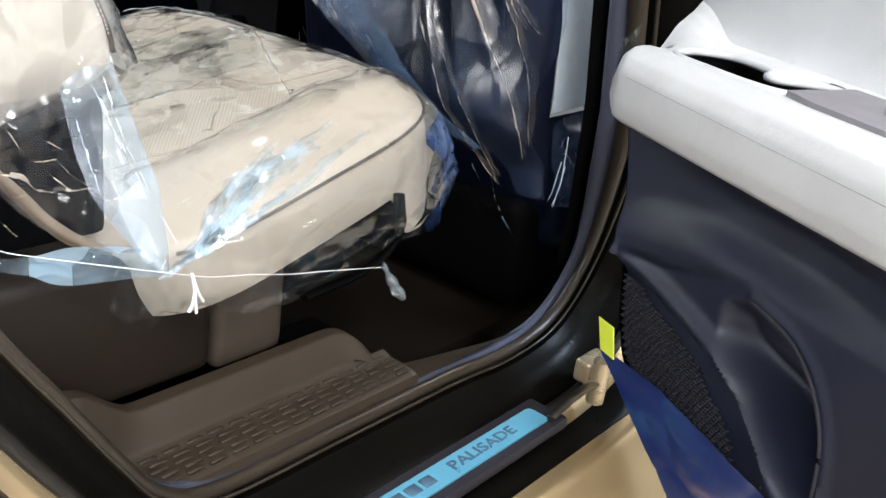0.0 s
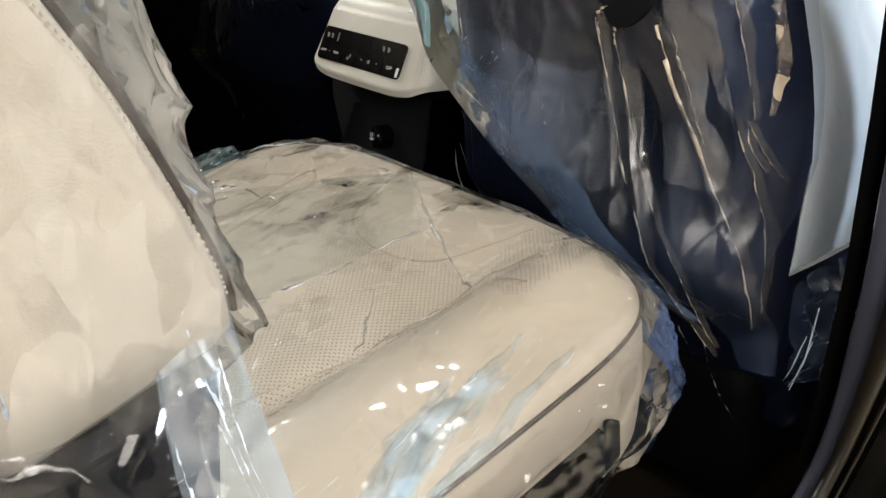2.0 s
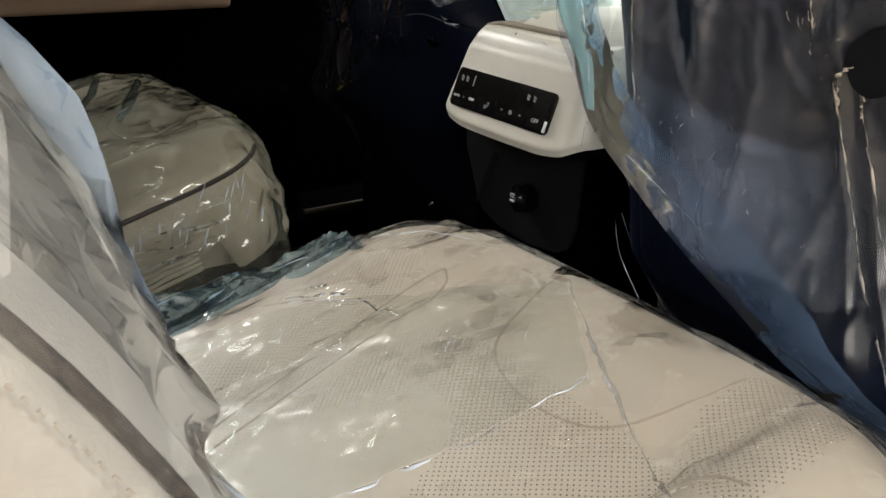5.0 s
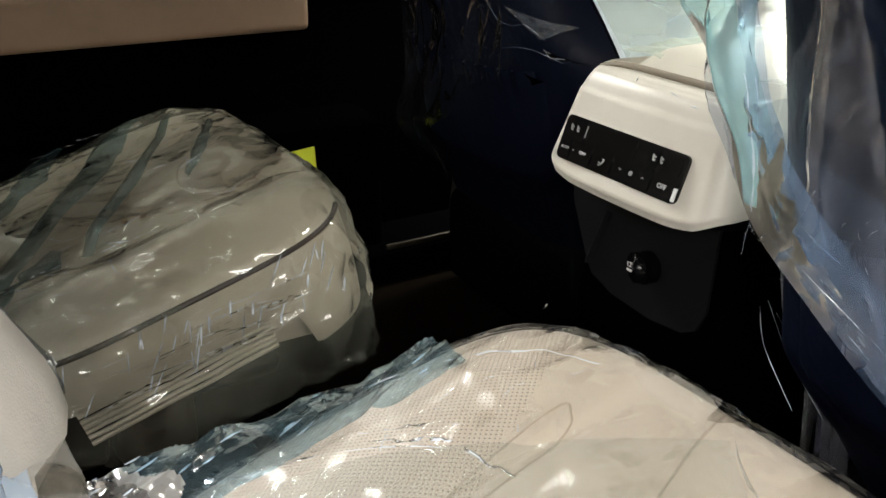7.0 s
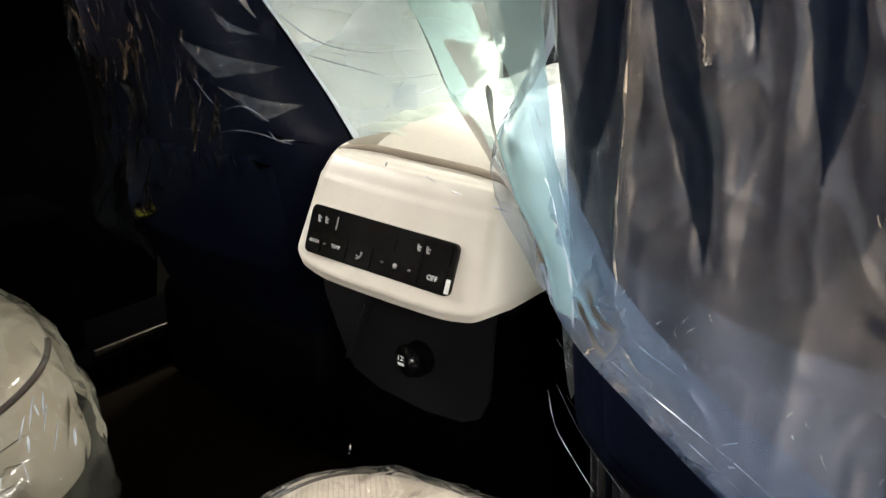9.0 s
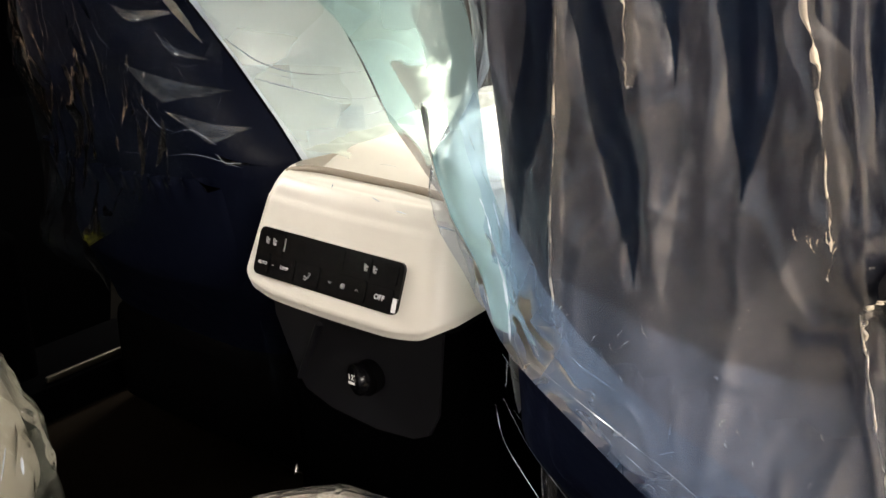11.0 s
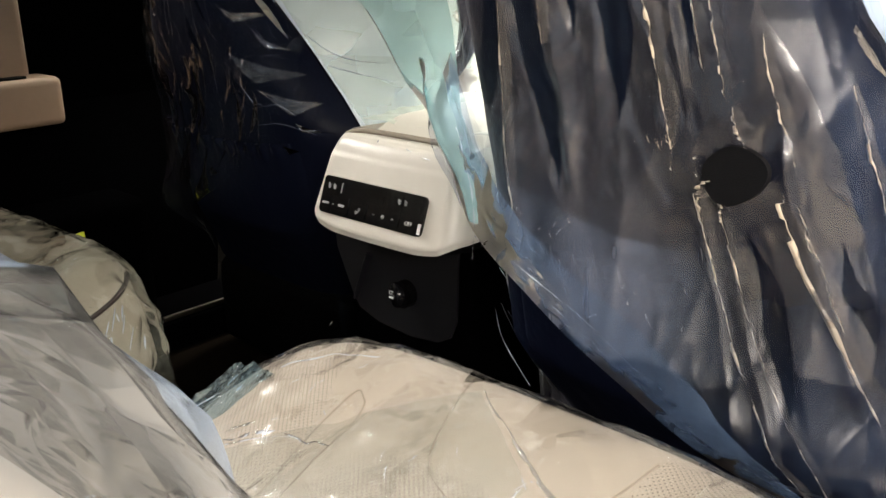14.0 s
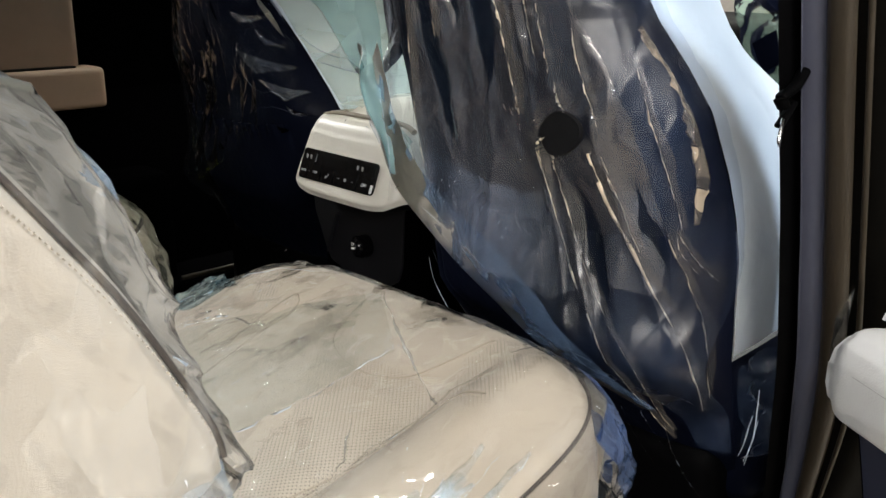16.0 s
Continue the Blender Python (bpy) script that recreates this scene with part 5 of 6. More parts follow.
def front_seat(mirror, shift):
    m = Matrix.Translation((shift, 0, 0)) @ (Matrix(((1, 0, 0, 0), (0, -1, 0, 1.222), (0, 0, 1, 0), (0, 0, 0, 1))) if mirror else Matrix())

    def put(name, bm, material, parent, label=""):
        bmesh.ops.transform(bm, matrix=m, verts=bm.verts)
        return part(name, bm, material, parent, label)

    pinch = 0.75 if mirror else 0.0
    seat = thing("front_seat", "front seat with navy back and pale bolsters under film", "car seat", "front seats")
    put("back_panel", grid(40, 60, lambda u, v: back_panel(u, 0.62 + 0.78 * v, pinch)), NAVY, seat, "navy leather back")

    def pocket(u, v):
        z = 0.905 - 0.22 * v
        p = back_panel(0.10 + 0.76 * u, z, pinch)
        ruffle = 0.006 * math.sin(u * 70 + 2 * math.sin(u * 9)) * math.exp(-v * 22)
        p.x -= 0.012 * math.sin(math.pi * u) ** 0.4 * (1 - 0.8 * v) + 0.002 + ruffle
        p.z += 0.010 * (2 * u - 1) ** 2
        return p
    put("map_pocket", grid(90, 30, pocket), NAVY, seat, "elastic map pocket")

    def side(s):
        def bolster(u, v):
            z = 0.777 + 0.60 * v
            e = back_panel(0.0 if s < 0 else 1.0, z, pinch)
            if s < 0 and not mirror:
                long = table([(0.97, 0.28), (1.00, 0.20), (1.037, 0.15), (1.068, 0.12), (1.11, 0.13), (1.3, 0.16)], z)
                soft = 0.004 * ridge(Vector((e.x + u * 0.2, z, 2.0)), 9.0, 3.0) - 0.006 * math.sin(math.pi * u)
                return Vector((e.x + 0.003 + long * u, e.y + 0.010 * u + soft * step(0.0, 0.15, u), z + 0.010 * u))
            a = u * 2.6
            return Vector((e.x + 0.004 + 0.235 * u, e.y + s * 0.045 * math.sin(a) * (0.7 + 0.3 * math.sin(math.pi * v)) + (pinch * max(0.0, z - 0.93) * u if s > 0 else 0.0), z + 0.012 * u - 0.05 * u * (v < 0.02)))
        return bolster
    for s in (-1, 1):
        put("side_bolster", grid(40, 60, side(s)), BOLSTER, seat, "pale leather bolster")

    def lower_side(u, v):
        z = 0.655 + 0.118 * v
        e = back_panel(0.0, z, pinch)
        return Vector((e.x + 0.28 * u, e.y - 0.030 * math.sin(math.pi * min(1.0, u * 2.2) * 0.5) * math.sin(math.pi * (0.15 + 0.8 * v)) + 0.02 * u, z - 0.012 * (1 - v) * math.sin(math.pi * u)))
    put("lower_side", grid(30, 16, lower_side), NAVY, seat, "navy lower seat side")
    put("cushion", box(0.30, 0.85, 0.0, 0.44, 0.58, 0.74, 0.04, 4), NAVY, seat)
    put("frame", box(0.26, 0.45, 0.03, 0.42, 0.50, 0.66, 0.03, 3), BLACK_PLASTIC, seat)
    put("core", box(0.30, 0.46, 0.17, 0.40, 0.70, 1.30, 0.05, 3), NAVY, seat)

    wrap = thing("seat_film", "clear bluish film hanging in folds over the front seat back", "plastic film", "seat films")

    def line_y(line, z):
        """Where a fold line crosses height z, and how far inside its ends that is."""
        if not line[-1][1] <= z <= line[0][1]:
            return None, 0.0
        for (a, p), (b, q) in zip(line, line[1:]):
            if q <= z <= p:
                return lerp(b, a, (z - q) / max(1e-6, p - q)), min(line[0][1] - z, z - line[-1][1])

    # ridges that run down the sheet: (y, z) from top to bottom, half width, height
    folds = [([(0.205, 1.16), (0.178, 0.991), (0.168, 0.93), (0.15, 0.858), (0.116, 0.764), (0.09, 0.72)], 0.0045, 0.007),
             ([(0.162, 0.987), (0.149, 0.933), (0.134, 0.875), (0.108, 0.804), (0.076, 0.725)], 0.004, 0.006),
             ([(0.122, 1.05), (0.112, 0.992), (0.09, 0.921), (0.06, 0.848), (0.039, 0.78), (0.03, 0.717)], 0.006, 0.009),
             ([(0.092, 1.085), (0.087, 1.073), (0.069, 1.024), (0.054, 0.972), (0.037, 0.898), (0.028, 0.807)], 0.005, 0.008),
             ([(0.225, 1.20), (0.217, 1.147), (0.21, 1.109), (0.201, 1.069), (0.191, 1.025), (0.181, 0.992)], 0.005, 0.007),
             ([(0.352, 1.25), (0.348, 1.141), (0.348, 1.046), (0.347, 0.975)], 0.006, 0.008), ([(0.312, 1.25), (0.303, 1.12), (0.292, 1.04), (0.28, 0.95)], 0.008, 0.006),
             ([(0.268, 1.25), (0.262, 1.13), (0.262, 1.03), (0.25, 0.93)], 0.010, 0.006), ([(0.40, 1.30), (0.392, 1.095), (0.376, 1.03)], 0.007, 0.010)]
    # tucks where the sheet dips and its haze is thinner
    tucks = [([(0.362, 1.30), (0.358, 1.123), (0.366, 1.078), (0.379, 1.03), (0.37, 0.985)], 0.010), ([(0.338, 1.30), (0.333, 1.142), (0.322, 1.098), (0.31, 1.042), (0.298, 0.97)], 0.010),
             ([(0.296, 1.30), (0.29, 1.144), (0.284, 1.122), (0.278, 1.088)], 0.007), ([(0.255, 1.30), (0.251, 1.145), (0.243, 1.106), (0.240, 1.03)], 0.013), ([(0.194, 1.16), (0.191, 1.121), (0.182, 1.075)], 0.006),
             ([(0.141, 0.97), (0.135, 0.95), (0.118, 0.88), (0.095, 0.81)], 0.008), ([(0.082, 0.97), (0.072, 0.93), (0.05, 0.87)], 0.009)]

    def film_point(y, z):
        y0, y1 = table(EDGE_Y, z), back_panel(1.0, z, pinch).y
        return back_panel(min(1.0, max(0.0, (y - y0) / (y1 - y0))), z, pinch) - Vector((0.014, 0, 0))

    def flat_film(u, v):
        z = 0.665 + 0.75 * v
        uu = 1.16 * u - 0.06
        full = back_panel(1.0, z, pinch).y - back_panel(0.0, z).y
        uu *= min(1.0, (table(FILM_Y, z) - back_panel(0.0, z).y) / full)
        return uu, back_panel(min(1.0, max(0.0, uu)), z, pinch)

    def hang(u, v):
        uu, p = flat_film(u, v)
        z = p.z
        over = max(0.0, -uu) + max(0.0, uu - 1)
        wob = 0.004 * noise.noise(Vector((p.y * 16, 3, z * 14)))
        f = 0.0
        for k, (line, w, h) in enumerate(folds):
            y, inside = line_y(line, z)
            if y is not None:
                f += h * math.exp(-abs((p.y + wob - y) / w) ** 1.4) * step(0.0, 0.03, inside) * (0.6 + 0.5 * noise.noise(Vector((k * 3.7, 1, z * 9))))
        for line, w in tucks:
            y, inside = line_y(line, z)
            if y is not None:
                f -= 0.004 * math.exp(-abs((p.y + wob - y) / w) ** 4) * step(0.0, 0.03, inside)
        f += 0.004 * ridge(Vector((p.x, p.y * 1.4, z * 0.45)), 15.0, 4.0) + 0.002 * ridge(Vector((p.x, p.y, z * 0.6)), 34.0, 9.0)
        f *= 0.35 + 0.65 * step(0.70, 0.86, z - 0.15 * step(0.15, 0.0, p.y))
        gap = (table(FILM_Y, z) - p.y) / 0.16
        p.x = lerp(p.x, min(p.x, 0.137 + 0.28 * max(0.0, 0.79 - z)), math.exp(-gap * gap) * step(1.12, 1.0, z) * step(0.70, 0.82, z))
        p.x -= 0.010 + f
        p.x += over * 0.5
        p.y += (0.10 * max(0.0, uu - 1) - 0.10 * max(0.0, -uu))
        return p

    def film_kind(u, v):
        uu, p = flat_film(u, v)
        wob = 0.006 * noise.noise(Vector((p.y * 22, 3, p.z * 11))) + 0.0015 * noise.noise(Vector((p.y * 40, 5, p.z * 26)))
        for line, w in tucks:
            y, inside = line_y(line, p.z)
            if y is not None and abs(p.y + wob - y) < w * step(-0.002, 0.07, inside):
                return 2
        edge = 0.942 + 0.28 * max(0.0, p.y - 0.25) + 0.2 * max(0.0, 0.19 - p.y) ** 1.2
        if p.y < table(EDGE_Y, p.z) + 0.040 + 0.6 * wob:
            return 1
        if p.z + wob < edge:
            return 3 if p.z > 0.845 - 0.12 * (p.y - 0.2) + 3 * wob else 1
        return 0
    put("sheet", grid(360, 150, hang, index=film_kind) if mirror else grid(440, 400, hang, index=film_kind), [FILM_FAR] * 4 if mirror else [FILM_DARK, FILM_LOW, FILM_THIN_HAZE, FILM_POCKET], wrap)

    # folded edge beside the aisle: a loose veil, its creases with painted brightness
    low = smooth_path([(0.136, 0.425, 1.03), (0.130, 0.403, 0.992), (0.130, 0.386, 0.945), (0.128, 0.362, 0.917), (0.126, 0.317, 0.888), (0.128, 0.268, 0.855), (0.134, 0.213, 0.822), (0.140, 0.166, 0.794), (0.165, 0.115, 0.762), (0.20, 0.07, 0.73)], 90)
    high = smooth_path([(0.126, 0.395, 1.08), (0.122, 0.365, 1.012), (0.118, 0.335, 0.972), (0.114, 0.305, 0.948), (0.116, 0.265, 0.920), (0.120, 0.215, 0.892), (0.128, 0.160, 0.850), (0.140, 0.128, 0.812), (0.167, 0.095, 0.772), (0.20, 0.055, 0.735)], 90)

    def veil(u, v):
        k = round(u * 89)
        q = lerp(low[k], high[k], v)
        wave = (0.004 * ridge(Vector((q.x, q.y + q.z, q.y * 0.4)), 18.0, 6.0) + 0.0008 * ridge(q, 52.0, 2.0)) * math.sin(math.pi * v)
        return q + Vector((-0.019 - wave, 0.004 * noise.noise(Vector((q.y * 40, q.z * 40, 1))) * v, 0))

    def wire(name, pts, r, material):
        n = max(16, len(pts) * 8)
        path = [p + Vector((0.0004 * noise.noise(p * 70), 0.0005 * noise.noise(p * 55 + Vector((3, 1, 0))), 0)) for p in smooth_path(pts, n)]
        put(name, tube(path, lambda t: r * (0.35 + 0.65 * math.sin(math.pi * min(1.0, 0.06 + 0.9 * t)) ** 0.5) * (0.75 + 0.6 * abs(noise.noise(Vector((t * 7, r * 900, pts[0][1] * 40))))), 6, flat=0.22), material, wrap)

    def pleat(line, wide, seed, broken=0.2):
        """A standing fold that runs down the sheet: a thin uneven crest and the slope beside it, both with painted
        sheen.
        """
        crest = [film_point(y, z) + Vector((-0.010, 0, 0)) for y, z in line]
        put("fold", crinkle(crest, 0.75 * wide, (0, 1, 0), seed, 90, broken, Vector((-0.5, 0, 0))), FILM_CREASE_GLINT, wrap)
        path = smooth_path([film_point(y, z) for y, z in line], 60)

        def slope(u, v):
            w = 2.6 * wide * math.sin(math.pi * (0.03 + 0.94 * u)) ** 0.8 * (0.7 + 0.8 * noise.noise(Vector((u * 6, seed * 1.9, 2))))
            return path[round(u * 59)] + Vector((-0.0095 + 0.006 * v, -v * w, 0))
        put("fold_side", grid(60, 4, slope), FILM_SLOPE, wrap)

    if not mirror:
        put("edge_veil", grid(90, 36, veil), FILM_STRIPE, wrap, "pale blue folded film edge")
        for k, (pts, wide) in enumerate((([(0.122, 0.420, 1.046), (0.118, 0.391, 1.016), (0.112, 0.379, 0.995), (0.108, 0.366, 0.966), (0.104, 0.360, 0.942), (0.102, 0.361, 0.911)], 0.0028), ([(0.120, 0.405, 1.06), (0.119, 0.385, 1.02), (0.113, 0.368, 0.985)], 0.0016),
                                       ([(0.105, 0.345, 0.930), (0.108, 0.305, 0.908), (0.113, 0.268, 0.888), (0.116, 0.238, 0.870)], 0.0040), ([(0.110, 0.330, 0.914), (0.115, 0.290, 0.886), (0.120, 0.250, 0.860), (0.126, 0.200, 0.828)], 0.0022),
                                       ([(0.118, 0.240, 0.868), (0.121, 0.215, 0.851), (0.124, 0.19, 0.836)], 0.0030), ([(0.108, 0.335, 0.948), (0.110, 0.318, 0.935), (0.112, 0.296, 0.925)], 0.0018), ([(0.104, 0.362, 0.935), (0.103, 0.352, 0.925), (0.104, 0.345, 0.930)], 0.0022))):
            put("edge_glint", crinkle([Vector(p) - Vector((0.013, 0.004, 0)) for p in pts], wide, (0, 0.8, 0.6), 2.0 + k, 80, 0.22), FILM_GLINT, wrap)
        for k, (line, wide) in enumerate((([(0.178, 0.991), (0.168, 0.93), (0.15, 0.858), (0.125, 0.79), (0.116, 0.764)], 0.0060), ([(0.116, 0.766), (0.09, 0.72), (0.062, 0.678)], 0.0035), ([(0.162, 0.987), (0.149, 0.933), (0.134, 0.875), (0.108, 0.804)], 0.0045),
                           ([(0.108, 0.806), (0.076, 0.725), (0.06, 0.69)], 0.003), ([(0.117, 1.0), (0.112, 0.972), (0.09, 0.921), (0.06, 0.848), (0.039, 0.78), (0.032, 0.722)], 0.0080), ([(0.106, 0.992), (0.096, 0.963), (0.086, 0.934), (0.074, 0.900)], 0.005),
                           ([(0.087, 1.073), (0.069, 1.024), (0.054, 0.972), (0.042, 0.925)], 0.0035), ([(0.053, 0.921), (0.037, 0.868), (0.028, 0.811), (0.026, 0.74)], 0.004), ([(0.046, 0.924), (0.036, 0.902), (0.028, 0.886), (0.020, 0.872)], 0.0028), ([(0.046, 0.924), (0.043, 0.905), (0.036, 0.890), (0.031, 0.880)], 0.0022),
                           ([(0.135, 1.107), (0.128, 1.08), (0.118, 1.049), (0.108, 1.02)], 0.003), ([(0.150, 1.058), (0.146, 1.040), (0.140, 1.030)], 0.004), ([(0.226, 1.18), (0.221, 1.146), (0.214, 1.122), (0.211, 1.101), (0.205, 1.077), (0.2, 1.045), (0.196, 1.022)], 0.0065),
                           ([(0.174, 0.966), (0.177, 0.983), (0.173, 0.998), (0.166, 1.003)], 0.0065), ([(0.159, 0.971), (0.159, 0.985), (0.157, 0.992)], 0.0045), ([(0.343, 1.16), (0.345, 1.08), (0.352, 1.009), (0.356, 0.96), (0.358, 0.912)], 0.0035), ([(0.305, 1.16), (0.304, 1.115), (0.302, 1.091)], 0.003),
                           ([(0.185, 1.16), (0.178, 1.12), (0.170, 1.08)], 0.0028), ([(0.168, 1.13), (0.160, 1.09), (0.154, 1.06)], 0.0025))):
            pleat(line, wide, 1.0 + 1.37 * k, 0.0 if wide > 0.004 else 0.15)
        # short painted glints where the folds meet
        glints = random.Random(31)
        for k in range(26):
            y, z = ((glints.gauss(0.200, 0.010), glints.gauss(1.024, 0.008)), (glints.gauss(0.33, 0.02), glints.gauss(0.930, 0.012)), (glints.gauss(0.24, 0.03), glints.gauss(0.885, 0.012)))[k % 3]
            d, n = glints.uniform(0.9, 2.6), glints.uniform(0.003, 0.012)
            line = [(y + n * q * math.cos(d + 0.4 * q), z + n * q * math.sin(d)) for q in (-0.5, 0.0, 0.5)]
            put("glint", crinkle([film_point(a, b) + Vector((-0.011, 0, 0)) for a, b in line], glints.uniform(0.0005, 0.0011), (0, math.sin(d), -math.cos(d)), k + 0.3, 10, 0.3), FILM_CREASE_GLINT, wrap)
        # crumpled fold beside the hook, the hall's beige reflection painted as haze
        left = smooth_path([(0, *p) for p in ((0.084, 1.105), (0.071, 1.080), (0.058, 1.050), (0.047, 1.012), (0.039, 0.978), (0.033, 0.932))], 60)
        right = smooth_path([(0, *p) for p in ((0.068, 1.110), (0.050, 1.085), (0.040, 1.058), (0.034, 1.018), (0.031, 0.980), (0.031, 0.930))], 60)

        def crumple(u, v):
            k = round(v * 59)
            y, z = lerp(left[k].y, right[k].y, u), lerp(left[k].z, right[k].z, u)
            y += 0.004 * (u - 0.5) * noise.noise(Vector((v * 30, u, 7)))
            q = Vector((y, z, 0.4))
            return film_point(y, z) + Vector((-0.014 - 0.009 * ridge(q, 55.0, 2.0) * math.sin(math.pi * min(1.0, 0.1 + 0.8 * u)) - 0.006 * math.sin(math.pi * u), 0, 0))
        put("crumpled_fold", grid(24, 60, crumple), FILM_REFLECTION, wrap, "crumpled film fold with the hall's beige reflection painted in")
        for line in ([(-0.002, 0.664), (-0.014, 0.699), (-0.022, 0.762)], [(-0.004, 0.692), (-0.014, 0.728)], [(-0.003, 0.660), (-0.020, 0.724)], [(0.004, 0.668), (-0.004, 0.69), (-0.010, 0.715)]):
            wire("crease", [Vector((0.250 + 0.25 * (0.74 - z), y, z)) for y, z in line], 0.0007, FILM_GLINT)
        for line in ([(0.458, 0.837), (0.421, 0.799), (0.389, 0.775)], [(0.463, 0.789), (0.452, 0.755), (0.414, 0.711)], [(0.455, 0.797), (0.428, 0.759), (0.384, 0.719)], [(0.449, 0.82), (0.371, 0.788), (0.32, 0.748)], [(0.445, 0.79), (0.40, 0.745), (0.36, 0.72)]):
            wire("crease", [Vector((0.25, y, z)) for y, z in line], 0.0007, FILM_GLINT)

        # light streaks painted on the lower folds
        streaks = random.Random(8)
        for k in range(13):
            y, z = 0.462 - 0.030 * k + streaks.uniform(-0.008, 0.008), 0.845 - 0.013 * k + streaks.uniform(-0.012, 0.012)
            n = streaks.uniform(0.05, 0.11)
            put("crease", crinkle([(0.246 + 0.25 * max(0.0, 0.74 - z), y, z), (0.250, y - 0.34 * n, z - 0.55 * n), (0.256, y - 0.75 * n, z - n)], streaks.uniform(0.0008, 0.0022), (0, 1, -0.5), 3.7 * k, 50, 0.15), FILM_GLINT, wrap)

    def wedge(a, b, c):
        """A pointed fold: a sharp crease from a to b, from which the film slopes back to c."""
        a, b, c = (film_point(y, z) for y, z in (a, b, c))

        def at(u, v):
            p = lerp(lerp(a, b, u), lerp(a, lerp(b, c, 0.75), u) * 0.35 + c * 0.65, v) if v else lerp(a, b, u)
            out = 0.012 * (1 - v) * math.sin(math.pi * (0.1 + 0.85 * u)) + 0.003 + 0.002 * noise.noise(p * 60)
            return p + Vector((-out, 0, 0.003 * noise.noise(p * 35)))
        put("fold", grid(24, 14, at), FILM_WEDGE, wrap)

    if mirror:
        for a, b, c in (((0.317, 1.033), (0.388, 1.003), (0.342, 0.994)), ((0.354, 0.987), (0.413, 0.966), (0.388, 0.952)), ((0.302, 1.089), (0.335, 1.078), (0.312, 1.072)), ((0.329, 1.066), (0.365, 1.034), (0.345, 1.040)), ((0.398, 0.945), (0.437, 0.931), (0.405, 0.932)),
                        ((0.317, 1.02), (0.342, 0.955), (0.325, 0.97)), ((0.270, 1.12), (0.305, 1.045), (0.285, 1.06)), ((0.25, 1.08), (0.275, 1.02), (0.26, 1.03)), ((0.37, 0.93), (0.40, 0.905), (0.38, 0.90)), ((0.340, 1.12), (0.385, 1.05), (0.375, 1.07))):
            wedge(a, b, c)
        wild = random.Random(5)
        for k in range(5):
            y, z = wild.uniform(0.16, 0.40), wild.uniform(0.93, 1.22)
            d, n = wild.uniform(-0.5, 0.9), wild.uniform(0.03, 0.08)
            line = [(y + n * s * math.cos(d), z - n * s * math.sin(d) + 0.006 * math.sin(s * 5 + k)) for s in (-0.5, 0.0, 0.5)]
            wire("crease", [film_point(a, b) - Vector((0.006, 0, 0)) for a, b in line], wild.uniform(0.0004, 0.0007), FILM_GLINT)

    def skirt(u, v):
        z = 0.52 + 0.46 * v
        y = 0.468 - 0.11 * u
        x = 0.215 + 0.10 * (1 - u) + 0.14 * (0.9 - z) * (z < 0.9)
        return Vector((x - 0.012 * math.sin(u * 30 + 3 * noise.noise(Vector((u * 5, z * 6, 1)))) * (1 - 0.4 * v), y, z))
    put("skirt", grid(70, 50, skirt), FILM_FAR if mirror else FILM_DARK, wrap)

    def side_bag(u, v):
        q = lower_side(u, v)
        return q + Vector((0, -0.006 - 0.010 * ridge(Vector((q.x + 0.8 * q.z, q.z, 1.0)), 24.0, 3.0), 0))
    if not mirror:
        put("side_bag", grid(60, 30, side_bag), FILM_LOW, wrap)
        for k in range(13):
            u, v = 0.10 + 0.028 * (k % 7), 0.10 + 0.10 * (k % 4)
            pts = [lower_side(u + 0.030 * q, v + 0.15 * q) + Vector((0, -0.020, 0)) for q in range(4)]
            put("crease", crinkle(pts, 0.0022 + 0.0016 * (k % 3), (0.8, 0, -0.6), 4.1 * k, 50, 0.2), FILM_GLINT, wrap)

    def inner(u, v):
        q = side(1)(u, v)
        return q + Vector((0, 0.006 + 0.008 * ridge(Vector((q.x, q.z, 1.0)), 7.0, 2.0), 0))
    put("inner_side", grid(50, 50, inner), FILM_GREEN, wrap)

    far_edge = smooth_path([(0.247, 0.490, 0.939), (0.209, 0.490, 0.979), (0.172, 0.490, 1.019), (0.142, 0.490, 1.055), (0.105, 0.490, 1.108), (0.073, 0.490, 1.137), (0.00, 0.490, 1.23)], 50)
    near_edge = smooth_path([(0.120, 0.345, 0.935), (0.122, 0.350, 0.965), (0.124, 0.375, 1.01), (0.126, 0.392, 1.05), (0.120, 0.402, 1.10), (0.112, 0.41, 1.16), (0.104, 0.42, 1.25)], 50)

    def tent(u, v):
        k = round(v * 49)
        q = lerp(far_edge[k], near_edge[k], u)
        bow = 0.034 * step(0.45, 0.80, u) * (1 - 0.6 * step(0.80, 1.0, u)) * step(1.10, 1.02, q.z)
        return q + Vector((-bow - 0.004 * ridge(Vector((q.x, q.y * 1.5, q.z * 0.6)), 9.0, 5.0), 0.010 * math.sin(u * 3.1), 0))
    if not mirror:
        put("loose_side", grid(50, 50, tent), FILM_TEAL, wrap)

    return seat


front_seat(False, 0.0)
front_seat(True, 0.11)

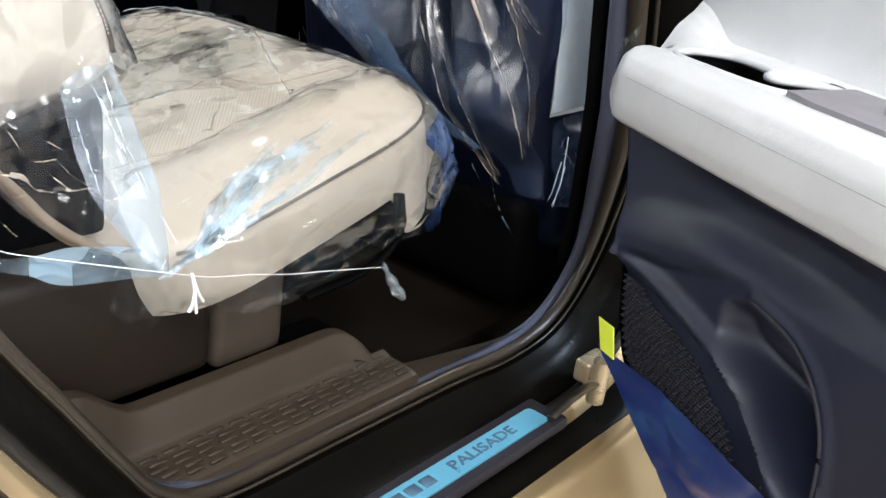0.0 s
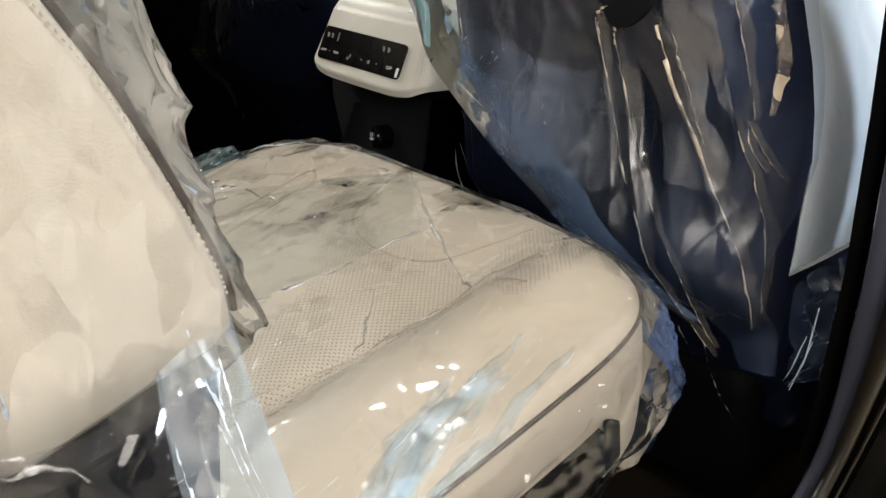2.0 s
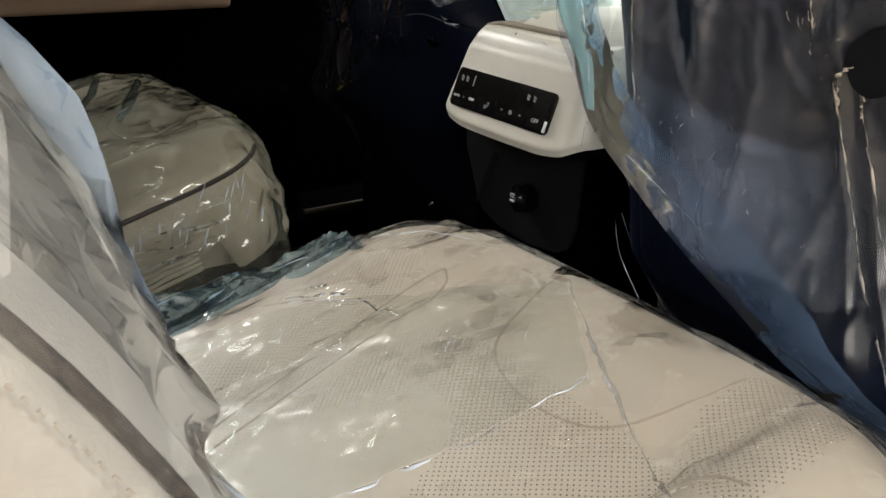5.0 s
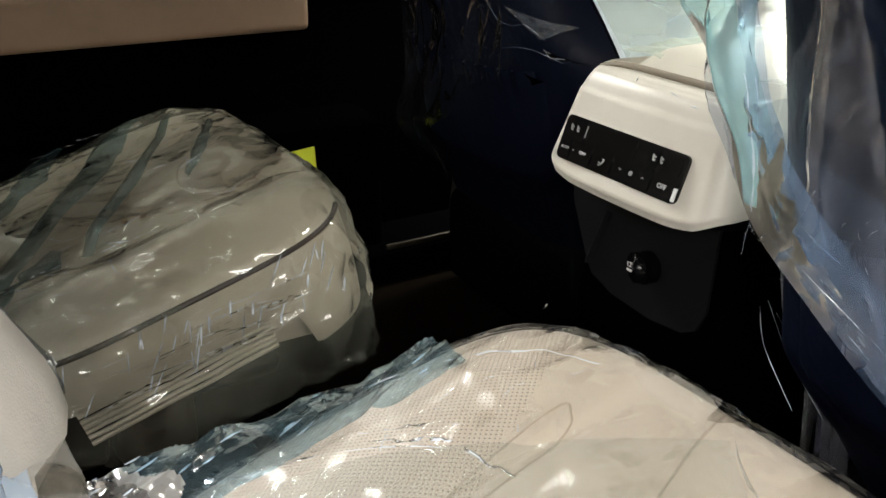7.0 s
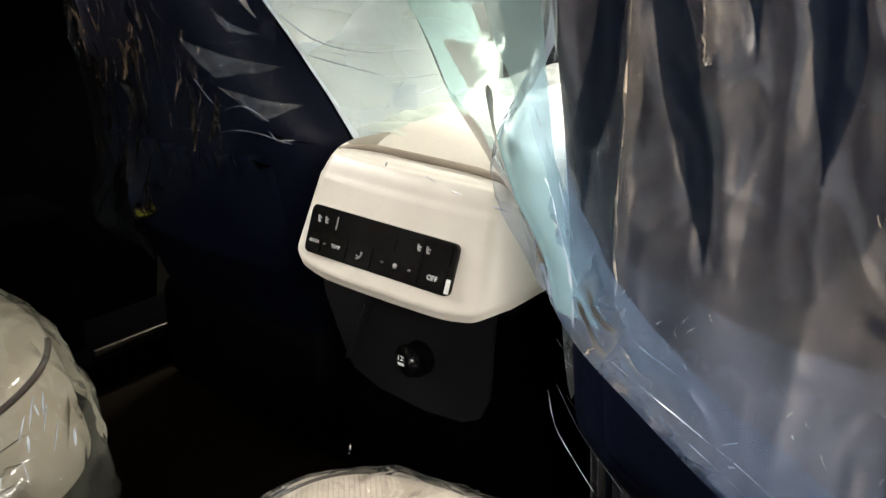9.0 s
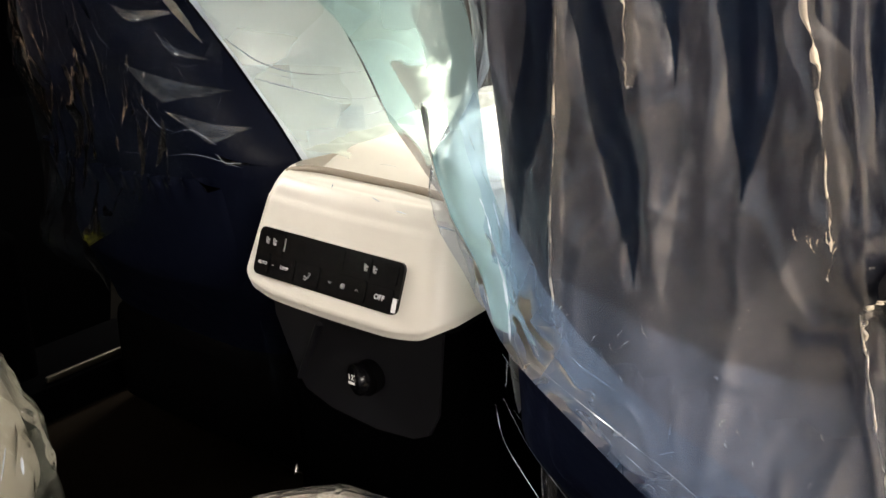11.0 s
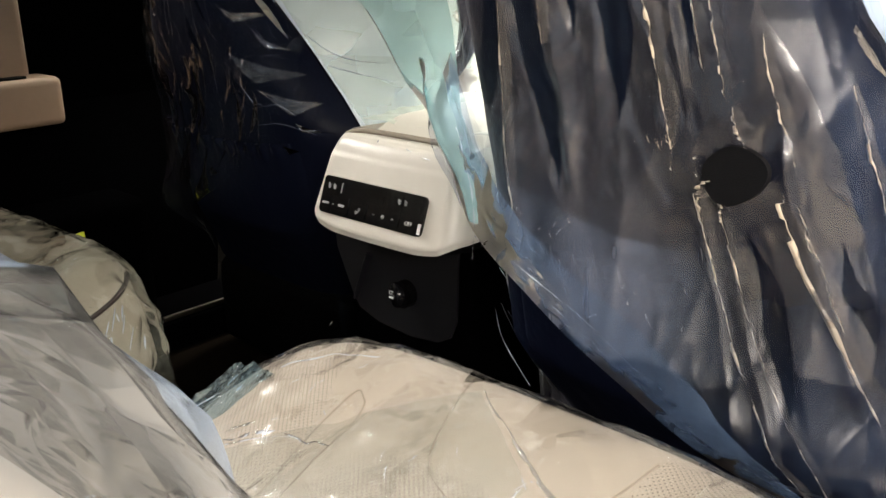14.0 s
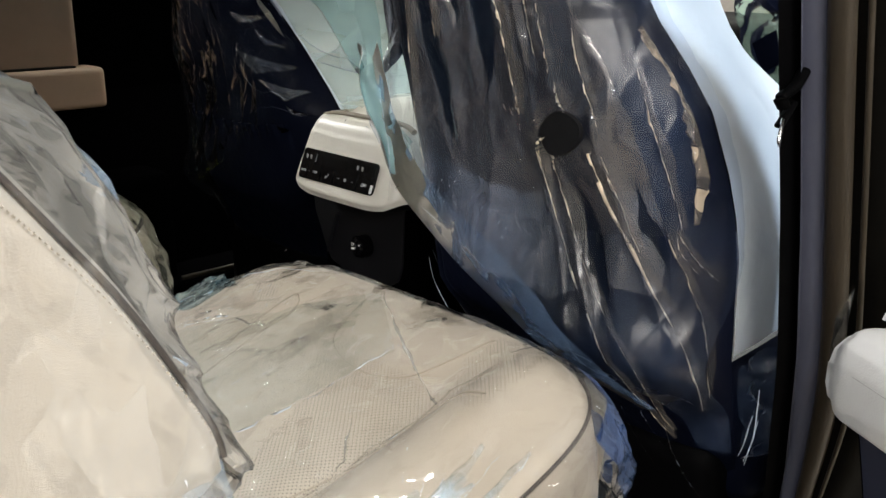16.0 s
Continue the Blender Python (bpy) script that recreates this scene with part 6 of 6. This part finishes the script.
loose_glints = thing("bolster_film", "creases on the far bolster's film and painted glints on the console", "plastic film")
# the last four are glints painted on the console housing
for pts, r in (([(0.322, 0.858, 1.058), (0.350, 0.822, 1.027), (0.390, 0.786, 1.015), (0.455, 0.745, 1.018)], 0.0014), ([(0.337, 0.826, 1.014), (0.362, 0.803, 1.004), (0.410, 0.764, 0.989), (0.458, 0.741, 0.989)], 0.0016),
               ([(0.425, 0.750, 0.970), (0.445, 0.744, 0.972), (0.464, 0.738, 0.978)], 0.0016), ([(0.40, 0.775, 0.972), (0.41, 0.768, 0.970)], 0.0014), ([(0.33, 0.84, 1.03), (0.37, 0.80, 1.012), (0.42, 0.765, 1.012)], 0.0006),
               ([(0.247, 0.565, 0.9405), (0.249, 0.556, 0.939)], 0.0012), ([(0.247, 0.523, 0.936), (0.249, 0.506, 0.934)], 0.0016), ([(0.252, 0.596, 0.946), (0.250, 0.585, 0.944)], 0.0010), ([(0.254, 0.642, 0.950), (0.250, 0.640, 0.947)], 0.0010)):
    path = smooth_path(pts, 24)
    part("crease", tube(path, lambda t: r * (0.3 + 0.7 * math.sin(math.pi * min(1.0, 0.05 + 0.9 * t))) * (0.8 + 0.6 * noise.noise(Vector((t * 8, r * 1000, 1)))), 6, flat=0.5), FILM_GLINT, loose_glints)

HOOK = [(0.0225 * (1 + 0.10 * math.sin(2 * f + 0.6) + 0.05 * math.sin(3 * f)) * math.cos(f), 0.0215 * (1 + 0.08 * math.sin(2 * f) + 0.05 * math.cos(3 * f)) * math.sin(f)) for f in [2 * math.pi * k / 40 for k in range(40)]]
solid("bag_hook", slab(HOOK, 0.006, lambda u, v, w: Vector((0.131 - w - 0.05 * v, 0.149 - u, 1.008 + v))), surface("matt_black_plastic", (0.006, 0.006, 0.007), rough=0.9, grain=900, spec=0.1), "round matt black bag hook on the seat back", "bag hook")

side_film = thing("side_film", "green tinted film beside the front seat's shoulder", "plastic film")
part("sheet", sheet([(0.43, 0.16, 1.14), (0.42, 0.07, 1.14), (0.42, 0.055, 0.95), (0.43, 0.10, 0.99)], 40, 40, 0.010, 12, 4.0), FILM_SHOULDER, side_film)
part("blue_edge", sheet([(0.405, 0.118, 1.010), (0.405, 0.110, 1.015), (0.405, 0.060, 0.965), (0.405, 0.070, 0.955)], 20, 20, 0.003, 20, 2.0), BLUE_FILM, side_film)
solid("seat_label", slab([(0.106, 1.082), (0.080, 1.098), (0.070, 1.064), (0.090, 1.050)], 0.001, lambda u, v, w: Vector((0.40 - w, u, v))), NAVY, "navy fabric label sewn beside the seat", "label")

# ---------------------------------------------------------------- open rear door
D0 = Vector((0.112, -0.12, 0))
DS = Vector((-0.5, -0.866, 0)).normalized()
DN = Vector((DS.y, -DS.x, 0))
DOOR_M = Matrix.Translation(D0) @ Matrix(((DS.x, DN.x, 0, 0), (DS.y, DN.y, 0, 0), (0, 0, 1, 0), (0, 0, 0, 1)))


def door(s, n, z):
    """s: along the door from its hinge side, n: out of its trim, z: up."""
    return D0 + DS * s + DN * n + Vector((0, 0, z))


FRONT = [(0.30, 0.55), (0.50, 0.42), (0.55, 0.33), (0.571, 0.223), (0.592, 0.155), (0.63, 0.118), (0.66, 0.101), (0.714, 0.088), (0.84, 0.048), (0.95, 0.045), (1.3, 0.045)]
open_door = thing("rear_door", "open rear door with pale armrest and navy lower trim", "car door")


SWEEP = [(0.093, 0.722), (0.140, 0.722), (0.183, 0.716), (0.244, 0.706), (0.289, 0.688), (0.328, 0.660), (0.361, 0.630), (0.40, 0.58), (0.44, 0.52), (0.47, 0.46)]
LIP = [(0.272, 0.762), (0.315, 0.757), (0.345, 0.742), (0.366, 0.719), (0.378, 0.690), (0.385, 0.64), (0.392, 0.60)]
CREASE = [(0.098, 0.722), (0.173, 0.738), (0.217, 0.754), (0.272, 0.762)]


def away(s, z, line):
    """Distance from (s, z) to a line of points, and the side on which it lies (+ above)."""
    best, side_of = 9.0, 1.0
    for (a, b), (c, d) in zip(line, line[1:]):
        t = min(1.0, max(0.0, ((s - a) * (c - a) + (z - b) * (d - b)) / ((c - a) ** 2 + (d - b) ** 2)))
        ds, dz = s - lerp(a, c, t), z - lerp(b, d, t)
        r = math.hypot(ds, dz)
        if r < best:
            best, side_of = r, (1.0 if (c - a) * dz - (d - b) * ds > 0 else -1.0)
    return best, side_of


BOWL = smooth_path([(s, z, 0) for s, z in ((0.236, 0.736), (0.243, 0.712), (0.277, 0.685), (0.306, 0.667), (0.334, 0.652), (0.365, 0.640), (0.384, 0.650), (0.378, 0.676), (0.366, 0.706), (0.348, 0.730), (0.322, 0.747), (0.291, 0.756), (0.260, 0.757), (0.242, 0.750), (0.236, 0.736))], 70)


def bowl_depth(s, z):
    """How far inside the pocket's outline a point of the trim lies; 0 outside."""
    inner = False
    for p, q in zip(BOWL, BOWL[1:]):
        if (p.y > z) != (q.y > z) and s < p.x + (z - p.y) / (q.y - p.y) * (q.x - p.x):
            inner = not inner
    return away(s, z, [(p.x, p.y) for p in BOWL])[0] if inner else 0.0


def door_relief(s, z):
    """How far the moulded lower trim stands out: ridge, bowl of the pocket with its lip, dip under the armrest."""
    sweep, above = away(s, z, SWEEP)
    lip, outside = away(s, z, LIP)
    fold, over = away(s, z, CREASE)
    n = -0.010 + 0.010 * math.exp(-(sweep / 0.008) ** 2) + 0.004 * math.exp(-(lip / 0.006) ** 2)
    if 0.22 < s < 0.40 and 0.63 < z < 0.77:
        n -= (0.020 + 0.060 * step(0.745, 0.66, z)) * step(0.0, 0.020, bowl_depth(s, z))
    if above < 0 and s < 0.33:
        n -= 0.006 * step(0.008, 0.02, sweep)
    if over > 0 and s < 0.28:
        n += 0.010 * step(0.0, 0.012, fold) * step(0.06, 0.02, fold) * step(0.27, 0.20, s)
    dish = math.exp(-((s - 0.28) / 0.11) ** 2) * step(0.77, 0.80, z) * step(0.845, 0.815, z)
    return n - 0.022 * dish


def lower_trim(u, v):
    z = 0.46 + 0.378 * v
    s0 = table(FRONT, z)
    s = s0 + (1.0 - s0) * u ** 1.7
    return door(s, door_relief(s, z) - 0.012 * step(0.04, 0.0, u), z)


part("lower_trim", grid(230, 170, lower_trim), NAVY_PLASTIC, open_door, "navy plastic lower trim")
SWITCH_GREY = surface("grey_switch_plastic", (0.20, 0.19, 0.205), rough=0.45, grain=1400)
# grey line that paints the shade in the sewn seam
SEAM_SHADOW = surface("seam_groove_shade", (0.36, 0.36, 0.37), rough=0.8)
ARM = [(-0.020, 0.836), (-0.002, 0.837), (0.008, 0.843), (0.012, 0.856), (0.012, 0.886), (0.008, 0.900), (-0.002, 0.908), (-0.010, 0.910), (-0.018, 0.910), (-0.028, 0.9085), (-0.070, 0.908), (-0.100, 0.909), (-0.114, 0.914), (-0.125, 0.926)]
WELL = [(0.066, -0.034), (0.052, -0.066), (0.066, -0.096), (0.100, -0.100), (0.130, -0.092), (0.146, -0.074), (0.160, -0.076), (0.174, -0.104), (0.200, -0.108), (0.216, -0.080), (0.214, -0.040), (0.180, -0.026), (0.130, -0.024), (0.090, -0.024)]
WELL_EDGE = smooth_path([(s, n, 0) for s, n in WELL + WELL[:1]], 80)[:-1]


def inside_well(s, n):
    hit = False
    for p, q in zip(WELL_EDGE, WELL_EDGE[1:] + WELL_EDGE[:1]):
        if (p.y > n) != (q.y > n) and s < p.x + (n - p.y) / (q.y - p.y) * (q.x - p.x):
            hit = not hit
    return hit


def armrest(u, v):
    k = v * (len(ARM) - 1)
    i = min(int(k), len(ARM) - 2)
    n, z = lerp(Vector(ARM[i]), Vector(ARM[i + 1]), k - i)
    s0 = lerp(0.018, -0.034, step(-0.03, -0.125, n))
    s = s0 + 0.99 * u ** 1.3
    end = step(0.046, 0.0, s - s0)
    horn = 0.020 * step(0.075, 0.006, s - s0) * step(-0.035, -0.120, n)
    return door(s, n - 0.016 * end ** 2 * (n > -0.05), z + horn - 0.016 * end ** 3 * (z > 0.875) * step(-0.09, -0.03, n))


bm = grid(260, 70, armrest)
gone = []
for f in bm.faces:
    rel = f.calc_center_median() - D0
    if rel.z > 0.895 and inside_well(rel.dot(DS), rel.dot(DN)):
        gone.append(f)
bmesh.ops.delete(bm, geom=gone, context="FACES")
part("armrest", bm, WHITE_TRIM, open_door, "pale padded armrest with a sewn seam")
TRIM_FRONT = [(0.905, -0.060), (0.918, -0.052), (0.935, -0.043), (0.960, -0.037), (1.0, -0.032), (1.3, -0.010)]
part("upper_trim", grid(40, 50, lambda u, v: door(lerp(table(TRIM_FRONT, 0.908 + 0.34 * v), 1.0, u ** 1.4), -0.124 - 0.03 * v ** 2 + 0.012 * math.exp(-v * 14) - 0.010 * math.exp(-u * 60), 0.908 + 0.34 * v)), WHITE_TRIM, open_door)
part("trim_seam", tube([door(s, -0.117, z) for s, z in ((-0.014, 0.912), (-0.012, 0.922), (-0.014, 0.932))], 0.0007, 6), SEAM_SHADOW, open_door)
part("armrest_seam", tube([door(s, 0.0116, 0.884 - 0.008 * min(1.0, s * 1.6)) for s in [0.065 + 0.03 * k for k in range(31)]], 0.0006, 6), SEAM_SHADOW, open_door)
part("armrest_well", loft([[door(p.x, p.y, z) for p in WELL_EDGE] for z in (0.852, 0.862, 0.905)][::-1], False), BLACK_PLASTIC, open_door, "black cup well")
part("well_floor", slab([(p.x, p.y) for p in WELL_EDGE], 0.004, lambda u, v, w: door(u, v, 0.850 + w)), BLACK_PLASTIC, open_door)
part("well_rim", tube([door(p.x, p.y, 0.9075) for p in WELL_EDGE + WELL_EDGE[:1]], 0.0038, 8), WHITE_TRIM, open_door)
PLATE_LINE = smooth_path([(0.222, -0.030, 0), (0.215, -0.075, 0), (0.224, -0.128, 0), (0.42, -0.130, 0), (0.56, -0.12, 0), (0.56, -0.024, 0), (0.38, -0.020, 0), (0.26, -0.022, 0)], 40)
part("switch_plate", slab([(p.x, p.y) for p in PLATE_LINE], 0.007, lambda u, v, w: door(u, v, 0.9065 + w)), SWITCH_GREY, open_door, "grey switch plate")
part("switch", box(0.285, 0.312, -0.075, -0.062, 0.911, 0.922, 0.003, 2, DOOR_M), CHROME, open_door)
part("pocket_lip", tube([door(p.x, door_relief(p.x, p.z) + 0.002, p.z) for p in smooth_path([(a, 0, b) for a, b in LIP], 50)], 0.0016, 8), GREY_TRIM, open_door, "bowed pocket lip")
bm = bmesh.new()
dash = box(-0.0028, 0.0028, 0.0, 0.004, 0.0, 0.0017, 0.0005, 1)
dash_mesh = to_mesh(dash, "dash", GREY_TRIM)
GRILLE_END = [(0.60, 0.30), (0.64, 0.285), (0.650, 0.273), (0.662, 0.248), (0.676, 0.226), (0.687, 0.187), (0.695, 0.140), (0.72, 0.10)]
for k in range(24):
    z = 0.700 - 0.0032 * k
    s, s1 = table(FRONT, z) + 0.006 + 0.0036 * (k % 2), table(GRILLE_END, z)
    while s < s1:
        first = len(bm.verts)
        bm.from_mesh(dash_mesh)
        bm.verts.ensure_lookup_table()
        bmesh.ops.transform(bm, matrix=DOOR_M @ Matrix.Translation((s, -0.0155, z)), verts=bm.verts[first:])
        s += 0.0072
bpy.data.meshes.remove(dash_mesh)
part("speaker_grille", bm, GREY_TRIM, open_door, "woven dark speaker grille")
part("edge_film", sheet([door(0.100, 0.006, 0.630), door(0.215, 0.008, 0.645), door(0.45, 0.008, 0.640), door(0.40, 0.006, 0.50)], 50, 50, 0.0012, 16, 2.0), DEEP_BLUE_FILM, open_door, "deep blue protective film")
part("edge_trim", grid(30, 8, lambda u, v: door(table(FRONT, 0.50 + 0.34 * u) - 0.004 * math.sin(v * 3.1), -0.012 - 0.08 * v, 0.50 + 0.34 * u)), BLACK_PLASTIC, open_door)
part("outer_skin", grid(30, 20, lambda u, v: door(table(FRONT, 0.42 + 0.55 * v) + 0.95 * u, -0.215 - 0.02 * math.sin(math.pi * v), 0.42 + 0.85 * v)), BODY_PAINT, open_door)
part("sticker", slab([(0.097, 0.657), (0.124, 0.659), (0.135, 0.631), (0.111, 0.629)], 0.0012, lambda u, v, w: door(u, 0.006 + w, v)), YELLOW, open_door, "yellow paper sticker")
part("clear_tape", sheet([door(-0.006, -0.036, 0.856), door(0.012, -0.010, 0.856), door(0.012, -0.010, 0.905), door(-0.010, -0.042, 0.920)], 10, 20, 0.0008, 30, 3.0), FILM_WEDGE, open_door, "strip of clear tape")

# ---------------------------------------------------------------- far side
WINDOW_GLASS, glass_tree, glass_shader = nodes_of("clear_window_glass")
glass_shader.inputs["Base Color"].default_value = (0.85, 0.92, 0.90, 1)
glass_shader.inputs["Transmission Weight"].default_value = 1.0
glass_shader.inputs["Roughness"].default_value = 0.01
far_door = thing("far_door", "shut far rear door with a cream armrest darkened for shade", "car door", kind="")
part("lower_trim", grid(30, 20, lambda u, v: Vector((-0.75 + 1.25 * u, 1.40 - 0.03 * math.sin(math.pi * v), 0.50 + 0.42 * v))), SHADED_BLACK, far_door)
part("armrest", box(-0.75, 0.212, 1.335, 1.43, 0.895, 0.972, 0.012, 3), SHADED_CREAM, far_door, "cream armrest, its shade put into the colour")
part("upper_trim", box(-0.75, 0.185, 1.385, 1.44, 0.96, 1.20, 0.012, 3), SHADED_CREAM, far_door)
# unseen block added to give the yellow tag something to rest on
part("tag_backing", box(-0.30, 0.30, 1.268, 1.385, 0.52, 0.765, 0.02, 3), SHADED_BLACK, far_door, "unseen black block added behind the tag")
part("front_trim", box(0.18, 0.75, 1.40, 1.44, 0.88, 1.20, 0.012, 3), SHADED_BLACK, far_door)
# flat black plate paints the dark of the grip opening
part("grip_slot", slab(rounded(-0.02, 0.165, 1.348, 1.372, 0.010), 0.003, lambda u, v, w: Vector((u, v, 0.9715 + w))), BLACK_PLASTIC, far_door)
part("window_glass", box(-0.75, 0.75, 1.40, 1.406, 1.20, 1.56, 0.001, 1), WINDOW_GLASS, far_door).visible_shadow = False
solid("far_sill", box(-0.7, 0.8, 1.225, 1.36, 0.49, 0.545, 0.008, 2), SHADED_BLACK, "black plastic sill on the far side", "door sill", kind="structure")
solid("sill_trim", box(0.285, 0.42, 1.232, 1.238, 0.546, 0.556, 0.002, 2), STEEL, "bright metal strip on the far sill", "trim", kind="structure")
tag = solid("yellow_tag", slab([(0.136, 0.727), (0.180, 0.731), (0.182, 0.694), (0.154, 0.692)], 0.002, lambda u, v, w: Vector((u, 1.2675 - w, v))), YELLOW, "yellow paper tag beyond the far seat", "tag")
